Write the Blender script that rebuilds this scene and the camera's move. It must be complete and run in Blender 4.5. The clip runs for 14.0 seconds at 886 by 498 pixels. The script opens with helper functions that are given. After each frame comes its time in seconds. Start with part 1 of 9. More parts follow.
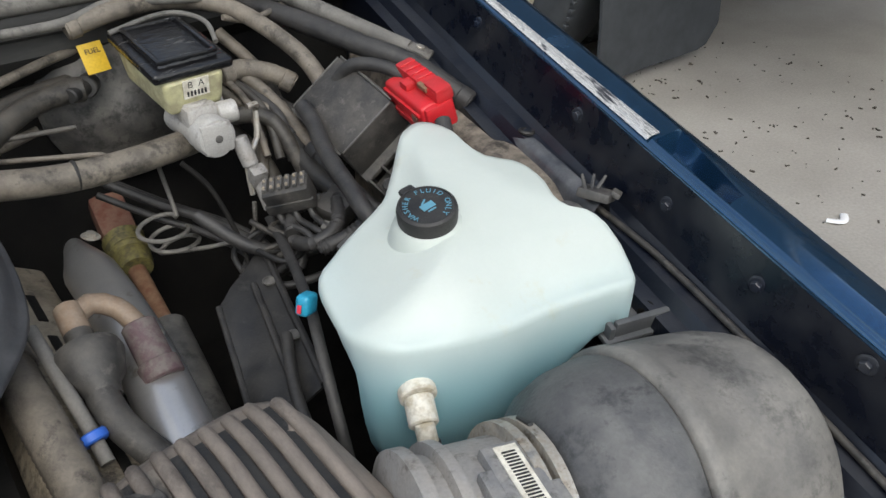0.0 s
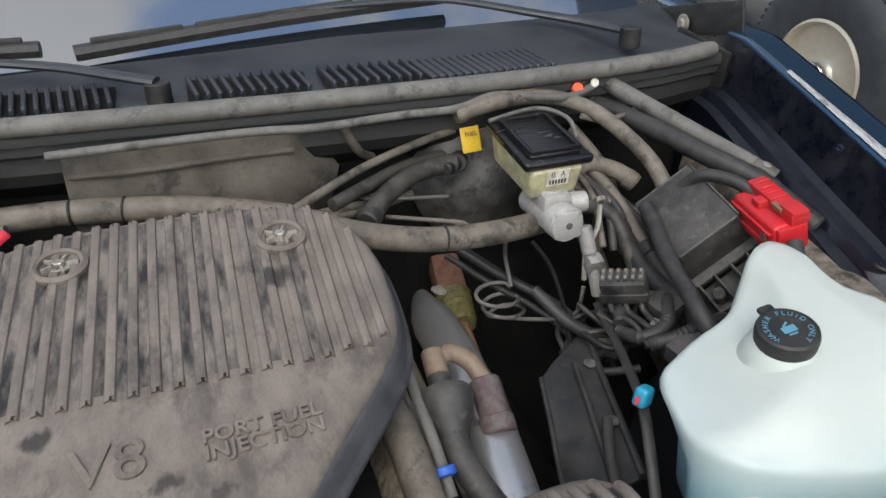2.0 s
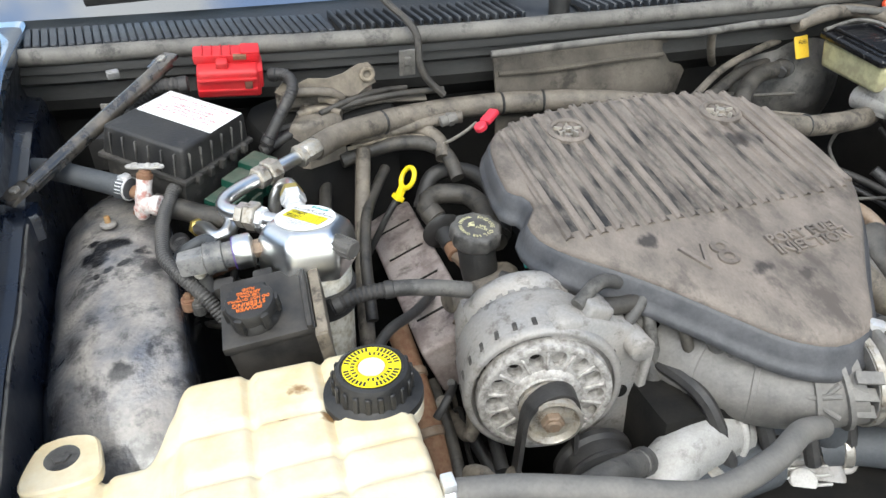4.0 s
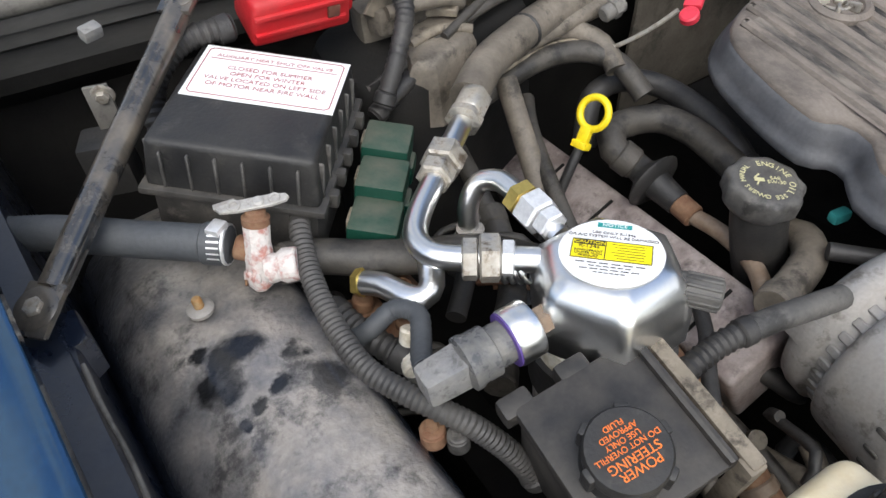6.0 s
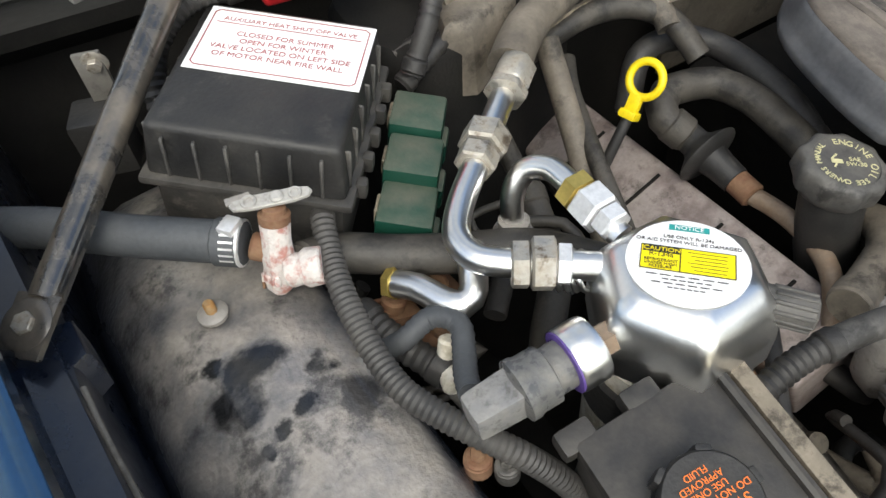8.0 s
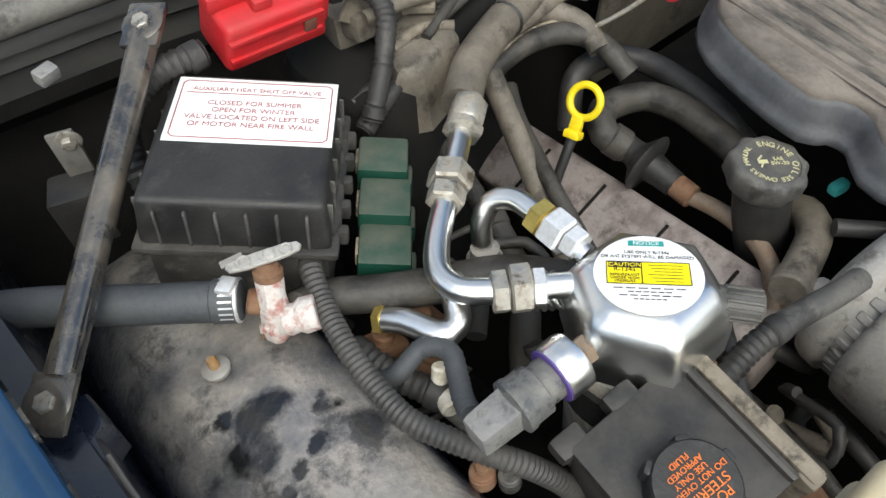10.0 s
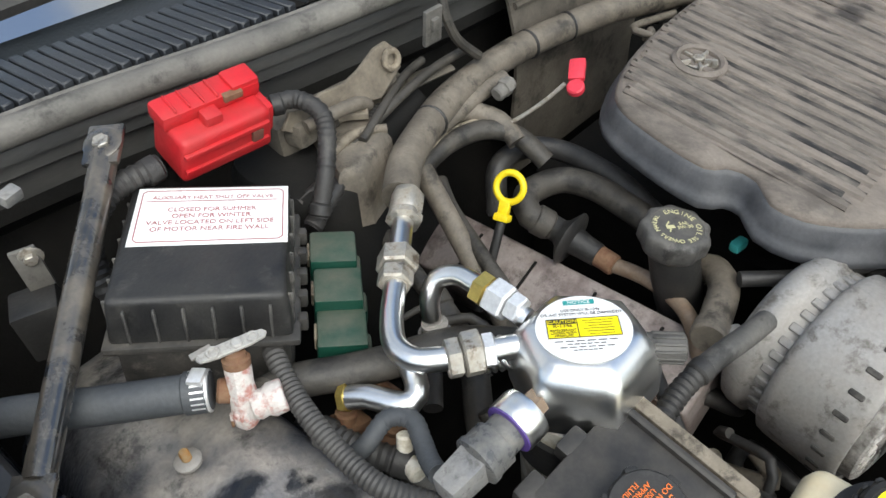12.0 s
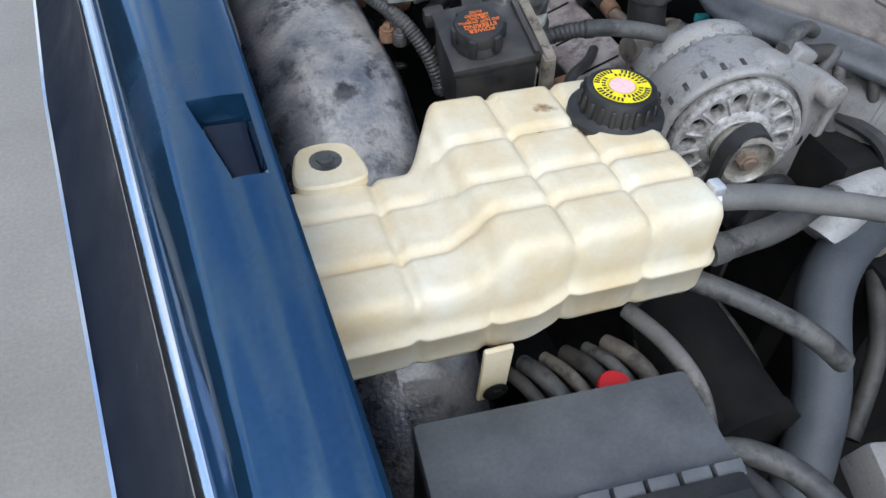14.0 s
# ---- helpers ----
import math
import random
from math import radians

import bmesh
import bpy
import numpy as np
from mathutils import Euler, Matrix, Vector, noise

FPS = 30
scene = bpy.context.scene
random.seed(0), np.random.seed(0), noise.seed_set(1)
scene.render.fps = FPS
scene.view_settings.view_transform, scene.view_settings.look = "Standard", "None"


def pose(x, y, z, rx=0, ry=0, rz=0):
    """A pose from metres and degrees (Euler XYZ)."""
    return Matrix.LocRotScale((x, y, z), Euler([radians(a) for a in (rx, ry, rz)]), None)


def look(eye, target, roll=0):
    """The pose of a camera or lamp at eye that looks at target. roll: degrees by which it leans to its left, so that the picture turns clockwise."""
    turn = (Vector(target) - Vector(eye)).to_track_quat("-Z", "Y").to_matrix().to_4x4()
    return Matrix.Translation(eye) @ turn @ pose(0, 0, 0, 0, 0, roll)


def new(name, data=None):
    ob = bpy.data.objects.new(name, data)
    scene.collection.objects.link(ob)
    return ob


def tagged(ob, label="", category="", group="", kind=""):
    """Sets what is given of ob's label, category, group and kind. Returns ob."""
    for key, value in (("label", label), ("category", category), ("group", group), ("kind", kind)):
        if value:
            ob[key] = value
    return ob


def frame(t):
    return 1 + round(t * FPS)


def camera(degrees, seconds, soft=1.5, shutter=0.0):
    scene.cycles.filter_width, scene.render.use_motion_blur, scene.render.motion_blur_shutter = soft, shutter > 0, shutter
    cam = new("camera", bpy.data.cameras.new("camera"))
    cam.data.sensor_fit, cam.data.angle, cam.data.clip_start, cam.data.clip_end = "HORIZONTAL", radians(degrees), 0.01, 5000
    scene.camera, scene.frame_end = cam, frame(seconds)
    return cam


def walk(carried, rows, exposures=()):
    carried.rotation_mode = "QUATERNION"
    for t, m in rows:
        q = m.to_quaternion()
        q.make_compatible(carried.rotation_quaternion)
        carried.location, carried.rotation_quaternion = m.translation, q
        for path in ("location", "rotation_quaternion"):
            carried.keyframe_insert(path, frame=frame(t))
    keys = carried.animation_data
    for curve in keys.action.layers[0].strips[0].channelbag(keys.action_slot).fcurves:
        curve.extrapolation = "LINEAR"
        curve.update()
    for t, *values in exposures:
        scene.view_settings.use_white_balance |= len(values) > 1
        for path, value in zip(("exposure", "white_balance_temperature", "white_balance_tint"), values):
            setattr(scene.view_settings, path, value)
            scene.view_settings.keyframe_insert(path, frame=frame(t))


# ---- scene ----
cam = camera(62.6, 14.0)
PATH = [
    (0, (0.178, 0.075, 1.235), (1.208, 1.35, 0.091), -0.7),
    (0.5, (0.175, 0.064, 1.245), (1.176, 1.381, 0.121), -1.7),
    (1, (0.172, 0.066, 1.247), (1.05, 1.503, 0.168), -2.1),
    (1.5, (0.132, 0.071, 1.262), (0.914, 1.613, 0.256), -0.8),
    (2, (0.061, 0.094, 1.275), (0.597, 1.768, 0.322), -1.1),
    (2.5, (-0.04, 0.079, 1.276), (0.384, 1.79, 0.332), 0.3),
    (3, (-0.238, -0.029, 1.292), (0.162, 1.668, 0.312), -0.2),
    (3.5, (-0.381, -0.04, 1.289), (0.059, 1.633, 0.285), -0.7),
    (4, (-0.478, 0.03, 1.271), (-0.012, 1.68, 0.242), -1.9),
    (4.2, (-0.515, 0.096, 1.267), (-0.028, 1.725, 0.215), -3.8),
    (6.3, (-0.656, 0.492, 1.211), (0.02, 1.731, -0.206), -5.9),
    (6.5, (-0.65, 0.503, 1.204), (0.022, 1.722, -0.232), -5.6),
    (7, (-0.642, 0.517, 1.206), (-0.024, 1.694, -0.288), -5.8),
    (7.5, (-0.641, 0.539, 1.209), (-0.045, 1.689, -0.315), -5.3),
    (8, (-0.64, 0.537, 1.213), (-0.047, 1.717, -0.288), -7.1),
    (8.2, (-0.642, 0.535, 1.218), (-0.038, 1.735, -0.265), -7.3),
    (10.3, (-0.67, 0.541, 1.254), (0.077, 1.618, -0.256), -8.3),
    (10.5, (-0.677, 0.547, 1.253), (0.086, 1.611, -0.259), -8.0),
    (11, (-0.685, 0.559, 1.263), (0.183, 1.65, -0.171), -6.7),
    (11.5, (-0.696, 0.567, 1.273), (0.276, 1.656, -0.095), -6.8),
    (12, (-0.697, 0.514, 1.274), (0.315, 1.621, -0.05), -7.0),
    (12.5, (-0.695, 0.382, 1.277), (0.184, 1.631, -0.015), -6.5),
    (13, (-0.718, 0.228, 1.276), (0.014, 1.571, -0.012), -5.6),
    (13.5, (-0.758, 0.127, 1.249), (-0.1, 1.441, -0.108), -2.4),
    (14, (-0.725, 0.033, 1.21), (-0.241, 1.379, -0.188), 2.7),
]
walk(cam, [(t, look(eye, target, roll)) for t, eye, target, roll in PATH], [(0, -0.06, 6650, 7), (2, -0.1, 6600, 8), (2.5, 0, 6950, 6), (3.2, 0.47, 6600, 5), (4.2, 0.5, 6500, 5), (6.3, 0.12, 6650, 9), (7.5, 0.16, 6950, 6), (11.5, 0.12, 6700, 4), (12.5, 0.26, 6300, 5), (13, 0.34, 5700, 6), (13.5, 0.27, 5700, 6), (14, -0.1, 5780, 7)])

# ---- world, sun ----
SUN_UP, SUN_TURN = radians(52), radians(205)
world = bpy.data.worlds.new("world")
scene.world = world
world.use_nodes = True
wn = world.node_tree.nodes
sky = wn.new("ShaderNodeTexSky")
sky.sky_type = "NISHITA"
sky.sun_disc = False
sky.sun_elevation, sky.sun_rotation = SUN_UP, SUN_TURN
sky.air_density, sky.dust_density, sky.ozone_density = 1.0, 2.0, 1.0
wn["Background"].inputs["Strength"].default_value = 0.27
# scattered bright cloud over the blue
wl_ = world.node_tree.links.new
sky_at, cloud = wn.new("ShaderNodeTexCoord"), wn.new("ShaderNodeTexNoise")
cloud.inputs["Scale"].default_value, cloud.inputs["Detail"].default_value, cloud.inputs["Roughness"].default_value = 2.2, 6.0, 0.55
wl_(sky_at.outputs["Generated"], cloud.inputs["Vector"])
cover_ = wn.new("ShaderNodeMapRange")
cover_.interpolation_type = "SMOOTHSTEP"
cover_.inputs["From Min"].default_value, cover_.inputs["From Max"].default_value, cover_.inputs["To Max"].default_value = 0.45, 0.58, 0.85
wl_(cloud.outputs["Fac"], cover_.inputs["Value"])
bright = wn.new("ShaderNodeRGBToBW")
wl_(sky.outputs["Color"], bright.inputs["Color"])
lift = wn.new("ShaderNodeMath")
lift.operation = "MULTIPLY"
lift.inputs[1].default_value = 1.9
wl_(bright.outputs["Val"], lift.inputs[0])
sky_mix = wn.new("ShaderNodeMix")
sky_mix.data_type = "RGBA"
wl_(cover_.outputs["Result"], sky_mix.inputs["Factor"])
wl_(sky.outputs["Color"], sky_mix.inputs["A"])
wl_(lift.outputs["Value"], sky_mix.inputs["B"])
wl_(sky_mix.outputs["Result"], wn["Background"].inputs["Color"])
sun = new("sun", bpy.data.lights.new("sun", "SUN"))
sun.data.energy, sun.data.angle, sun.data.color = 0.65, radians(50), (1.0, 0.95, 0.88)
sun_dir = Vector((math.sin(SUN_TURN) * math.cos(SUN_UP), math.cos(SUN_TURN) * math.cos(SUN_UP), math.sin(SUN_UP)))
sun.matrix_world = look(sun_dir * 20, (0, 0, 0))


# ---- materials ----
def mat(name, base, rough=0.6, metal=0.0, dust=None, amount=0.4, size=0.03, bump=0.15, grain=0.003, coat=0.0, spec=0.5, sheen=0.0, trans=0.0, sharp=0.18, sub=0.0, vary=0.22, spots=(), stain=(0.003, 0.003, 0.004), settled=False, stretch=None, turn=0, grime=None):
    """A surface in base colour under a film of dust: patches of about size metres, grain and relief of grain metres."""
    m = bpy.data.materials.new(name)
    m.use_nodes = True
    nt = m.node_tree
    n, link = nt.nodes, nt.links.new
    b = n["Principled BSDF"]
    tc = n.new("ShaderNodeTexCoord")
    place = tc.outputs["Object"]
    if stretch:
        if turn:
            spin = n.new("ShaderNodeVectorRotate")
            spin.rotation_type = "Z_AXIS"
            spin.inputs["Angle"].default_value = radians(turn)
            link(place, spin.inputs["Vector"])
            place = spin.outputs["Vector"]
        pull = n.new("ShaderNodeVectorMath")
        pull.operation = "MULTIPLY"
        pull.inputs[1].default_value = stretch
        link(place, pull.inputs[0])
        place = pull.outputs["Vector"]
    big = n.new("ShaderNodeTexNoise")
    big.inputs["Scale"].default_value, big.inputs["Detail"].default_value, big.inputs["Roughness"].default_value = 1.0 / size, 7.0, 0.62
    link(place, big.inputs["Vector"])
    small = n.new("ShaderNodeTexNoise")
    small.inputs["Scale"].default_value, small.inputs["Detail"].default_value = 1.0 / grain, 4.0
    link(place, small.inputs["Vector"])
    var = n.new("ShaderNodeMapRange")
    var.inputs["To Min"].default_value, var.inputs["To Max"].default_value = 1 - vary, 1 + vary
    link(small.outputs["Fac"], var.inputs["Value"])
    tint = n.new("ShaderNodeMix")
    tint.data_type, tint.blend_type = "RGBA", "MULTIPLY"
    tint.inputs["Factor"].default_value = 1.0
    link(var.outputs["Result"], tint.inputs["B"])
    if dust:
        ramp = n.new("ShaderNodeMapRange")
        mid = 0.62 - 0.3 * amount
        ramp.inputs["From Min"].default_value, ramp.inputs["From Max"].default_value = mid - sharp / 2, mid + sharp / 2
        link(big.outputs["Fac"], ramp.inputs["Value"])
        mix = n.new("ShaderNodeMix")
        mix.data_type = "RGBA"
        mix.inputs["A"].default_value, mix.inputs["B"].default_value = (*base, 1), (*dust, 1)
        film = ramp.outputs["Result"]
        clean = None
        for (sx, sy, sz), rad in spots:
            # oily stains on the dust, with ragged rims
            dist = n.new("ShaderNodeVectorMath")
            dist.operation = "DISTANCE"
            dist.inputs[1].default_value = (sx, sy, sz)
            warp = n.new("ShaderNodeMix")
            warp.data_type, warp.blend_type = "RGBA", "LINEAR_LIGHT"
            warp.inputs["Factor"].default_value = 0.022
            link(tc.outputs["Object"], warp.inputs["A"])
            link(big.outputs["Color"], warp.inputs["B"])
            link(warp.outputs["Result"], dist.inputs[0])
            rim_ = n.new("ShaderNodeMapRange")
            rim_.inputs["From Min"].default_value, rim_.inputs["From Max"].default_value = rad * 0.7, rad * 1.2
            link(dist.outputs["Value"], rim_.inputs["Value"])
            if clean is None:
                clean = rim_.outputs["Result"]
            else:
                mul = n.new("ShaderNodeMath")
                mul.operation = "MULTIPLY"
                link(clean, mul.inputs[0])
                link(rim_.outputs["Result"], mul.inputs[1])
                clean = mul.outputs["Value"]
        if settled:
            # dust by upward normal; wide fade also lightens flanks in place of sheen
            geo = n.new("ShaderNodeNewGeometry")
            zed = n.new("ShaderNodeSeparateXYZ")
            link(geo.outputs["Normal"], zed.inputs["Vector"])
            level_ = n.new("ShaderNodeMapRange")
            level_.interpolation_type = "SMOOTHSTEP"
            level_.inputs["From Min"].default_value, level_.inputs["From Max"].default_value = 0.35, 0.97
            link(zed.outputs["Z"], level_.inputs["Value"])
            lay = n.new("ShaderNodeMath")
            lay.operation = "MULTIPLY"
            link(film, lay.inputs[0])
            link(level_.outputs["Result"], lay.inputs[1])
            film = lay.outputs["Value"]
        link(film, mix.inputs["Factor"])
        colour = mix.outputs["Result"]
        if clean is not None:
            wet = n.new("ShaderNodeMix")
            wet.data_type = "RGBA"
            wet.inputs["A"].default_value = (*stain, 1)
            link(clean, wet.inputs["Factor"])
            link(colour, wet.inputs["B"])
            colour = wet.outputs["Result"]
        link(colour, tint.inputs["A"])
        rr = n.new("ShaderNodeMapRange")
        rr.inputs["To Min"].default_value, rr.inputs["To Max"].default_value = rough, max(rough, 0.68)
        link(film, rr.inputs["Value"])
        link(rr.outputs["Result"], b.inputs["Roughness"])
        if metal:
            mm = n.new("ShaderNodeMapRange")
            mm.inputs["To Min"].default_value, mm.inputs["To Max"].default_value = metal, 0.0
            link(film, mm.inputs["Value"])
            link(mm.outputs["Result"], b.inputs["Metallic"])
    else:
        tone = n.new("ShaderNodeMapRange")
        tone.inputs["To Min"].default_value, tone.inputs["To Max"].default_value = 0.85, 1.15
        link(big.outputs["Fac"], tone.inputs["Value"])
        pre = n.new("ShaderNodeMix")
        pre.data_type, pre.blend_type = "RGBA", "MULTIPLY"
        pre.inputs["Factor"].default_value = 1.0
        pre.inputs["A"].default_value = (*base, 1)
        link(tone.outputs["Result"], pre.inputs["B"])
        link(pre.outputs["Result"], tint.inputs["A"])
        b.inputs["Roughness"].default_value = rough
        b.inputs["Metallic"].default_value = metal
    shade = tint.outputs["Result"]
    if grime:
        # ragged patches of dirt: colour, share, size
        dirt = n.new("ShaderNodeTexNoise")
        dirt.inputs["Scale"].default_value, dirt.inputs["Detail"].default_value, dirt.inputs["Roughness"].default_value = 1.0 / grime[2], 9.0, 0.72
        move = n.new("ShaderNodeVectorMath")
        move.inputs[1].default_value = (3.1, 1.7, 5.3)
        link(place, move.inputs[0])
        link(move.outputs["Vector"], dirt.inputs["Vector"])
        edge_ = n.new("ShaderNodeMapRange")
        at_ = 0.68 - 0.3 * grime[1]
        edge_.inputs["From Min"].default_value, edge_.inputs["From Max"].default_value = at_ - 0.05, at_ + 0.07
        edge_.inputs["To Max"].default_value = 0.9
        link(dirt.outputs["Fac"], edge_.inputs["Value"])
        cake = n.new("ShaderNodeMix")
        cake.data_type = "RGBA"
        cake.inputs["B"].default_value = (*grime[0], 1)
        link(edge_.outputs["Result"], cake.inputs["Factor"])
        link(shade, cake.inputs["A"])
        shade = cake.outputs["Result"]
    link(shade, b.inputs["Base Color"])
    if bump:
        bp = n.new("ShaderNodeBump")
        bp.inputs["Strength"].default_value, bp.inputs["Distance"].default_value = bump, grain
        link(small.outputs["Fac"], bp.inputs["Height"])
        link(bp.outputs["Normal"], b.inputs["Normal"])
    b.inputs["Coat Weight"].default_value = coat
    b.inputs["Coat Roughness"].default_value = 0.06
    b.inputs["Specular IOR Level"].default_value = spec
    b.inputs["Transmission Weight"].default_value = trans
    if sub:
        b.inputs["Subsurface Weight"].default_value = sub
        b.inputs["Subsurface Radius"].default_value = (0.02, 0.02, 0.02)
    return m


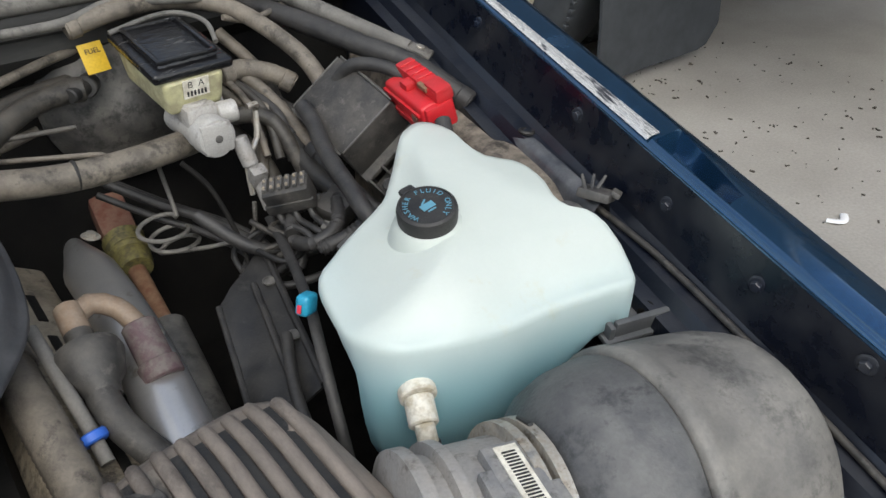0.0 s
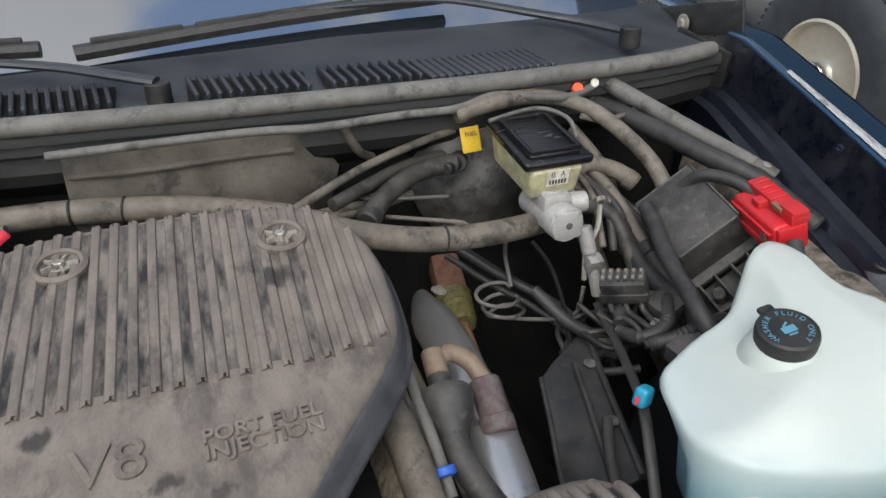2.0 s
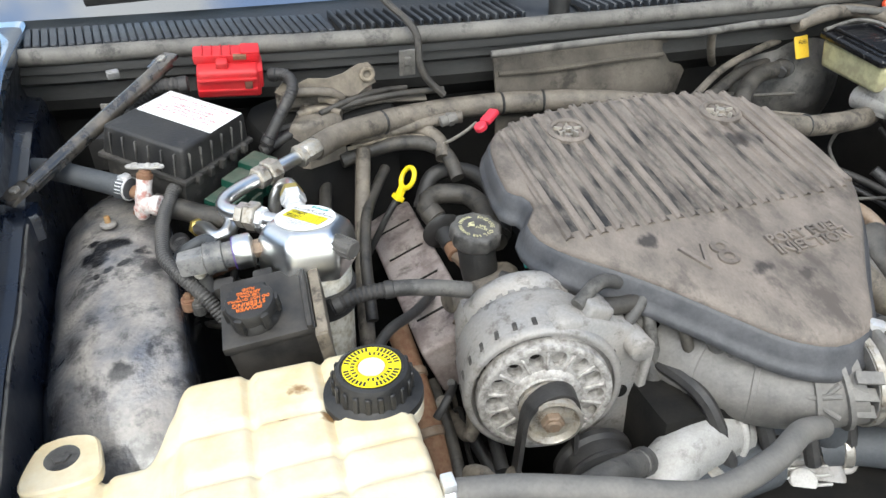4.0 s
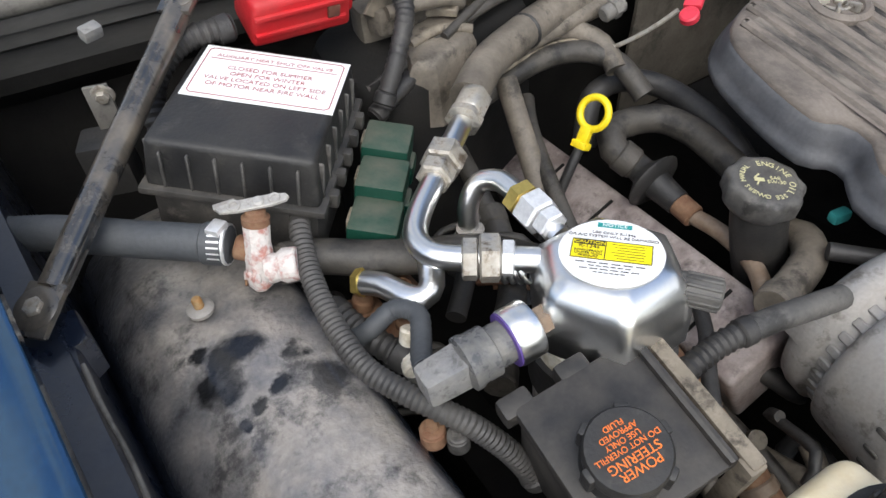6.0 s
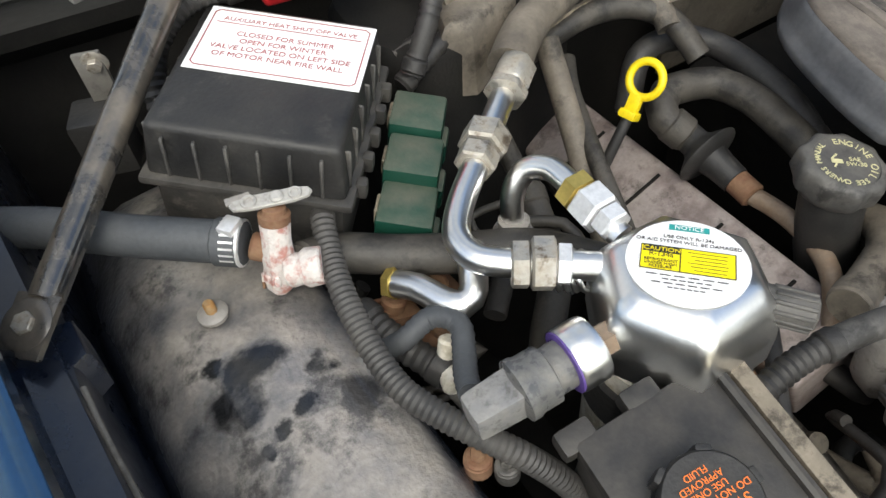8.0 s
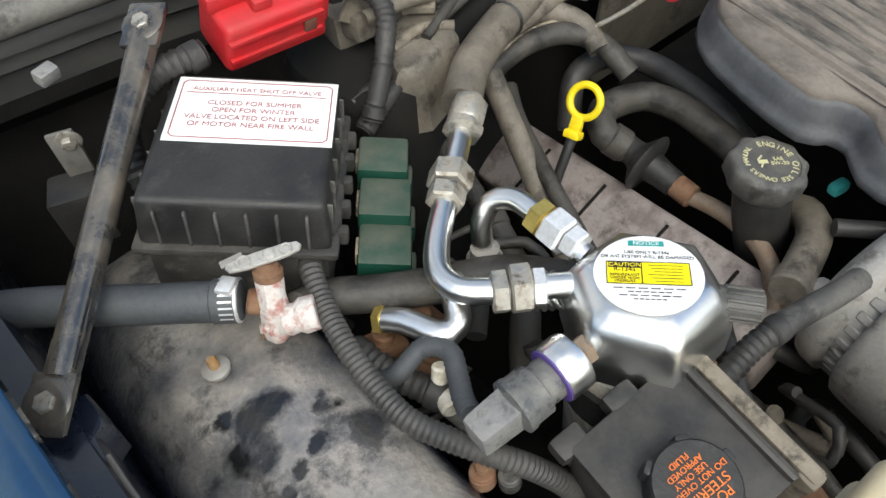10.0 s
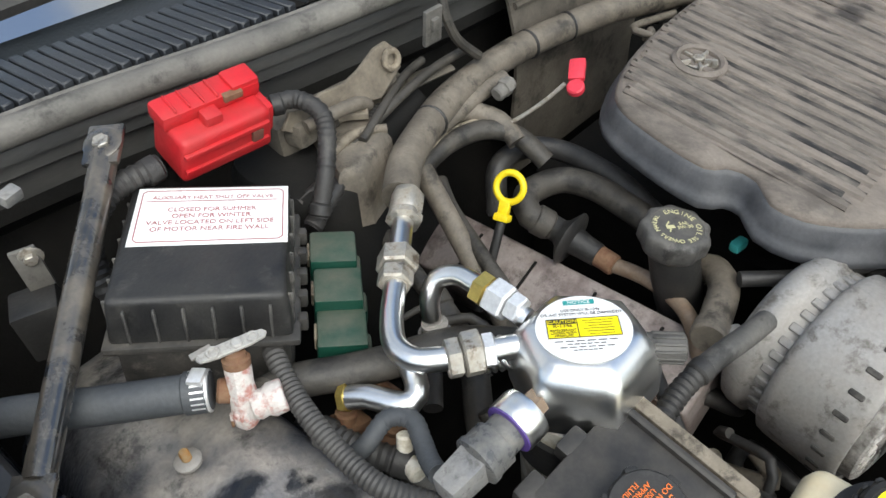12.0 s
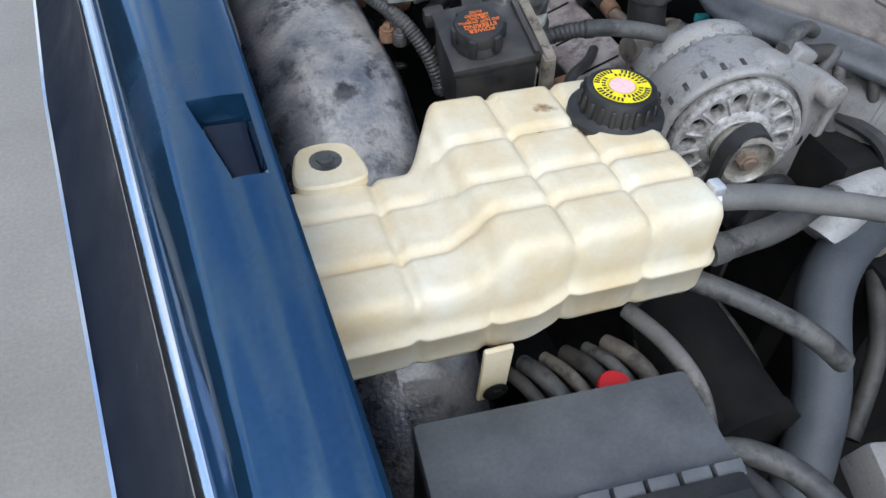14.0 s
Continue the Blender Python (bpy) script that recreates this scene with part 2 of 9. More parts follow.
M = {
    "concrete": mat("concrete", (0.37, 0.348, 0.315), 0.8, dust=(0.25, 0.232, 0.206), amount=0.35, size=0.6, sharp=0.5, grain=0.01, bump=0.25),
    "debris": mat("debris", (0.06, 0.05, 0.04), 0.9),
    "paint": mat("navy_paint", (0.026, 0.084, 0.165), 0.10, 0.75, coat=1.0, bump=0.02, grain=0.004, dust=(0.010, 0.016, 0.036), amount=-0.1, size=0.15, spec=0.5),
    "paint_in": mat("navy_paint_dusty_shaded", (0.006, 0.010, 0.021), 0.25, coat=0.6, dust=(0.035, 0.037, 0.042), amount=0.15, size=0.06, sharp=0.3, bump=0.05),
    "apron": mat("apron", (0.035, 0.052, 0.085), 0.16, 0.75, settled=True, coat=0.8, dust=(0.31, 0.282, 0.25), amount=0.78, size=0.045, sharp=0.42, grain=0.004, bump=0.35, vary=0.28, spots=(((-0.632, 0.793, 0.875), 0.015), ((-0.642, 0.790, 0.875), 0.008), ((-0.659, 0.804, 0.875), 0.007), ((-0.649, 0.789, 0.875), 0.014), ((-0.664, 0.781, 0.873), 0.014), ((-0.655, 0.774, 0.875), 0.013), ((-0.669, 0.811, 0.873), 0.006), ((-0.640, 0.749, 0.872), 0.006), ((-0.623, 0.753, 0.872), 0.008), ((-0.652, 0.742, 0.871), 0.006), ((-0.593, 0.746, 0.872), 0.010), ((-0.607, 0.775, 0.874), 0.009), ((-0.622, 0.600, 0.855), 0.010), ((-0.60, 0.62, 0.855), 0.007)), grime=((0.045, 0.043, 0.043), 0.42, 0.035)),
    "apron_brown": mat("brown_dusty_apron", (0.045, 0.037, 0.030), 0.55, dust=(0.24, 0.205, 0.165), amount=0.55, size=0.02, sharp=0.3, grain=0.002, bump=0.4, grime=((0.02, 0.017, 0.014), 0.35, 0.03)),
    "curb": mat("blue_dusty_paint", (0.012, 0.016, 0.026), 0.3, coat=0.3, dust=(0.12, 0.122, 0.128), amount=0.45, size=0.03, sharp=0.4, bump=0.1),
    "tank_black": mat("smooth_black_tank", (0.013, 0.013, 0.0135), 0.42, dust=(0.060, 0.054, 0.047), amount=0.42, size=0.03, sharp=0.35, bump=0.08),
    "collar_grey": mat("dark_grey_plastic", (0.085, 0.087, 0.09), 0.20, dust=(0.20, 0.19, 0.17), amount=0.15, size=0.010, sharp=0.35),
    "stud_orange": mat("orange_rust", (0.36, 0.17, 0.045), 0.6, dust=(0.30, 0.20, 0.10), amount=0.4, size=0.006),
    "hose_pale": mat("pale_grey_hose", (0.10, 0.097, 0.092), 0.5, dust=(0.20, 0.188, 0.17), amount=0.5, size=0.04, sharp=0.5, bump=0.08),
    "violet": mat("violet_band", (0.10, 0.06, 0.24), 0.4),
    "tan_dull": mat("dull_tan_plastic", (0.07, 0.058, 0.044), 0.75, dust=(0.215, 0.183, 0.140), amount=0.6, size=0.03, sharp=0.4, grime=((0.045, 0.037, 0.028), 0.35, 0.02)),
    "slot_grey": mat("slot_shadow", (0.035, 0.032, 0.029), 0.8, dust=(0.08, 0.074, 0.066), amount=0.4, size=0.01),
    "side_dark": mat("dark_lower_paint", (0.006, 0.010, 0.022), 0.30, dust=(0.020, 0.024, 0.034), amount=0.3, size=0.1, sharp=0.5, bump=0.02, spec=0.3),
    "chrome": mat("chrome", (0.90, 0.91, 0.92), 0.10, 1.0, bump=0.02, vary=0.05),
    "cladding": mat("cladding", (0.010, 0.012, 0.018), 0.22, bump=0.02, coat=0.5),
    "rubber": mat("rubber", (0.010, 0.010, 0.011), 0.42, dust=(0.050, 0.047, 0.044), amount=0.4, size=0.02, sharp=0.5, grime=((0.055, 0.051, 0.046), 0.25, 0.02)),
    "hose": mat("dusty_hose", (0.013, 0.0125, 0.012), 0.42, dust=(0.074, 0.066, 0.055), amount=0.62, size=0.03, sharp=0.5, grime=((0.012, 0.011, 0.010), 0.4, 0.03)),
    "hose_tan": mat("tan_hose", (0.040, 0.035, 0.029), 0.55, dust=(0.20, 0.172, 0.137), amount=0.6, size=0.03, sharp=0.5, grime=((0.030, 0.026, 0.021), 0.35, 0.03)),
    "seal": mat("seal", (0.055, 0.053, 0.05), 0.7, dust=(0.17, 0.160, 0.143), amount=0.8, size=0.05, sharp=0.5, grime=((0.045, 0.042, 0.038), 0.35, 0.04)),
    "black": mat("black_plastic", (0.009, 0.0093, 0.0102), 0.4, dust=(0.04, 0.038, 0.035), amount=0.25, size=0.03, sharp=0.5, grime=((0.05, 0.047, 0.043), 0.2, 0.02)),
    "black_dusty": mat("black_plastic_dusty", (0.014, 0.014, 0.0145), 0.42, dust=(0.075, 0.069, 0.061), amount=0.45, size=0.025, sharp=0.4, grime=((0.11, 0.10, 0.088), 0.22, 0.02)),
    # deep bay: its shade is put into these two near-black colours
    "dark": mat("shaded_dark_steel", (0.003, 0.003, 0.003), 0.8, spec=0.25, dust=(0.012, 0.0105, 0.0085), amount=0.4, size=0.03, sharp=0.4),
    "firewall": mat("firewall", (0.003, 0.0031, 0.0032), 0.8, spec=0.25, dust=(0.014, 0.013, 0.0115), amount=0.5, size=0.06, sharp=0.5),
    "cover": mat("cover", (0.075, 0.066, 0.058), 0.6, stretch=(1.0, 0.45, 1.0), dust=(0.205, 0.173, 0.146), amount=0.78, size=0.03, sharp=0.5, grain=0.002, stain=(0.040, 0.034, 0.030), spots=(((-0.104, 0.584, 0.89), 0.012), ((-0.17, 0.655, 0.895), 0.011), ((-0.175, 0.668, 0.895), 0.009), ((-0.015, 0.52, 0.88), 0.009), ((0.02, 0.50, 0.876), 0.008), ((-0.134, 0.765, 0.915), 0.007), ((-0.138, 0.748, 0.912), 0.006), ((0.087, 0.721, 0.917), 0.016), ((0.07, 0.74, 0.92), 0.012), ((0.11, 0.715, 0.917), 0.012)), grime=((0.075, 0.063, 0.054), 0.38, 0.05)),
    "grey": mat("grey_plastic", (0.036, 0.036, 0.037), 0.45, dust=(0.13, 0.122, 0.11), amount=0.52, size=0.03, sharp=0.4, grime=((0.022, 0.021, 0.020), 0.4, 0.025)),
    "tan": mat("tan_dust", (0.10, 0.080, 0.058), 0.8, dust=(0.30, 0.255, 0.19), amount=0.7, size=0.03, sharp=0.4, grime=((0.05, 0.040, 0.030), 0.35, 0.03)),
    "alu": mat("aluminium", (0.80, 0.80, 0.785), 0.28, 1.0, size=0.02, bump=0.05, grain=0.002, vary=0.05),
    "alu_dull": mat("cast_aluminium", (0.36, 0.355, 0.35), 0.5, 0.7, dust=(0.28, 0.258, 0.232), amount=0.62, size=0.03, sharp=0.5, bump=0.12, grain=0.003, grime=((0.13, 0.118, 0.105), 0.30, 0.02)),
    "steel": mat("steel", (0.5, 0.48, 0.44), 0.35, 1.0, dust=(0.3, 0.26, 0.2), amount=0.35, size=0.01, sharp=0.4, grime=((0.12, 0.085, 0.055), 0.30, 0.012)),
    "shield": mat("satin_aluminium", (0.52, 0.51, 0.50), 0.30, 0.8, size=0.05, vary=0.05, bump=0.05, grime=((0.30, 0.26, 0.21), 0.15, 0.03)),
    "alu_face": mat("bright_cast_aluminium", (0.56, 0.54, 0.51), 0.5, 0.3, dust=(0.17, 0.155, 0.14), amount=0.34, size=0.009, sharp=0.3, bump=0.25, grain=0.002),
    "skirt": mat("semi_gloss_plastic", (0.026, 0.028, 0.033), 0.36, dust=(0.10, 0.10, 0.105), amount=0.45, size=0.03, sharp=0.5, bump=0.05),
    "pad": mat("sound_pad", (0.045, 0.039, 0.032), 0.85, dust=(0.135, 0.117, 0.094), amount=0.55, size=0.05, sharp=0.5, grime=((0.03, 0.026, 0.021), 0.35, 0.05)),
    "white_metal": mat("white_metal", (0.82, 0.82, 0.82), 0.35, 0.6, bump=0.05),
    "zinc": mat("yellow_zinc", (0.62, 0.47, 0.14), 0.35, 0.9, bump=0.05),
    "rust": mat("rust", (0.15, 0.065, 0.035), 0.85, dust=(0.22, 0.13, 0.075), amount=0.5, size=0.01, sharp=0.3),
    "worn": mat("worn_metal_highlight", (0.74, 0.73, 0.70), 0.25, 0.55, stretch=(1.0, 0.06, 1.0), turn=11.9, dust=(0.020, 0.022, 0.03), amount=0.22, size=0.006, sharp=0.16, bump=0.35, grain=0.002),
    "copper": mat("copper", (0.21, 0.14, 0.09), 0.5, 0.3, dust=(0.23, 0.18, 0.135), amount=0.5, size=0.01, sharp=0.4),
    "red": mat("red_plastic", (0.56, 0.014, 0.022), 0.33, vary=0.05, dust=(0.4, 0.03, 0.03), amount=0.3, size=0.03, sharp=0.4, bump=0.05),
    "pink": mat("red_tag", (0.62, 0.035, 0.06), 0.45),
    "boot_red": mat("red_boot", (0.15, 0.055, 0.037), 0.8, dust=(0.19, 0.10, 0.07), amount=0.5, size=0.015),
    "olive": mat("olive_boot", (0.19, 0.165, 0.055), 0.6, dust=(0.09, 0.08, 0.04), amount=0.3, size=0.01),
    "yellow": mat("yellow_plastic", (0.82, 0.62, 0.015), 0.4, bump=0.03),
    "ink_yellow": mat("yellow_ink", (0.9, 0.75, 0.01), 0.5, bump=0.0),
    "green": mat("green_plastic", (0.008, 0.055, 0.036), 0.4, settled=True, dust=(0.11, 0.115, 0.088), amount=0.62, size=0.02, sharp=0.5, vary=0.12),
    "washer": mat("washer_tank", (0.54, 0.58, 0.54), 0.36, vary=0.02, sub=0.35, dust=(0.48, 0.53, 0.49), amount=0.3, size=0.08, sharp=0.6, bump=0.03, grime=((0.50, 0.50, 0.40), 0.12, 0.06)),
    "coolant": mat("coolant_tank", (0.76, 0.71, 0.57), 0.36, vary=0.05, sub=0.3, dust=(0.62, 0.47, 0.24), amount=0.34, size=0.05, sharp=0.5, bump=0.06, stain=(0.26, 0.15, 0.06), spots=(((-0.470, 0.505, 0.868), 0.008), ((-0.485, 0.478, 0.866), 0.006), ((-0.455, 0.470, 0.862), 0.007), ((-0.500, 0.520, 0.868), 0.004), ((-0.66, 0.36, 0.82), 0.006))),
    "reservoir": mat("pale_reservoir", (0.50, 0.48, 0.28), 0.45, vary=0.05, sub=0.2, dust=(0.35, 0.32, 0.2), amount=0.4, size=0.02),
    "white": mat("white_label", (0.82, 0.82, 0.82), 0.5, bump=0.0),
    "paper": mat("label_paper", (0.72, 0.69, 0.60), 0.6, dust=(0.5, 0.46, 0.38), amount=0.3, size=0.01),
    "ink_red": mat("red_ink", (0.30, 0.055, 0.055), 0.5, bump=0.0),
    "ink_black": mat("black_ink", (0.02, 0.02, 0.02), 0.5, bump=0.0),
    "ink_orange": mat("orange_ink", (0.85, 0.2, 0.03), 0.6, bump=0.0),
    "ink_blue": mat("blue_ink", (0.10, 0.27, 0.36), 0.5, bump=0.0),
    "ink_tan": mat("gold_ink", (0.55, 0.52, 0.30), 0.5, bump=0.0),
    "ink_teal": mat("teal_ink", (0.02, 0.28, 0.27), 0.5, bump=0.0),
    "pinkdot": mat("pale_pink", (0.85, 0.55, 0.52), 0.5, bump=0.0),
    "blue": mat("blue_plastic", (0.02, 0.27, 0.42), 0.4, bump=0.03),
    "blue2": mat("blue_tag", (0.03, 0.12, 0.5), 0.5, bump=0.03),
    "teal": mat("teal_plastic", (0.05, 0.35, 0.33), 0.5, bump=0.03),
    "orange": mat("orange_lens", (0.9, 0.12, 0.05), 0.4, bump=0.0),
    "housing": mat("filter_rubber", (0.045, 0.046, 0.049), 0.36, settled=True, dust=(0.135, 0.134, 0.130), amount=0.5, size=0.035, sharp=0.35, bump=0.2, vary=0.15, grime=((0.022, 0.023, 0.025), 0.35, 0.05)),
    "shell": mat("rear_shell", (0.085, 0.083, 0.080), 0.45, dust=(0.23, 0.218, 0.195), amount=0.55, size=0.045, sharp=0.4, bump=0.15, vary=0.15, grime=((0.055, 0.053, 0.050), 0.35, 0.05)),
    "hose_blue": mat("slate_hose", (0.035, 0.040, 0.048), 0.55, dust=(0.085, 0.09, 0.095), amount=0.5, size=0.05, sharp=0.6),
    "plain_wall": mat("helper_wall", (0.03, 0.028, 0.026), 0.8, dust=(0.06, 0.055, 0.05), amount=0.4, size=0.4, sharp=0.5),
    "gloss": mat("gloss_black", (0.008, 0.008, 0.009), 0.16, stretch=(0.3, 1.0, 1.0), dust=(0.10, 0.098, 0.092), amount=-0.15, size=0.012, sharp=0.12, bump=0.25, grain=0.006),
    "plug_grey": mat("pale_grey_plastic", (0.17, 0.17, 0.175), 0.42, dust=(0.26, 0.25, 0.23), amount=0.4, size=0.015, sharp=0.4, grime=((0.08, 0.077, 0.072), 0.35, 0.012)),
    "tag_yellow": mat("aged_yellow", (0.62, 0.40, 0.03), 0.5, bump=0.03),
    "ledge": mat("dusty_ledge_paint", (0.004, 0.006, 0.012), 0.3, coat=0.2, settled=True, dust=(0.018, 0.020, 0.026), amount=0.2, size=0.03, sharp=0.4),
    "brace": mat("worn_black_paint", (0.012, 0.014, 0.017), 0.14, coat=1.0, dust=(0.15, 0.125, 0.095), amount=0.16, size=0.03, sharp=0.3, bump=0.1, stretch=(1.0, 1.0, 0.5)),
    "slate": mat("battery_plastic", (0.055, 0.058, 0.062), 0.42, dust=(0.115, 0.118, 0.122), amount=0.5, size=0.04, sharp=0.5, bump=0.1),
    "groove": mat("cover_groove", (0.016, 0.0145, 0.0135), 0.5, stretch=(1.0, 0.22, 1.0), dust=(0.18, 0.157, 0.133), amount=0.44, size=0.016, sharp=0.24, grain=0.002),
    "rubber_grey": mat("grey_rubber", (0.075, 0.073, 0.07), 0.55, dust=(0.20, 0.19, 0.175), amount=0.62, size=0.03, sharp=0.5),
    "flange": mat("cowl_flange", (0.028, 0.029, 0.029), 0.6, dust=(0.060, 0.058, 0.054), amount=0.4, size=0.04, sharp=0.5, stretch=(0.25, 1.0, 1.0)),
    "alu_light": mat("light_aluminium", (0.50, 0.49, 0.47), 0.48, 0.4, dust=(0.30, 0.28, 0.25), amount=0.3, size=0.03, sharp=0.5, bump=0.1, grain=0.002, grime=((0.20, 0.19, 0.175), 0.28, 0.02)),
    "cream": mat("cream_plastic", (0.66, 0.63, 0.55), 0.5, dust=(0.45, 0.4, 0.3), amount=0.3, size=0.01),
    "corroded": mat("corroded_white", (0.60, 0.56, 0.53), 0.8, dust=(0.42, 0.2, 0.17), amount=0.2, size=0.008, sharp=0.15, bump=0.5),
    "shaded_flange_paint": mat("darkened_navy_paint", (0.004, 0.006, 0.013), 0.22, coat=0.25, dust=(0.020, 0.022, 0.027), amount=0.05, size=0.03, sharp=0.4, bump=0.04),
    "conduit_mat": mat("grey_conduit", (0.026, 0.026, 0.027), 0.45, dust=(0.075, 0.071, 0.066), amount=0.5, size=0.03, sharp=0.5),
    "tyre": mat("tyre", (0.018, 0.021, 0.025), 0.7, dust=(0.045, 0.050, 0.055), amount=0.5, size=0.1, sharp=0.5),
    "rim": mat("rim_paint", (0.55, 0.50, 0.40), 0.35, 0.5),
    "truck": mat("truck_paint", (0.012, 0.02, 0.035), 0.3, coat=0.4),
    "purple": mat("purple_hose", (0.085, 0.05, 0.055), 0.7, dust=(0.12, 0.1, 0.09), amount=0.4, size=0.01),
    "headcover": mat("brown_cover", (0.17, 0.135, 0.127), 0.7, dust=(0.29, 0.25, 0.235), amount=0.5, size=0.03, grime=((0.07, 0.055, 0.05), 0.3, 0.03)),
    "cowlpaint": mat("cowl_plastic", (0.016, 0.020, 0.026), 0.24, dust=(0.050, 0.053, 0.058), amount=0.28, size=0.08, sharp=0.6),
}
wm = M["washer"].node_tree
level = wm.nodes.new("ShaderNodeMapRange")
level.interpolation_type = "SMOOTHSTEP"
level.inputs["From Min"].default_value, level.inputs["From Max"].default_value = 0.765, 0.875
zc, sepz = wm.nodes.new("ShaderNodeTexCoord"), wm.nodes.new("ShaderNodeSeparateXYZ")
wm.links.new(zc.outputs["Object"], sepz.inputs["Vector"])
wm.links.new(sepz.outputs["Z"], level.inputs["Value"])
fill = wm.nodes.new("ShaderNodeMix")
fill.data_type = "RGBA"
fill.inputs["A"].default_value = (0.27, 0.50, 0.56, 1)
wm.links.new(level.outputs["Result"], fill.inputs["Factor"])
wb = wm.nodes["Principled BSDF"]
wm.links.new(wb.inputs["Base Color"].links[0].from_socket, fill.inputs["B"])
wm.links.new(fill.outputs["Result"], wb.inputs["Base Color"])
glass = bpy.data.materials.new("windshield_glass")
glass.use_nodes = True
gb = glass.node_tree.nodes["Principled BSDF"]
gb.inputs["Base Color"].default_value = (0.01, 0.016, 0.024, 1)
gb.inputs["Roughness"].default_value = 0.03
gb.inputs["Specular IOR Level"].default_value = 0.9
gb.inputs["IOR"].default_value = 3.0
gb.inputs["Coat Weight"].default_value = 1.0
M["glass"] = glass


# ---- mesh helpers ----
def flush(bm, tmp, m=None):
    """Moves the shape tmp into bm, turned and placed by m."""
    if m is not None:
        tmp.transform(m)
    me = bpy.data.meshes.new("tmp")
    tmp.to_mesh(me)
    tmp.free()
    bm.from_mesh(me)
    bpy.data.meshes.remove(me)
    return bm


def T(x, y, z, rx=0, ry=0, rz=0):
    return pose(x, y, z, rx, ry, rz)


def along(a, b):
    """A pose at a whose z axis points to b."""
    a, b = Vector(a), Vector(b)
    return Matrix.Translation(a) @ (b - a).to_track_quat("Z", "Y").to_matrix().to_4x4()


def box(bm, m, sx, sy, sz, bevel=0.003, segs=2, taper=1.0):
    """A box with its middle at m; taper scales its top."""
    t = bmesh.new()
    bmesh.ops.create_cube(t, size=1.0)
    for v in t.verts:
        k = taper if v.co.z > 0 else 1.0
        v.co = Vector((v.co.x * sx * k, v.co.y * sy * k, v.co.z * sz))
    if bevel:
        bmesh.ops.bevel(t, geom=t.edges[:], offset=bevel, segments=segs, profile=0.6, affect="EDGES")
    return flush(bm, t, m)


def lathe(bm, m, profile, segs=24, flat=0, caps=True):
    """Turns the profile [(radius, height), ...] round m's z axis. flat: number of flattened sides."""
    t = bmesh.new()
    rings = []
    for r, h in profile:
        ring = []
        for i in range(segs):
            a = 2 * math.pi * i / segs
            k = r
            if flat:
                w = math.pi / flat
                k = r * (0.12 + 0.88 * math.cos(w) / math.cos((a % (2 * w)) - w))
            ring.append(t.verts.new((k * math.cos(a), k * math.sin(a), h)))
        rings.append(ring)
    for a, b in zip(rings, rings[1:]):
        for i in range(segs):
            j = (i + 1) % segs
            t.faces.new((a[i], a[j], b[j], b[i]))
    if caps:
        t.faces.new(rings[0][::-1])
        t.faces.new(rings[-1])
    return flush(bm, t, m)


def cyl(bm, m, r, h, segs=20, bevel=0.0015, r2=None):
    """A cylinder that stands on m, with eased edges."""
    r2 = r if r2 is None else r2
    e = min(bevel, h * 0.4, r * 0.4)
    return lathe(bm, m, [(r - e, 0), (r, e), (r2, h - e), (r2 - e, h)], segs)


def hexa(bm, m, r, h):
    return lathe(bm, m, [(r * 0.88, 0), (r, h * 0.1), (r, h * 0.9), (r * 0.88, h)], 6)


def bolt(bm, m, r=0.006, h=0.006):
    lathe(bm, m, [(r * 1.8, 0), (r * 1.8, h * 0.2), (r * 1.5, h * 0.3), (r * 1.5, h * 0.31)], 16)
    return hexa(bm, m, r, h)


def smooth_path(pts, step=0.006, closed=False):
    """Points along a smooth curve through pts."""
    p = [Vector(q) for q in pts]
    out = []
    n = len(p)
    for i in range(n if closed else n - 1):
        if closed:
            a, b, c, d = p[i - 1], p[i], p[(i + 1) % n], p[(i + 2) % n]
        else:
            a, b, c, d = p[max(i - 1, 0)], p[i], p[i + 1], p[min(i + 2, n - 1)]
        k = max(2, int((c - b).length / step))
        for j in range(k):
            u = j / k
            out.append(0.5 * ((2 * b) + (c - a) * u + (2 * a - 5 * b + 4 * c - d) * u * u + (3 * b - a - 3 * c + d) * u ** 3))
    if not closed:
        out.append(p[-1])
    return out


def tube(bm, pts, r, segs=12, step=0.008, rib=0.0, pitch=0.005, flat=1.0, r_end=None):
    """A hose through pts. rib: depth of its corrugation; flat: squeezes it upright."""
    if rib:
        step = pitch / 2
    path = smooth_path(pts, step)
    t = bmesh.new()
    rings, up = [], Vector((0, 0, 1))
    n = len(path)
    for i, p in enumerate(path):
        d = (path[min(i + 1, n - 1)] - path[max(i - 1, 0)]).normalized()
        if abs(d.dot(up)) > 0.98:
            up = Vector((0, 1, 0.1)).normalized() if i == 0 else up
        side = d.cross(up).normalized()
        up = side.cross(d).normalized()
        k = r if r_end is None else r + (r_end - r) * i / (n - 1)
        k -= rib if i % 2 else 0.0
        rings.append([t.verts.new(p + (side * math.cos(a) + up * math.sin(a) * flat) * k) for a in (2 * math.pi * j / segs for j in range(segs))])
    for a, b in zip(rings, rings[1:]):
        for j in range(segs):
            q = (j + 1) % segs
            t.faces.new((a[j], a[q], b[q], b[j]))
    t.faces.new(rings[0][::-1])
    t.faces.new(rings[-1])
    return flush(bm, t)


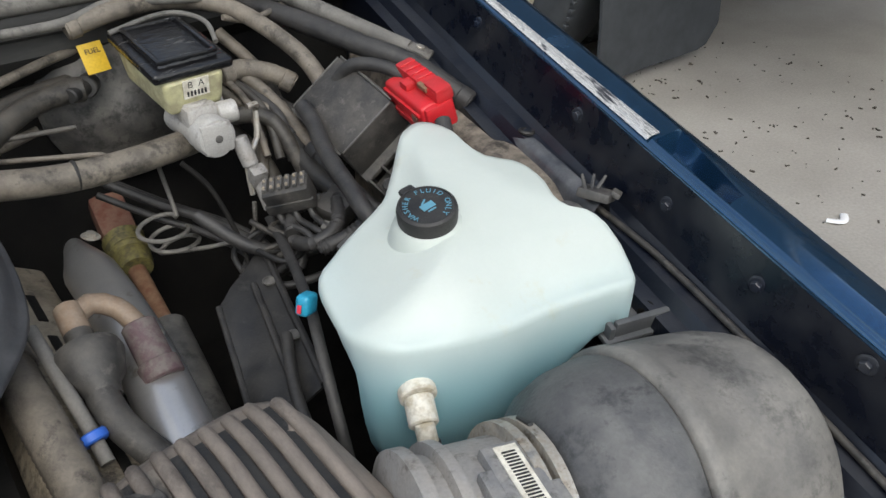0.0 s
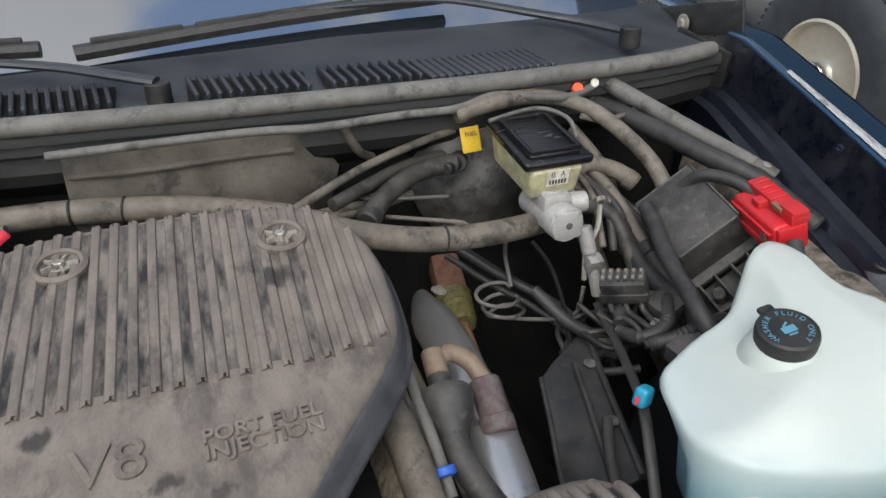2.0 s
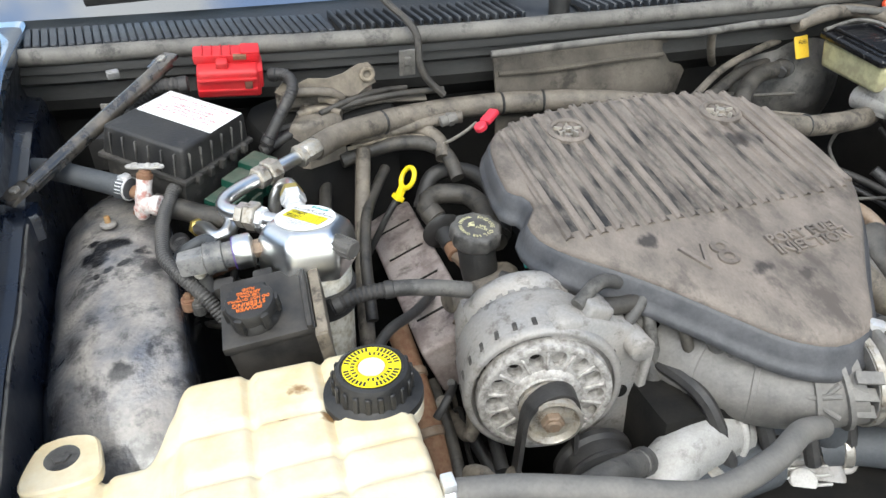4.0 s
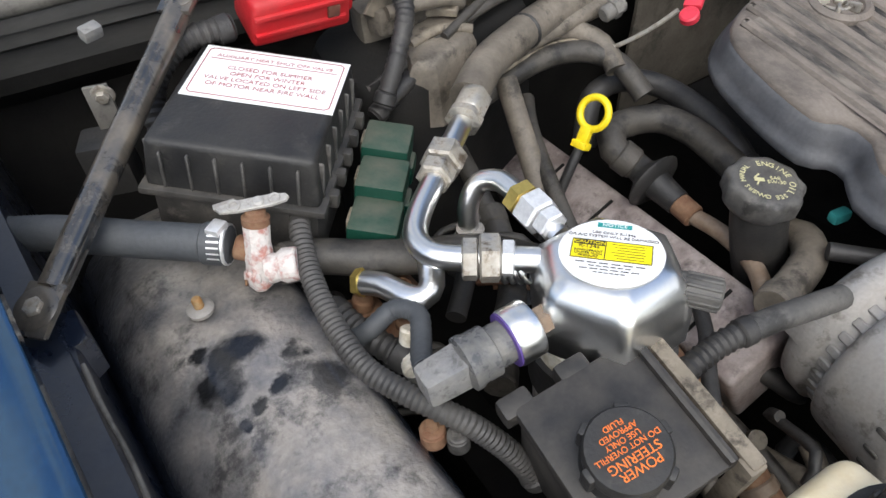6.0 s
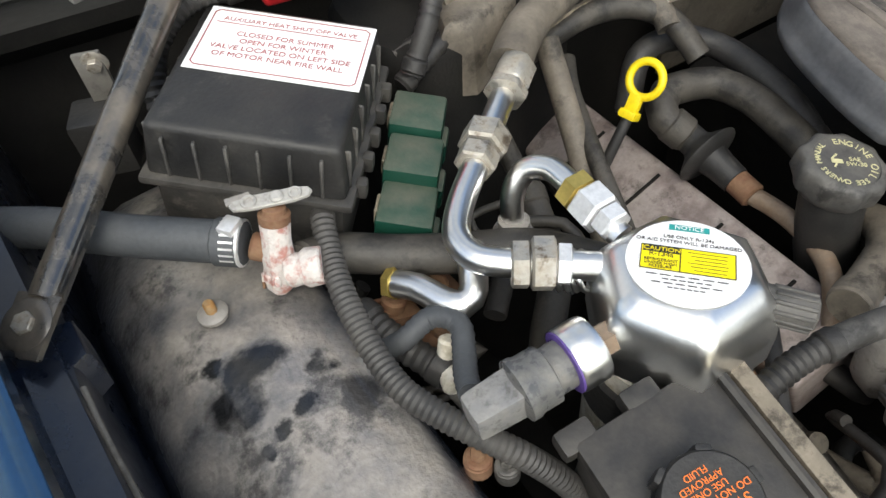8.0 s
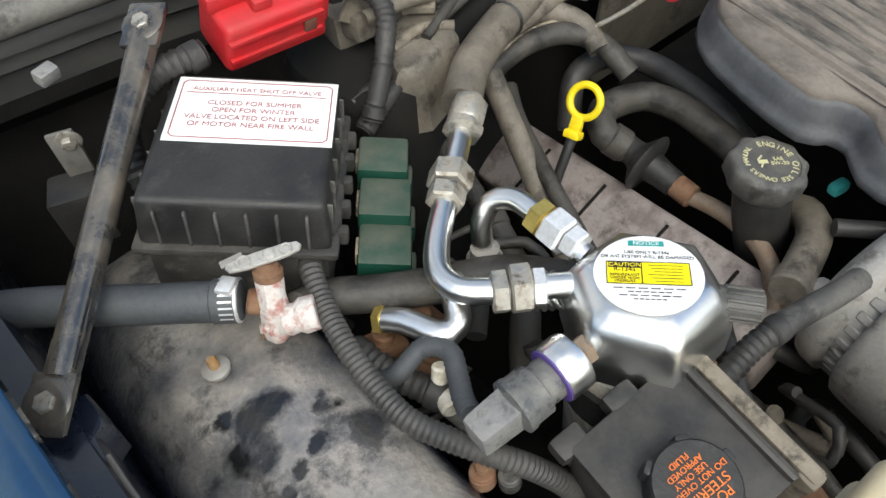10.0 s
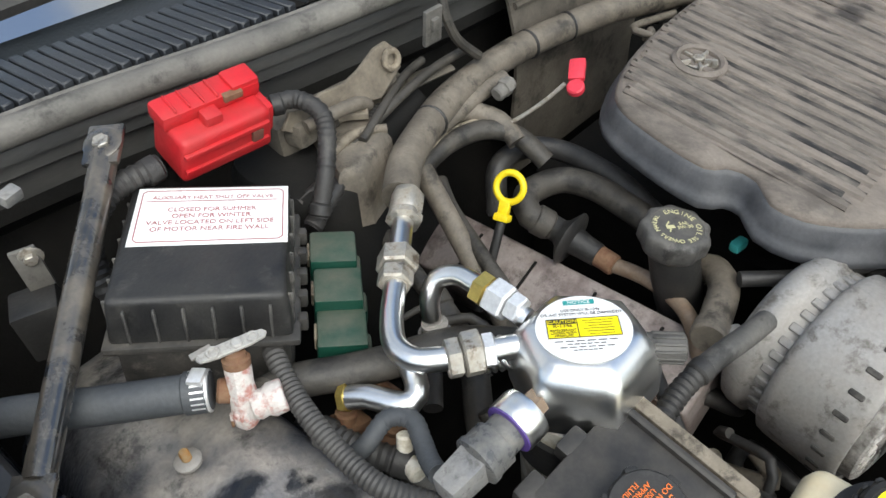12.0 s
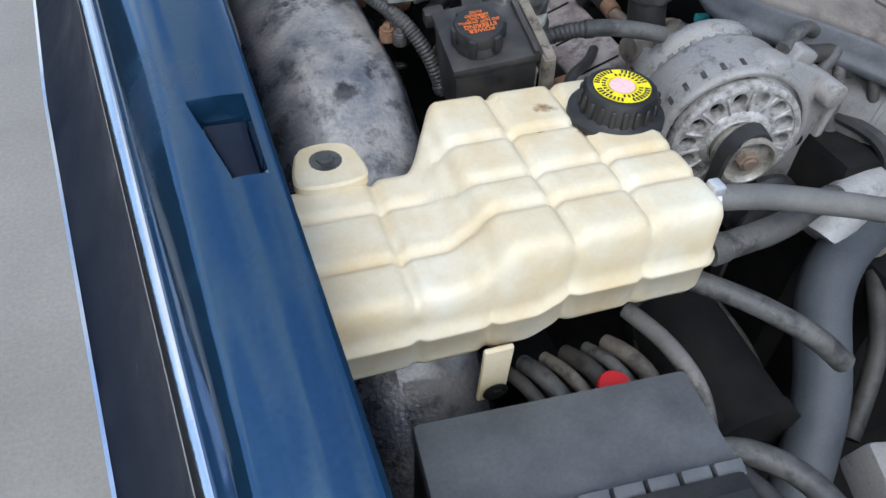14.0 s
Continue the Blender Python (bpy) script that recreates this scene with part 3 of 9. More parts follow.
def torus(bm, m, R, r, segs=28, sides=10):
    t = bmesh.new()
    rings = []
    for i in range(segs):
        a = 2 * math.pi * i / segs
        c = Vector((math.cos(a), math.sin(a), 0))
        rings.append([t.verts.new(c * (R + r * math.cos(b)) + Vector((0, 0, r * math.sin(b)))) for b in (2 * math.pi * j / sides for j in range(sides))])
    for i in range(segs):
        a, b = rings[i], rings[(i + 1) % segs]
        for j in range(sides):
            q = (j + 1) % sides
            t.faces.new((a[j], b[j], b[q], a[q]))
    return flush(bm, t, m)


def inset(poly, d):
    """The closed outline poly, moved inwards by d (counter-clockwise)."""
    n, out = len(poly), []
    for i in range(n):
        a, b = poly[i - 1], poly[(i + 1) % n]
        v = Vector((b[0] - a[0], b[1] - a[1], 0)).normalized()
        out.append((poly[i][0] - v.y * d, poly[i][1] + v.x * d))
    return out


def slab(bm, outline, levels, top, m=None):
    """A solid under the surface z = top(x, y): levels of (inset, drop), from below upwards, and a cap."""
    t = bmesh.new()
    rings = []
    for d, drop in levels:
        rings.append([t.verts.new((x, y, top(x, y) - drop)) for x, y in (inset(outline, d) if d else outline)])
    n = len(outline)
    for a, b in zip(rings, rings[1:]):
        for i in range(n):
            j = (i + 1) % n
            t.faces.new((a[i], a[j], b[j], b[i]))
    cap = t.faces.new(rings[-1])
    low = t.faces.new(rings[0][::-1])
    bmesh.ops.triangulate(t, faces=[cap, low])
    return flush(bm, t, m)


def sheet(bm, rows, closed=False, thick=0.0):
    """A surface through rows of points (all of one length)."""
    t = bmesh.new()
    g = [[t.verts.new(p) for p in row] for row in rows]
    for a, b in zip(g, g[1:]):
        k = len(a)
        for i in range(k if closed else k - 1):
            j = (i + 1) % k
            t.faces.new((a[i], a[j], b[j], b[i]))
    bmesh.ops.recalc_face_normals(t, faces=t.faces[:])
    if thick:
        bmesh.ops.solidify(t, geom=t.faces[:], thickness=thick)
    return flush(bm, t)


PLACE = {}


def thing(name, label, category, at=(0, 0, 0), group="", kind=""):
    ob = new(name)
    ob.empty_display_size = 0.02
    ob.location = at
    PLACE[ob] = Matrix.Translation(at)
    return tagged(ob, label, category, group, kind)


def part(name, bm, material, parent=None, label="", smooth=True, angle=38):
    """Links bm as one mesh object, in world places, under parent."""
    me = bpy.data.meshes.new(name)
    bmesh.ops.recalc_face_normals(bm, faces=bm.faces[:])
    if smooth:
        lim = radians(angle)
        for f in bm.faces:
            f.smooth = True
        for e in bm.edges:
            if len(e.link_faces) == 2 and e.calc_face_angle(0) > lim:
                e.smooth = False
    bm.to_mesh(me)
    bm.free()
    ob = new(name, me)
    me.materials.append(M[material])
    if parent is not None:
        ob.parent = parent
        ob.matrix_parent_inverse = PLACE[parent].inverted()
    PLACE[ob] = Matrix.Identity(4)
    return tagged(ob, label)


def solo(name, bm, material, label, category, group="", kind="", **k):
    return tagged(part(name, bm, material, None, **k), label, category, group, kind)


def writing(name, words, m, size, material, parent, align="CENTER", extrude=0.0002, space=1.0):
    cu = bpy.data.curves.new(name, "FONT")
    cu.body, cu.size, cu.align_x, cu.align_y, cu.extrude, cu.space_line = words, size, align, "CENTER", extrude, space
    ob = new(name, cu)
    cu.materials.append(M[material])
    ob.parent = parent
    ob.matrix_parent_inverse = PLACE[parent].inverted()
    ob.matrix_basis = m
    PLACE[ob] = m
    return ob


def NB():
    return bmesh.new()


def axes(o, u, v):
    """A pose at o with x along u and y near v."""
    u = Vector(u).normalized()
    n = u.cross(Vector(v)).normalized()
    w = n.cross(u)
    m = Matrix((u, w, n)).transposed().to_4x4()
    m.translation = o
    return m


# ---- ground ----
bm = NB()
box(bm, T(0, 0, -0.05), 60, 60, 0.1, 0)
ground = solo("ground", bm, "concrete", "pale worn concrete workshop floor", "floor", kind="structure", smooth=False)
bm = NB()
rnd = random.Random(4)
for i in range(420):
    x, y = rnd.uniform(1.4, 3.6), rnd.uniform(0.1, 2.3)
    s = rnd.choice((0.003, 0.003, 0.004, 0.005, 0.006, 0.010))
    for k in range(rnd.choice((1, 1, 2, 3))):
        box(bm, T(x + rnd.uniform(-1.5, 1.5) * s, y + rnd.uniform(-1.5, 1.5) * s, 0.003, 0, 0, rnd.uniform(0, 180)), s * rnd.uniform(0.8, 2.4), s * rnd.uniform(0.5, 1), 0.005, 0.0015, 1)
solo("floor_litter", bm, "debris", "scattered dark crumbs on the concrete floor", "litter", kind="stuff", smooth=False)
bm = NB()
tube(bm, [(2.29, 0.80, 0.006), (2.31, 0.76, 0.012), (2.36, 0.78, 0.008)], 0.012, 8, flat=0.4)
solo("paper_scrap", bm, "white", "small curled white scrap on the concrete floor", "scrap")

# unseen walls on both sides, added to darken what the wings reflect
bm = NB()
box(bm, T(-3.9, 2.0, 0.95), 0.3, 24.0, 1.9, 0.02)
solo("helper_wall_west", bm, "plain_wall", "plain unseen wall added to darken reflections in the car's side", "wall", kind="structure", smooth=False)

bm = NB()
box(bm, T(7.2, 2.0, 1.9), 0.3, 26.0, 3.8, 0.02)
solo("helper_wall_east", bm, "plain_wall", "plain unseen wall added to darken the driver's wing reflections", "wall", kind="structure", smooth=False)

# ---- neighbouring truck ----
truck = thing("truck", "dark navy truck with twin rear wheels and mud flap parked alongside", "truck", (3.2, 2.8, 0))
WC = T(2.45, 2.47, 0.43, 0, 90, 0)


def rear_tyre(m):
    bm = NB()
    lathe(bm, m, [(0.22, 0.03), (0.24, 0.0), (0.33, -0.02), (0.385, -0.005), (0.415, 0.02), (0.43, 0.05), (0.43, 0.23), (0.415, 0.26), (0.37, 0.28), (0.22, 0.26)], 64, caps=False)
    ob = part("tyre", bm, "tyre", truck)
    bm = NB()
    for i in range(72):
        box(bm, m @ T(0, 0, 0.03, 0, 0, i * 5) @ T(0.418, 0, 0), 0.02, 0.018, 0.03, 0.003, 1)
    lug = part("tread_lug", bm, "tyre", ob)
    lug["kind"] = "stuff"


rear_tyre(WC)
rear_tyre(T(2.79, 2.47, 0.43, 0, 90, 0))
bm = NB()
lathe(bm, WC, [(0.225, 0.03), (0.237, 0.0), (0.225, -0.008), (0.214, 0.02), (0.20, 0.08), (0.17, 0.105), (0.13, 0.11), (0.115, 0.09), (0.10, 0.075), (0.02, 0.075)], 48)
rim = part("rim", bm, "rim", truck, "cream painted steel rim")
bm = NB()
lathe(bm, WC, [(0.075, 0.09), (0.075, 0.0), (0.065, -0.02), (0.03, -0.03)], 24)
part("hub", bm, "chrome", truck, "chrome hub")
for i in range(8):
    bm = NB()
    hexa(bm, WC @ T(0, 0, 0.095, 0, 0, i * 45) @ T(0.10, 0, 0) @ T(0, 0, 0, 180, 0, 0), 0.014, 0.03)
    part("wheel_nut", bm, "chrome", rim)
rows = []
for i in range(13):
    u = i / 12
    r = 0.10 if u > 0.86 else 0.0
    x = 2.47 + 0.82 * u
    rows.append([(x, 1.90 + 0.01 * math.sin(u * 5), 0.05 + r * ((u - 0.86) / 0.14) ** 2 if r else 0.05), (x, 1.91 + 0.012 * math.sin(u * 4), 0.3), (x, 1.94, 0.6), (x, 1.95, 0.95)])
bm = NB()
sheet(bm, rows, thick=0.012)
part("mud_flap", bm, "tyre", truck, "stained black rubber mud flap")
# box body above the view, added to darken the driver's wing reflections
bm = NB()
box(bm, T(3.70, 4.45, 2.55), 2.3, 7.9, 2.4, 0.08, 3)
part("unseen_body_panel", bm, "truck", truck)
bm = NB()
box(bm, T(3.70, 5.0, 1.12), 2.2, 6.8, 0.5, 0.05, 3)
part("chassis", bm, "dark", truck)
bm = NB()
box(bm, T(3.45, 1.78, 0.92), 1.2, 0.32, 0.14, 0.05, 3)
part("bumper", bm, "black", truck)
bm = NB()
cyl(bm, T(2.6, 2.47, 0.43, 0, 90, 0), 0.08, 1.6, 20)
part("axle", bm, "dark", truck)


# ---- car body ----
car = thing("car_body", "dark navy car front with open engine bay", "car", (0, 0.6, 0))
for wx in (-0.86, 0.66):
    bm = NB()
    lathe(bm, T(wx, 0.62, 0.335, 0, 90, 0), [(0.17, 0.02), (0.30, 0.0), (0.335, 0.03), (0.335, 0.17), (0.30, 0.2), (0.17, 0.18)], 40)
    part("front_tyre", bm, "tyre", car)


def driver_edge(y):
    return 0.62 + 0.21 * y, 0.850 + 0.178 * min(y, 1.0)


def passenger_edge(y):
    return -0.6725 - 0.067 * y, 0.845 + 0.18 * min(y, 1.0)


def fender(name, edge, side, profile, y0, y1, pocket, taper):
    """A wing from y0 to y1. profile: (outward, rise) from the hood edge; pocket: the stop recess (front, back)."""
    f, b = pocket
    ys = sorted({y0, y1, f - 0.003, f, b, b + 0.003, *(y0 + (y1 - y0) * i / 40 for i in range(41))})
    rows = []
    for y in ys:
        ex, ez = edge(y)
        row = []
        for o, dz in profile:
            oo = o + (taper * (y - 0.5) if o > 0.07 else 0)
            z = ez + dz
            k = min(1, max(0, (y - f) / (b - f)))
            if abs(o - 0.0435) < 1e-6:
                oo = 0.029 + 0.013 * k
            if abs(o - 0.047) < 1e-6:
                oo = 0.032 + 0.0155 * k
            if 0.0095 < o < 0.044 and f <= y <= b:
                z -= 0.022
            row.append((ex + side * oo, y, z))
        rows.append(row)
    bm = NB()
    sheet(bm, rows)
    return part(name, bm, "paint", car, "glossy navy wing with a stop pocket", angle=50)


OUT = [(0.004, 0.0), (0.009, 0.0005), (0.012, 0.001), (0.024, 0.0014), (0.0435, 0.001), (0.047, 0.0005), (0.058, -0.003), (0.070, -0.011), (0.082, -0.026), (0.091, -0.042), (0.098, -0.060), (0.102, -0.10), (0.104, -0.13)]
fender("fender", passenger_edge, -1, [(-0.0, -0.016), (0.0, -0.003), *OUT], -0.45, 1.40, (0.412, 0.480), 0.04)
fender("fender", driver_edge, 1, [(-0.0004, -0.008), (0.0, -0.004), *OUT], -0.35, 1.45, (0.335, 0.425), 0.02)


# dark sheet just above the pocket floor, standing in for its shade
POCKET_SHADE = [(0.0125, 0.4150), (0.0125, 0.4770), (0.0400, 0.4770), (0.0270, 0.4150)]
bm = NB()
slab(bm, [(passenger_edge(y)[0] - o, y) for o, y in POCKET_SHADE], [(0.0, 0.003), (0.0, 0.0004), (0.0008, 0.0)], lambda x, y: passenger_edge(y)[1] - 0.0165)
part("pocket_shade", bm, "side_dark", car, "dark sheet standing for the shade in the wing's stop pocket")


def side_strip(name, edge, side, section, material, y0, y1, taper, label):
    rows = []
    for i in range(41):
        y = y0 + (y1 - y0) * i / 40
        ex, ez = edge(y)
        rows.append([(ex + side * (o + taper * (y - 0.5)), y, ez + dz) for o, dz in section])
    bm = NB()
    sheet(bm, rows)
    return part(name, bm, material, car, label)


for edge, side, tp in ((passenger_edge, -1, 0.04), (driver_edge, 1, 0.02)):
    side_strip("chrome_moulding", edge, side, [(0.0905, -0.0435), (0.0920, -0.0405), (0.0935, -0.0398), (0.1020, -0.0440), (0.1036, -0.0465), (0.1036, -0.0540), (0.0990, -0.0600)], "chrome", -0.45, 1.4, tp, "bright chrome side moulding")
    side_strip("lower_side", edge, side, [(0.1035, -0.127), (0.106, -0.16), (0.116, -0.23), (0.138, -0.30), (0.170, -0.35), (0.200, -0.380)], "side_dark", -0.45, 1.4, tp, "dark lower side of the wing")
    side_strip("lower_moulding", edge, side, [(0.1985, -0.3765), (0.2030, -0.3775), (0.2045, -0.3830), (0.2000, -0.388)], "chrome", -0.45, 1.4, tp, "thin bright lower moulding")
    side_strip("sill", edge, side, [(0.2000, -0.386), (0.170, -0.55), (0.10, -0.62)], "black", -0.45, 1.4, tp, "")
# same navy as the wing, darkened to stand in for its dim reflection
rows = []
for i in range(46):
    y = -0.35 + 1.80 * i / 45
    ex, ez = driver_edge(y)
    rows.append([(ex - 0.006, y, ez - 0.076), (ex - 0.0035, y, ez - 0.060), (ex - 0.0025, y, ez - 0.030), (ex - 0.0008, y, ez - 0.0075)])
bm = NB()
sheet(bm, rows)
part("inner_flange", bm, "shaded_flange_paint", car, "slightly dusty navy inner flange, dark reflection put into its paint")
# sky highlight on the rounded edge, painted as a strip of scratched metal
rows = []
for i in range(31):
    y = 0.432 + 0.45 * i / 30
    ex, ez = driver_edge(y)
    rows.append([(ex + 0.0008, y, ez + 0.0014), (ex + 0.005, y, ez + 0.0028), (ex + 0.012 - 0.005 * i / 30, y, ez + 0.0030), (ex + 0.021 - 0.013 * i / 30, y, ez + 0.0027)])
bm = NB()
sheet(bm, rows)
part("worn_edge_highlight", bm, "worn", car, "bright scratched strip painted along the wing edge for its highlight")
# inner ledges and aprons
# passenger ledge: dusty navy with the wing overhang's shade put into it
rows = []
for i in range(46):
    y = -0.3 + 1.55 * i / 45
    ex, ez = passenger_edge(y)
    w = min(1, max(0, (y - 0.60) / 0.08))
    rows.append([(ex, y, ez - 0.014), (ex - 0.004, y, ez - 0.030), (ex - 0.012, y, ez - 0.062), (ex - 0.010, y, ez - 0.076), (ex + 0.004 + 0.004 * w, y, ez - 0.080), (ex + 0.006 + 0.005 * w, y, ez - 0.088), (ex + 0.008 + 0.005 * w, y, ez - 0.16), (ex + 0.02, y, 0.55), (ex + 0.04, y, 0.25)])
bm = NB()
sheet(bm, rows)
part("inner_ledge", bm, "paint_in", car, "dusty navy inner ledge, painted darker than the wing")
# driver's ledge: darker navy than the wing, dust on its level faces
rows = []
for i in range(46):
    y = -0.2 + 1.4 * i / 45
    ex, ez = driver_edge(y)
    rows.append([(ex - 0.004, y, ez - 0.074), (ex - 0.012, y, ez - 0.085), (ex - 0.028, y, ez - 0.088), (ex - 0.036, y, ez - 0.10), (ex - 0.052, y, ez - 0.103), (ex - 0.058, y, ez - 0.16), (ex - 0.03, y, 0.55), (ex - 0.03, y, 0.25)])
bm = NB()
sheet(bm, rows)
part("inner_ledge", bm, "ledge", car, "dusty navy inner ledge, painted darker than the wing")


def apron(cx, top, sec, y0, y1, side, material, label, spread=0.0):
    """A strip of the wheelhouse along y: cx is its middle, top its height."""
    rows = []
    for i in range(60):
        y = y0 + (y1 - y0) * i / 59
        rows.append([(cx(y) + side * o + spread * max(0, 0.74 - y) * min(1, max(0, (o + 0.106) / 0.056)), y, top(y) + dz + 0.003 * noise.noise((o * 30, y * 14, 0))) for o, dz in sec])
    bm = NB()
    sheet(bm, rows)
    return part("wheelhouse", bm, material, car, label, angle=60)


def left_top(y):
    z = 0.876 - 0.10 * max(0, 0.80 - y)
    z -= 0.9 * max(0, 0.625 - y) ** 1.2
    return z - 0.5 * max(0, y - 0.90) ** 1.2


CROWN = [(-0.058, -0.013), (-0.050, -0.007), (-0.036, -0.002), (-0.02, 0.0), (0.0, 0.001), (0.02, -0.001), (0.036, -0.006), (0.046, -0.018), (0.052, -0.05), (0.056, -0.14), (0.062, -0.45)]
FLANK = [(-0.058, -0.013), (-0.064, -0.0175), (-0.073, -0.0255), (-0.083, -0.037), (-0.092, -0.053), (-0.100, -0.076), (-0.105, -0.12), (-0.107, -0.3)]
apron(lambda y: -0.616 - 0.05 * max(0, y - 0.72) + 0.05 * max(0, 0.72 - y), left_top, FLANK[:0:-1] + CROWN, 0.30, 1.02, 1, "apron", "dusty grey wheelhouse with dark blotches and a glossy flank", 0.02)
STRIP = [(-0.034, -0.008), (-0.028, -0.003), (-0.015, 0.0), (0.0, 0.0), (0.012, -0.002), (0.022, -0.010), (0.030, -0.04), (0.036, -0.12), (0.04, -0.4)]
apron(lambda y: 0.688 + 0.22 * (y - 0.6), lambda y: 0.858 + 0.05 * (y - 0.6) - 0.35 * max(0, 0.52 - y), STRIP, 0.43, 1.0, -1, "apron_brown", "dusty brown wheelhouse top")
rows = []
for i in range(40):
    y = 0.45 + 0.36 * i / 39
    cx = 0.699 + 0.28 * (y - 0.508)
    z = 0.868 + 0.04 * (y - 0.6) + 0.0012 * noise.noise((y * 30, 0, 5))
    rows.append([(cx - 0.016, y, z - 0.020), (cx - 0.013, y, z - 0.006), (cx - 0.006, y, z), (cx + 0.004, y, z + 0.001), (cx + 0.011, y, z - 0.005), (cx + 0.014, y, z - 0.020)])
bm = NB()
sheet(bm, rows)
part("seam_curb", bm, "curb", car, "blue-grey dusty seam along the wheelhouse")
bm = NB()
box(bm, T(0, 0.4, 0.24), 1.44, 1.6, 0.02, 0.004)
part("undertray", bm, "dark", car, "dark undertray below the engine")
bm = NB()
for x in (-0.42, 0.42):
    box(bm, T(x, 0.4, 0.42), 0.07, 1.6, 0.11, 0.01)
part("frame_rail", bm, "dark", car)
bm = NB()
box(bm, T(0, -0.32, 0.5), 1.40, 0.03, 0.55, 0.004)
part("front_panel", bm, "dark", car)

# cowl and firewall
SEAL = [(-0.80, 1.125), (-0.70, 1.105), (-0.55, 1.085), (-0.38, 1.045), (-0.18, 1.015), (0.0, 1.002), (0.2, 0.99), (0.4, 0.985), (0.6, 0.992), (0.72, 1.008), (0.80, 1.035)]


def seal_y(x):
    for (a, p), (b, q) in zip(SEAL, SEAL[1:]):
        if a <= x <= b:
            return p + (q - p) * (x - a) / (b - a)
    return SEAL[0][1] if x < 0 else SEAL[-1][1]


bm = NB()
tube(bm, [(x, y, 1.006) for x, y in SEAL], 0.012, 10, 0.02)
tube(bm, [(x, y + 0.018, 1.006) for x, y in SEAL], 0.008, 8, 0.02)
part("weatherstrip", bm, "seal", car, "dusty grey rubber hood seal")
rows = []
for i in range(41):
    x = -0.82 + 1.64 * i / 40
    y = seal_y(x)
    rows.append([(x, y + 0.016, 0.962), (x, y + 0.02, 0.925), (x, y + 0.05, 0.90), (x, y + 0.06, 0.72), (x, y - 0.02, 0.5), (x, y - 0.05, 0.25)])
bm = NB()
sheet(bm, rows)
part("firewall", bm, "firewall", car, "dusty firewall, near black with the bay's shade put in")
rows = []
for i in range(41):
    x = -0.82 + 1.64 * i / 40
    y = seal_y(x)
    rows.append([(x, y + 0.002, 0.999), (x, y - 0.002, 0.990), (x, y - 0.001, 0.982), (x, y + 0.004, 0.980), (x, y + 0.005, 0.968), (x, y + 0.016, 0.9615), (x, y + 0.018, 0.940)])
bm = NB()
sheet(bm, rows)
part("cowl_flange", bm, "flange", car, "dusty creased flange under the hood seal")
rows = []
for i in range(41):
    x = -0.82 + 1.64 * i / 40
    y = seal_y(x)
    rows.append([(x, y + 0.012, 1.004), (x, y + 0.03, 1.008), (x, y + 0.034, 1.003), (x, y + 0.11, 1.012), (x, y + 0.15, 1.03), (x, y + 0.20, 1.04)])
bm = NB()
sheet(bm, rows)
part("cowl_panel", bm, "cowlpaint", car, "dark dusty cowl panel")
for lo, hi, dark in ((-0.80, -0.335, 0), (-0.33, -0.055, 1), (0.033, 0.186, 1), (0.205, 0.335, 1), (0.34, 0.53, 0)):
    k = int((hi - lo) / (0.0135 if dark else 0.0115))
    if dark:
        # dark sheet below the slats stands in for shade in the openings
        rows = []
        for i in range(9):
            x = lo + (hi - lo) * i / 8
            y = seal_y(x)
            rows.append([(x, y + 0.034, 1.0085), (x, y + 0.07, 1.0125), (x, y + 0.108, 1.0165)])
        bm = NB()
        sheet(bm, rows)
        part("intake_shade", bm, "dark", car, "dark sheet standing for shade in the air intake slots")
    for i in range(k):
        x = lo + (i + 0.5) * (hi - lo) / k
        y = seal_y(x)
        bm = NB()
        if dark:
            box(bm, T(x, y + 0.072, 1.015, 4, 0, 8), 0.0058, 0.075, 0.012, 0.0015, 1)
        else:
            box(bm, T(x, y + 0.072, 1.011, 4, 0, 8), 0.0094, 0.080, 0.010, 0.0012, 1)
        part("slat", bm, "cowlpaint", car)
rows = []
for i in range(31):
    u = i / 30
    x = -0.80 + 1.6 * u
    c = (x / 0.8) ** 2
    y = 1.165 + 0.07 * c
    rows.append([(x * (1 - 0.13 * v), y + 1.0 * v, 1.03 + 0.60 * v - 0.06 * v * v) for v in (0, 0.15, 0.3, 0.45, 0.6, 0.8, 1.0)])
bm = NB()
sheet(bm, rows)
part("windshield", bm, "glass", car, "dark windshield reflecting sky", angle=80)


def wiper(a, b, pts):
    w = thing("windshield_wiper", "black windshield wiper resting low on the glass", "wiper", a, "windshield wipers")
    bm = NB()
    tube(bm, pts, 0.011, 10, 0.02, flat=0.6, r_end=0.007)
    part("arm", bm, "cowlpaint", w)
    bm = NB()
    cyl(bm, T(*a) @ T(0, 0, -0.015), 0.016, 0.03)
    part("pivot", bm, "black", w)
    p, q = Vector(b[0]), Vector(b[1])
    bm = NB()
    tube(bm, [p, (p + q) / 2 + Vector((0, 0, 0.004)), q], 0.011, 8, 0.02)
    part("blade", bm, "rubber", w)
    for u in (0.15, 0.4, 0.6, 0.85):
        c = p.lerp(q, u)
        bm = NB()
        box(bm, axes(c + Vector((0, 0, 0.012)), q - p, (0, 1, 0)), 0.12, 0.008, 0.010, 0.003)
        part("bridge", bm, "black", w)


wiper((0.67, 1.06, 1.03), ((-0.10, 1.165, 1.052), (0.44, 1.222, 1.080)), [(0.67, 1.06, 1.038), (0.62, 1.13, 1.045), (0.56, 1.16, 1.055), (0.43, 1.20, 1.078), (0.32, 1.20, 1.082), (0.20, 1.200, 1.080)])
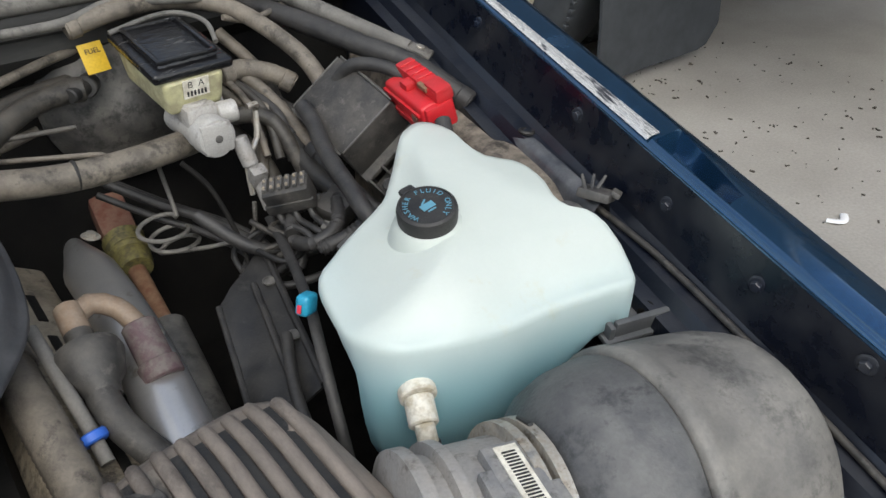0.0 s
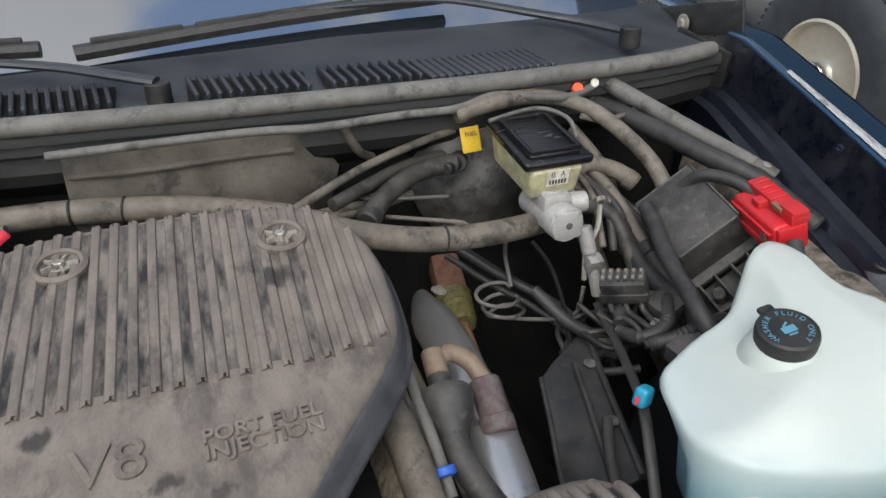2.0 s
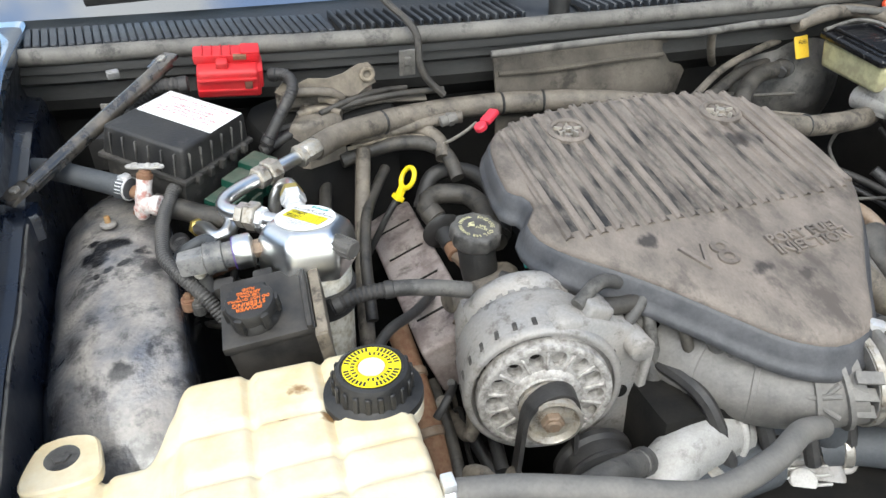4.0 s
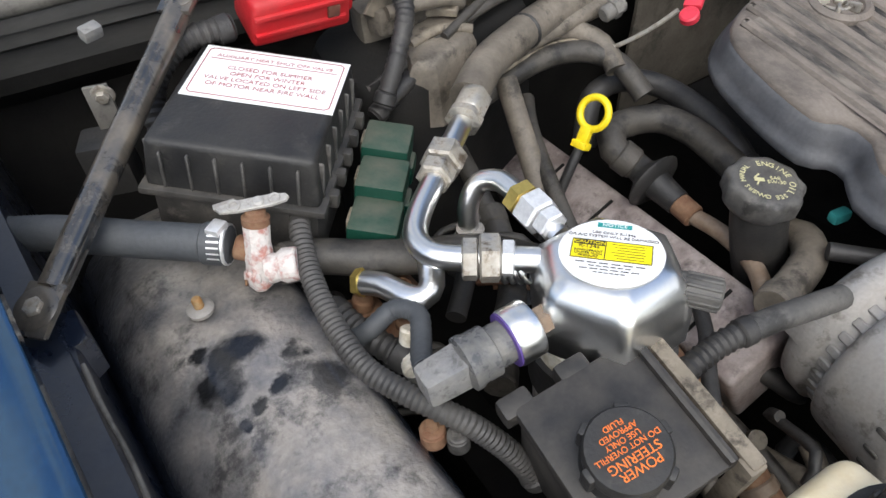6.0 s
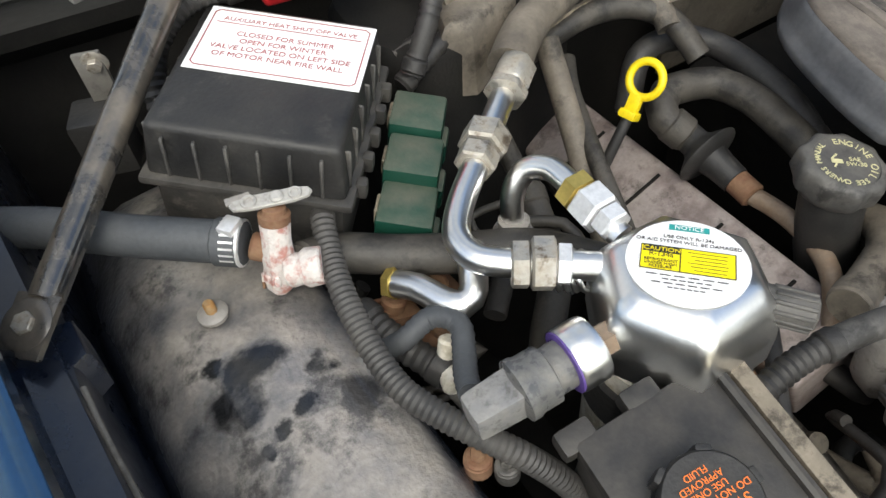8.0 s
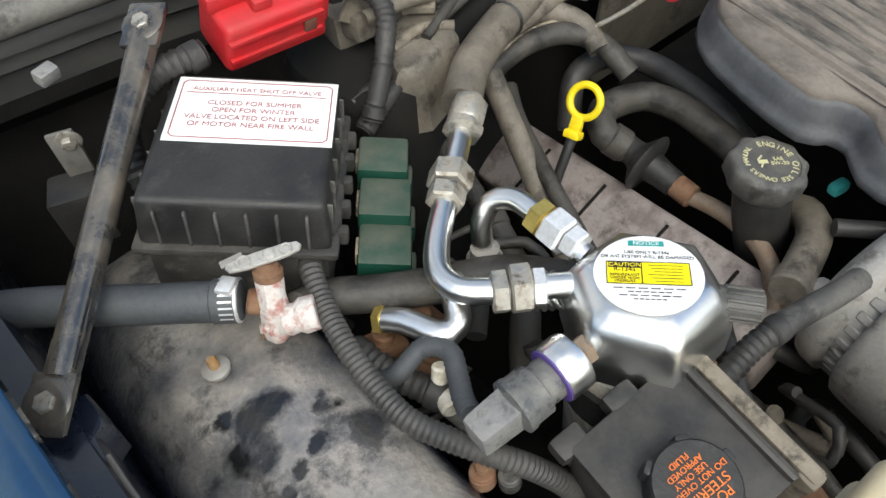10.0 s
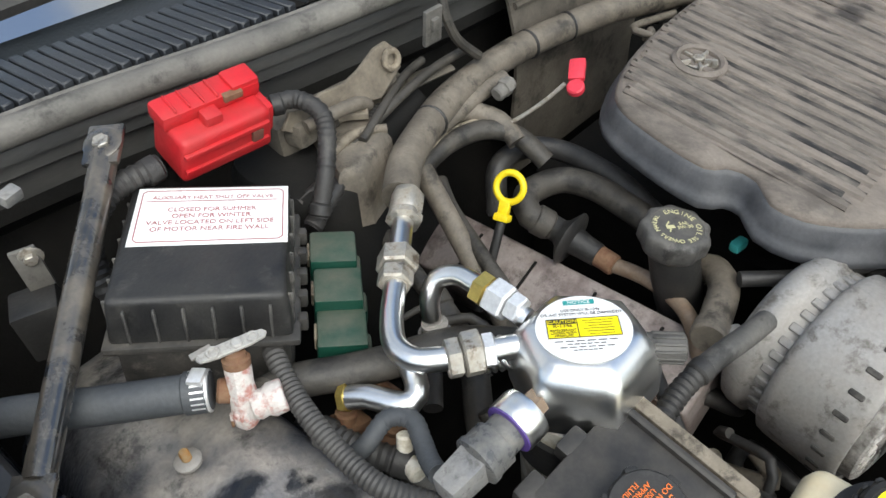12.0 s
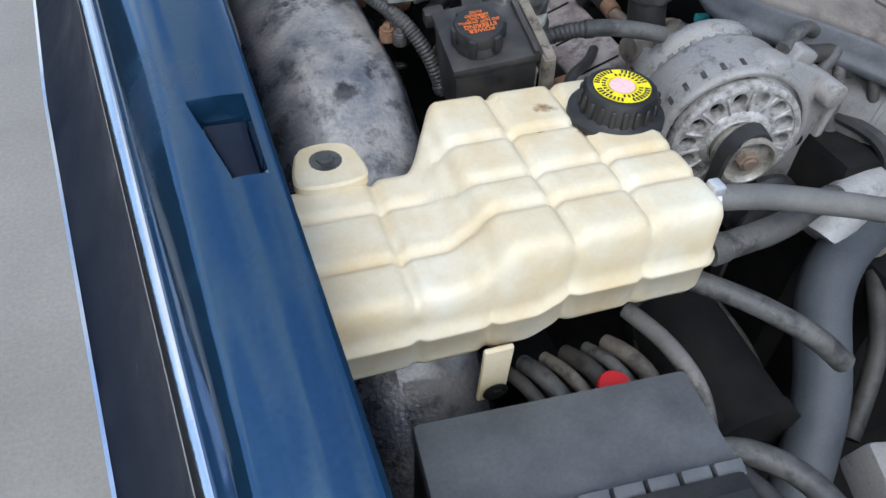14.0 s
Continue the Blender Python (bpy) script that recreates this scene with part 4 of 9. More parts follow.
wiper((0.0, 1.045, 1.02), ((-0.66, 1.18, 1.062), (-0.14, 1.17, 1.060)), [(0.0, 1.045, 1.035), (-0.05, 1.07, 1.042), (-0.12, 1.115, 1.048), (-0.24, 1.15, 1.058), (-0.40, 1.175, 1.066)])

rows = []
for i in range(60):
    y = 0.38 + 0.44 * i / 59
    ex, ez = passenger_edge(y)
    w = min(1, max(0, (y - 0.60) / 0.08))
    q = 0.0015 * noise.noise((y * 25, 0, 3))
    rows.append((ex + 0.0065 + 0.005 * w + q, y, ez - 0.0815))
bm = NB()
tube(bm, rows[::3], 0.0016, 8, 0.01)
part("ledge_lip", bm, "seal", car, "pale lip of the inner ledge")
bm = NB()
BK = [(-0.748, 0.850), (-0.708, 0.845), (-0.706, 0.822), (-0.714, 0.818), (-0.716, 0.800), (-0.744, 0.806)][::-1]
slab(bm, BK, [(0.0, 0.030), (0.0, 0.003), (0.002, 0.0)], lambda x, y: 0.916 + 0.25 * (y - 0.84))
part("brace_bracket", bm, "paint_in", car, "dark dusty bracket below the brace")

# braces between cowl and wings, struts
for top, low, lab in (((0.60, 1.005, 0.985), (0.735, 0.81, 0.902), "dusty tan steel brace rod"), ((-0.560, 1.000, 1.008), (-0.7225, 0.838, 0.928), "dark steel brace rod with worn paint")):
    br = thing("wing_brace", lab, "brace", low, "wing braces")
    bm = NB()
    a, b = Vector(top), Vector(low)
    d = (b - a).normalized()
    tube(bm, [a - d * 0.005, a + d * 0.03, (a + b) / 2, b - d * 0.05, b - d * 0.015], 0.0115 if top[0] > 0 else 0.0092, 14, 0.01)
    part("rod", bm, "seal" if top[0] > 0 else "brace", br)
    for p in (a, b):
        bm = NB()
        m = axes(p, d, (0, 0, 1)) if abs(d.z) < 0.2 else axes(p, d, (d.y, -d.x, 0))
        box(bm, m @ T(0, 0, -0.004), 0.034, 0.026, 0.005, 0.002)
        box(bm, m @ T(-0.022 if p == b else 0.022, 0, -0.001), 0.032, 0.018, 0.010, 0.004, 2, 0.8)
        lathe(bm, m @ T(0, 0, -0.002) if m.col[2].z > 0 else m @ T(0, 0, -0.005, 180), [(0.0135, 0), (0.0140, 0.002), (0.012, 0.003), (0.006, 0.0032)], 20)
        pl = part("end_plate", bm, "seal" if top[0] > 0 else "brace", br)
        bm = NB()
        bolt(bm, m @ T(0, 0, -0.003) if m.col[2].z > 0 else m @ T(0, 0, -0.003, 180), 0.0062, 0.008)
        part("bolt", bm, "steel", pl)
for a, b in (((0.90, 1.10, 0.86), (0.98, 1.28, 1.5)), ((-0.765, 1.09, 0.84), (-0.80, 1.27, 1.5))):
    st = thing("hood_strut", "black hood gas strut standing in the bay corner", "strut", a, "hood struts")
    bm = NB()
    v = Vector(b) - Vector(a)
    cyl(bm, along(a, b), 0.005, v.length * 0.5, 12)
    part("piston_rod", bm, "steel", st)
    bm = NB()
    cyl(bm, along(Vector(a) + v * 0.42, b), 0.011, v.length * 0.58, 14)
    part("cylinder", bm, "black", st)
    bm = NB()
    lathe(bm, along(a, b) @ T(0, 0, -0.012), [(0.004, 0), (0.011, 0.004), (0.011, 0.018), (0.005, 0.03)], 12)
    part("ball_socket", bm, "black", st)

bm = NB()
box(bm, T(0.835, 1.13, 1.03, -12, 0, 8), 0.008, 0.20, 0.05, 0.004)
box(bm, T(0.820, 1.09, 0.965, 10, 0, 8), 0.008, 0.12, 0.09, 0.004)
hg = part("hinge_arm", bm, "black", car, "black hood hinge arm in the bay corner")
for p in ((0.826, 1.07, 0.985), (0.832, 1.15, 1.02)):
    bm = NB()
    bolt(bm, T(*p) @ T(-0.006, 0, 0, 0, -90, 0), 0.009, 0.008)
    part("pivot", bm, "steel", hg)

# bolts along the driver's inner flange
for y, dz in ((0.18, -0.02), (0.39, -0.038), (0.53, -0.03), (0.735, -0.03), (0.28, -0.035)):
    ex, ez = driver_edge(y)
    bm = NB()
    bolt(bm, T(ex - 0.002, y, ez + dz, 0, -90, 0), 0.0048, 0.006)
    part("flange_bolt", bm, "paint_in", car)
for y, z, m in ((0.42, 0.74, "rust"), (0.36, 0.80, "dark"), (0.62, 0.84, "dark")):
    ex, ez = driver_edge(y)
    bm = NB()
    bolt(bm, T(ex - 0.045, y, z, 0, -90, 0), 0.007, 0.008)
    part("flange_bolt", bm, m, car)

# ---- engine ----
engine = thing("engine_block", "near-black engine block under the cover, shade in its colour", "engine", (0, 0.7, 0.3))
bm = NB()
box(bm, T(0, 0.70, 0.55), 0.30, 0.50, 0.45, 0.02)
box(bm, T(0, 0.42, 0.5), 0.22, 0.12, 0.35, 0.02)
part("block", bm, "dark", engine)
for s, m, lab in ((-1, "headcover", "dusty mauve rocker cover"), (1, "tan", "tan dust-caked rocker cover")):
    bm = NB()
    box(bm, T(0.190, 0.69, 0.722, 0, 34, 0) if s > 0 else T(-0.287, 0.805, 0.738, 0, -22, 0), 0.10 if s > 0 else 0.072, 0.46 if s > 0 else 0.32, 0.07, 0.012 if s > 0 else 0.006, 3)
    vc = part("rocker_cover", bm, m, engine, lab)
    # near-black boxes on the surface take the place of shade in slots
    for i in range(4):
        bm = NB()
        box(bm, (T(0.190, 0.56 + 0.085 * i, 0.722, 0, 34, 0) @ T(0.012, 0, 0.0345) if s > 0 else T(-0.287, 0.70 + 0.07 * i, 0.738, 0, -22, 0) @ T(0.0, 0, 0.0345)), 0.010 if s > 0 else 0.05, 0.055 if s > 0 else 0.003, 0.004, 0.001)
        part("slot", bm, "dark", vc)
for i in range(6):
    bm = NB()
    tube(bm, [(-0.12 + 0.05 * i, 0.52, 0.79), (-0.10 + 0.05 * i, 0.46, 0.78), (-0.08 + 0.045 * i, 0.42, 0.70)], 0.008, 8)
    part("intake_line", bm, "rubber", engine)

# engine cover
OUTLINE = [(-0.213, 0.716), (-0.211, 0.768), (-0.198, 0.818), (-0.161, 0.840), (-0.093, 0.852), (0.022, 0.856), (0.137, 0.840), (0.181, 0.808), (0.202, 0.755), (0.205, 0.700), (0.200, 0.648), (0.188, 0.612), (0.153, 0.562), (0.098, 0.493), (0.056, 0.436), (0.028, 0.420), (-0.006, 0.416), (-0.038, 0.430), (-0.062, 0.452), (-0.104, 0.502), (-0.149, 0.552), (-0.188, 0.594), (-0.210, 0.630), (-0.213, 0.662), (-0.198, 0.682), (-0.200, 0.700)][::-1]


def cover_top(x, y):
    return 0.932 + 0.20 * (y - 0.78) - 0.35 * max(0, abs(x + 0.0) - 0.12) ** 1.5


poly = [(p.x, p.y) for p in smooth_path([(x, y, 0) for x, y in OUTLINE], 0.012, True)]
cov = thing("engine_cover", "dust-coated black plastic engine cover with raised ribs", "engine cover", (0, 0.65, 0.8))
bm = NB()
slab(bm, poly, [(0.008, 0.042), (-0.003, 0.041), (-0.005, 0.037), (-0.004, 0.032), (-0.001, 0.030), (0.001, 0.024), (0.005, 0.014), (0.008, 0.0095), (0.03, 0.012)], cover_top)
part("skirt", bm, "skirt", cov, "smooth dark plastic skirt below the ribbed top", angle=60)
bm = NB()
slab(bm, poly, [(0.0080, 0.0115), (0.0076, 0.0098), (0.010, 0.005), (0.016, 0.0016), (0.028, 0.0)], cover_top)
shell = part("shell", bm, "cover", cov, angle=60)


def in_poly(x, y, poly):
    c = False
    for i in range(len(poly)):
        (x1, y1), (x2, y2) = poly[i - 1], poly[i]
        if (y1 > y) != (y2 > y) and x < (x2 - x1) * (y - y1) / (y2 - y1) + x1:
            c = not c
    return c


core = inset(poly, 0.018)
for i in range(21):
    x0 = -0.178 + 0.0176 * i
    ys = [y for y in (0.585 + 0.005 * k for k in range(60)) if in_poly(x0, y, core) and y > 0.605 + 0.10 * max(0, x0 - 0.08)]
    if len(ys) < 6:
        continue
    a, b = ys[0], ys[-1]
    bm = NB()
    tube(bm, [(x0, y, cover_top(x0, y) - 0.0005) for y in (a, a + 0.004, (a + b) / 2, b - 0.004, b)], 0.0052, 8, 0.012, flat=0.75)
    part("rib", bm, "cover", cov)
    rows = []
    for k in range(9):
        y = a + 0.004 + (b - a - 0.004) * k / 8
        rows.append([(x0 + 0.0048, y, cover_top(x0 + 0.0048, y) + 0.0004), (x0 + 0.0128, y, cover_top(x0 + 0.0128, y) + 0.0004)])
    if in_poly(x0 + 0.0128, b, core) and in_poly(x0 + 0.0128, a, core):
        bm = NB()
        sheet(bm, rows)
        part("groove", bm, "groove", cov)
for x, y in ((-0.103, 0.785), (0.105, 0.778)):
    bm = NB()
    z = cover_top(x, y)
    lathe(bm, T(x, y, z - 0.004, 11), [(0.026, 0), (0.026, 0.008), (0.022, 0.011), (0.019, 0.009), (0.018, 0.002)], 28)
    rs = part("bolt_recess", bm, "cover", cov)
    bm = NB()
    for k in range(5):
        a = k * 1.2566
        box(bm, T(x + 0.0125 * math.cos(a), y + 0.0125 * math.sin(a), z + 0.002, 0, 0, math.degrees(a)), 0.01, 0.003, 0.008, 0.001)
    bolt(bm, T(x, y, z), 0.006, 0.007)
    part("bolt", bm, "steel", rs)
tilt = math.degrees(math.atan(0.20))
for word, x, y, s, rz in (("V8", -0.055, 0.545, 0.050, 3), ("PORT FUEL\nINJECTION", 0.058, 0.545, 0.0185, 3)):
    w = writing("raised_letters", word, T(x, y, cover_top(x, y) + 0.0006, tilt, 0, rz), s, "cover", cov, extrude=0.0018, space=0.85)
    w.data.bevel_depth = 0.0004

# throttle elbow and bellows
elbow = thing("intake_elbow", "dusty grey plastic throttle intake elbow with webs", "intake duct", (0.0, 0.44, 0.74))
DUCT = [(-0.100, 0.545, 0.790), (-0.075, 0.502, 0.785), (-0.040, 0.466, 0.782), (0.0, 0.446, 0.786), (0.036, 0.432, 0.797)]
bm = NB()
tube(bm, DUCT, 0.036, 28, 0.006, r_end=0.044)
part("duct", bm, "rubber_grey", elbow)
for a, b, r in (((0.018, 0.4385, 0.792), (0.028, 0.435, 0.795), 0.0475), ((-0.004, 0.448, 0.7855), (0.004, 0.4445, 0.787), 0.0455), ((-0.046, 0.471, 0.7825), (-0.040, 0.466, 0.7825), 0.0415), ((-0.078, 0.507, 0.7855), (-0.074, 0.501, 0.785), 0.040)):
    bm = NB()
    lathe(bm, along(a, b), [(r - 0.004, 0), (r, 0.001), (r, 0.0055), (r - 0.004, 0.0065)], 32)
    part("collar", bm, "rubber_grey", elbow)
for p, q in (((-0.040, 0.430, 0.798), (-0.003, 0.404, 0.808)), ((-0.038, 0.424, 0.776), (-0.002, 0.410, 0.817)), ((-0.042, 0.440, 0.812), (-0.004, 0.399, 0.786))):
    bm = NB()
    tube(bm, [p, ((p[0] + q[0]) / 2, (p[1] + q[1]) / 2 - 0.002, (p[2] + q[2]) / 2), q], 0.0028, 8, 0.01)
    part("web", bm, "rubber_grey", elbow)
for k in range(3):
    bm = NB()
    box(bm, T(0.016, 0.395 + 0.002 * k, 0.793 + 0.018 * k, 55 - 12 * k, 0, -22), 0.024, 0.012, 0.004, 0.0012)
    part("step", bm, "rubber_grey", elbow)
bm = NB()
cyl(bm, along((-0.068, 0.508, 0.800), (-0.062, 0.478, 0.815)), 0.019, 0.030, 22)
cyl(bm, along((-0.064, 0.482, 0.812), (-0.062, 0.472, 0.817)), 0.012, 0.010, 18)
part("idle_valve", bm, "grey", elbow, "small dusty idle valve")
bell = thing("intake_bellows", "ribbed grey rubber intake bellows with steel clamp", "bellows", (0.1, 0.42, 0.74))
BX = along((0.034, 0.4325, 0.799), (0.160, 0.405, 0.811))
prof = []
for i in range(6):
    h = 0.012 + 0.0130 * i
    prof += [(0.0415, h), (0.0425, h + 0.0012), (0.0500, h + 0.0030), (0.0512, h + 0.0060), (0.0500, h + 0.0095), (0.0425, h + 0.0115), (0.0415, h + 0.0125)]
bm = NB()
lathe(bm, BX, [(0.0465, 0), (0.0465, 0.010), *prof, (0.0480, 0.093), (0.0480, 0.135)], 40)
part("bellows", bm, "rubber_grey", bell, angle=70)
bm = NB()
lathe(bm, BX @ T(0, 0, 0.097), [(0.048, 0), (0.0502, 0.0005), (0.0502, 0.0115), (0.048, 0.012)], 36)
part("clamp_band", bm, "white_metal", bell, "bright steel clamp band")
bm = NB()
lathe(bm, BX @ T(0, 0, 0.001), [(0.0465, 0), (0.0482, 0.0005), (0.0482, 0.0075), (0.0465, 0.008)], 36)
rear_band = part("clamp_band", bm, "steel", bell, "dull steel clamp band")
bm = NB()
box(bm, T(0.052, 0.438, 0.850, 10, 20, -12), 0.020, 0.012, 0.010, 0.002)
cyl(bm, along((0.060, 0.437, 0.848), (0.075, 0.434, 0.846)), 0.004, 0.010, 12)
part("clamp_screw", bm, "white_metal", rear_band)
bm = NB()
box(bm, T(0.040, 0.436, 0.848, 20, 35, -12), 0.014, 0.008, 0.003, 0.001)
part("tag", bm, "blue2", rear_band, "small blue tag")

# resonator box with ribs
AC = [(0.150, 0.400), (0.165, 0.455), (0.19, 0.476), (0.28, 0.490), (0.318, 0.482), (0.336, 0.45), (0.345, 0.35), (0.348, 0.25), (0.33, 0.235), (0.22, 0.235), (0.165, 0.26), (0.152, 0.32)][::-1]
acp = [(p.x, p.y) for p in smooth_path([(x, y, 0) for x, y in AC], 0.012, True)]


def ac_top(x, y):
    return 0.834 - 0.25 * max(0, y - 0.42) - 0.6 * max(0, 0.22 - x) ** 1.3


air = thing("air_box", "dusty black ribbed intake resonator box", "air box", (0.26, 0.36, 0.7))
bm = NB()
slab(bm, acp, [(0.012, 0.11), (0.0, 0.10), (0.0, 0.02), (0.006, 0.007), (0.016, 0.001), (0.022, 0)], ac_top)
part("box", bm, "cover", air, angle=60)
acc = inset(acp, 0.012)
for i in range(9):
    x0 = 0.179 + 0.0178 * i
    ys = [y for y in (0.24 + 0.005 * k for k in range(60)) if in_poly(x0, y, acc)]
    bm = NB()
    a, b = ys[0], ys[-1]
    b = min(b, 0.466)
    tube(bm, [(x0, y, ac_top(x0, y) + dz) for y, dz in ((a, 0.0), (a + 0.006, 0.0015), ((a + b) / 2, 0.0018), (b - 0.05, 0.0018), (b - 0.01, 0.0015), (b, -0.001))], 0.0056, 10, 0.012)
    part("rib", bm, "cover", air)
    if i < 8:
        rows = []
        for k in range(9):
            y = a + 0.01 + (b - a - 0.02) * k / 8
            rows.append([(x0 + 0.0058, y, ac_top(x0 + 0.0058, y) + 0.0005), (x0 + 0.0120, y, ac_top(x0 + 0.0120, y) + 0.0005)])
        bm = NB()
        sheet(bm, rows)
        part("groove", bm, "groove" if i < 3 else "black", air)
bm = NB()
cyl(bm, along((0.152, 0.407, 0.810), (0.222, 0.402, 0.790)), 0.050, 0.06, 32)
part("inlet_neck", bm, "grey", air)

# airflow sensor and filter housing
maf = thing("airflow_sensor", "grey airflow sensor body with barcode label", "sensor", (0.41, 0.28, 0.7))
AX = along((0.3617, 0.3034, 0.791), (0.7049, 0.2076, 0.7334))
bm = NB()
lathe(bm, AX @ T(0, 0, -0.034), [(0.050, 0.0), (0.066, 0.004), (0.066, 0.014), (0.058, 0.016), (0.058, 0.026), (0.066, 0.028), (0.066, 0.036), (0.060, 0.038), (0.060, 0.080), (0.055, 0.082)], 36)
part("barrel", bm, "alu_dull", maf)
bm = NB()
box(bm, AX @ T(-0.02, 0.058, 0.036), 0.066, 0.020, 0.034, 0.003)
box(bm, AX @ T(-0.02, 0.060, 0.016), 0.030, 0.014, 0.012, 0.002)
box(bm, AX @ T(-0.036, 0.060, 0.055), 0.024, 0.014, 0.010, 0.002)
part("electronics_box", bm, "plug_grey", maf)
bm = NB()
box(bm, AX @ T(-0.02, 0.0685, 0.036), 0.058, 0.001, 0.017, 0)
part("label", bm, "paper", maf, "barcode label")
bm = NB()
for i in range(18):
    box(bm, AX @ T(-0.043 + 0.0027 * i, 0.0693, 0.036), 0.0012, 0.0006, 0.010, 0)
part("barcode", bm, "ink_black", maf)
for h in (0.046, 0.060):
    bm = NB()
    lathe(bm, AX @ T(0, 0, h), [(0.062, 0), (0.0695, 0.001), (0.0695, 0.009), (0.062, 0.010)], 36)
    cb = part("clamp_band", bm, "steel", maf)
    if h > 0.05:
        bm = NB()
        box(bm, AX @ T(0.030, 0.0625, h + 0.005, 0, 0, -25), 0.018, 0.004, 0.005, 0.002)
        part("clamp_screw", bm, "black", cb)
hs = thing("filter_housing", "round dusty black rubber air filter housing", "air filter", (0.58, 0.26, 0.6))
bm = NB()
lathe(bm, AX, [(0.055, 0.064), (0.064, 0.071), (0.073, 0.077), (0.086, 0.090), (0.0955, 0.110), (0.1000, 0.130), (0.1018, 0.143), (0.099, 0.147)], 48)
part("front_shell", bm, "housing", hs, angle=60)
bm = NB()
lathe(bm, AX, [(0.099, 0.146), (0.1045, 0.1465), (0.1072, 0.150), (0.1072, 0.160), (0.1058, 0.163), (0.1065, 0.205), (0.1055, 0.240), (0.101, 0.262), (0.088, 0.278), (0.04, 0.284)], 48)
part("rear_shell", bm, "shell", hs, "dusty grey rear shell", angle=60)
bm = NB()
box(bm, T(0.628, 0.372, 0.795, 8, 0, -18), 0.060, 0.050, 0.006, 0.002)
box(bm, T(0.640, 0.350, 0.802, 8, 0, -18), 0.075, 0.007, 0.020, 0.003)
box(bm, T(0.606, 0.380, 0.802, 8, 0, -18), 0.006, 0.046, 0.020, 0.002)
bolt(bm, T(0.630, 0.377, 0.798), 0.007, 0.006)
part("mount_bracket", bm, "slate", hs, "slate-grey steel mounting bracket")
bm = NB()
box(bm, T(0.620, 0.425, 0.722, 12, 0, 20), 0.13, 0.11, 0.008, 0.003)
part("mount_plate", bm, "slate", hs, "slate-grey plate below the bracket")

# washer tank
wt = thing("washer_tank", "white plastic washer tank half full of blue fluid", "washer tank", (0.52, 0.47, 0.65))
RING = [(0.415, 0.545), (0.396, 0.494), (0.392, 0.455), (0.410, 0.424), (0.445, 0.404), (0.495, 0.387), (0.545, 0.380), (0.60, 0.366), (0.622, 0.360), (0.638, 0.376), (0.646, 0.41), (0.640, 0.434), (0.628, 0.446), (0.627, 0.458), (0.640, 0.482), (0.647, 0.512), (0.641, 0.535), (0.622, 0.552), (0.623, 0.58), (0.630, 0.61), (0.624, 0.640), (0.604, 0.650), (0.575, 0.64), (0.535, 0.605), (0.505, 0.580), (0.46, 0.570)]
rp = [(p.x, p.y) for p in smooth_path([(x, y, 0) for x, y in RING], 0.012, True)]


def wt_top(x, y):
    """Height of the tank's top: a ridge from the back to the front, lower to both sides."""
    rx = 0.585 - 0.42 * max(0, 0.60 - y)
    side = x - rx
    z = 0.904 - 0.30 * max(0, 0.42 - y)
    z -= (0.40 if side < 0 else 0.17) * max(0, abs(side) - 0.018)
    if side < 0:
        z -= 0.009 * min(1, max(0, (-side - 0.014) / 0.022)) * min(1, max(0, (y - 0.42) / 0.03))
    ahead = y - (0.393 + 0.6 * max(0, 0.475 - x) - 0.20 * max(0, x - 0.53))
    z = min(z, 0.850 + 0.056 * (1 - math.exp(-max(0, ahead) / 0.062)))
    return max(z, 0.850)


def wt_slab(levels, base):
    bm = NB()
    t = bmesh.new()
    rings = []
    for d, mix, z in levels:
        pts = inset(rp, d) if d else rp
        rings.append([t.verts.new((x, y, z + mix * (wt_top(x, y) - 0.850))) for x, y in pts])
    n = len(rp)
    for a, b in zip(rings, rings[1:]):
        for i in range(n):
            j = (i + 1) % n
            t.faces.new((a[i], a[j], b[j], b[i]))
    return t, rings


upper_ring = rp
LOWER = [(0.440, 0.545), (0.427, 0.494), (0.422, 0.470), (0.434, 0.442), (0.460, 0.420), (0.495, 0.405), (0.530, 0.400), (0.556, 0.403), (0.567, 0.43), (0.590, 0.46), (0.615, 0.50), (0.622, 0.55), (0.625, 0.61), (0.600, 0.640), (0.570, 0.628), (0.535, 0.602), (0.505, 0.580), (0.46, 0.570)]
rp = [(p.x, p.y) for p in smooth_path([(x, y, 0) for x, y in LOWER], 0.012, True)]
t, rings = wt_slab([(0.030, 0, 0.680), (0.020, 0, 0.686), (0.014, 0, 0.70), (0.009, 0, 0.76), (0.003, 0, 0.80), (0.0, 0, 0.822), (0.0005, 0, 0.834)], 0)
t.faces.new(rings[0][::-1])
low = part("lower_tank", flush(NB(), t), "washer", wt, "blue fluid showing through the plastic", angle=70)
rp = upper_ring
t, rings = wt_slab([(0.034, 0, 0.690), (0.024, 0, 0.691), (0.014, 0, 0.700), (0.008, 0, 0.72), (0.004, 0, 0.75), (0.002, 0, 0.775), (0.001, 0, 0.80), (0.0, 0, 0.825), (0.0, 0.0, 0.841), (0.0008, 0.3, 0.8455), (0.003, 0.8, 0.849), (0.007, 1, 0.850)], 0)
t.faces.new(rings[0][::-1])
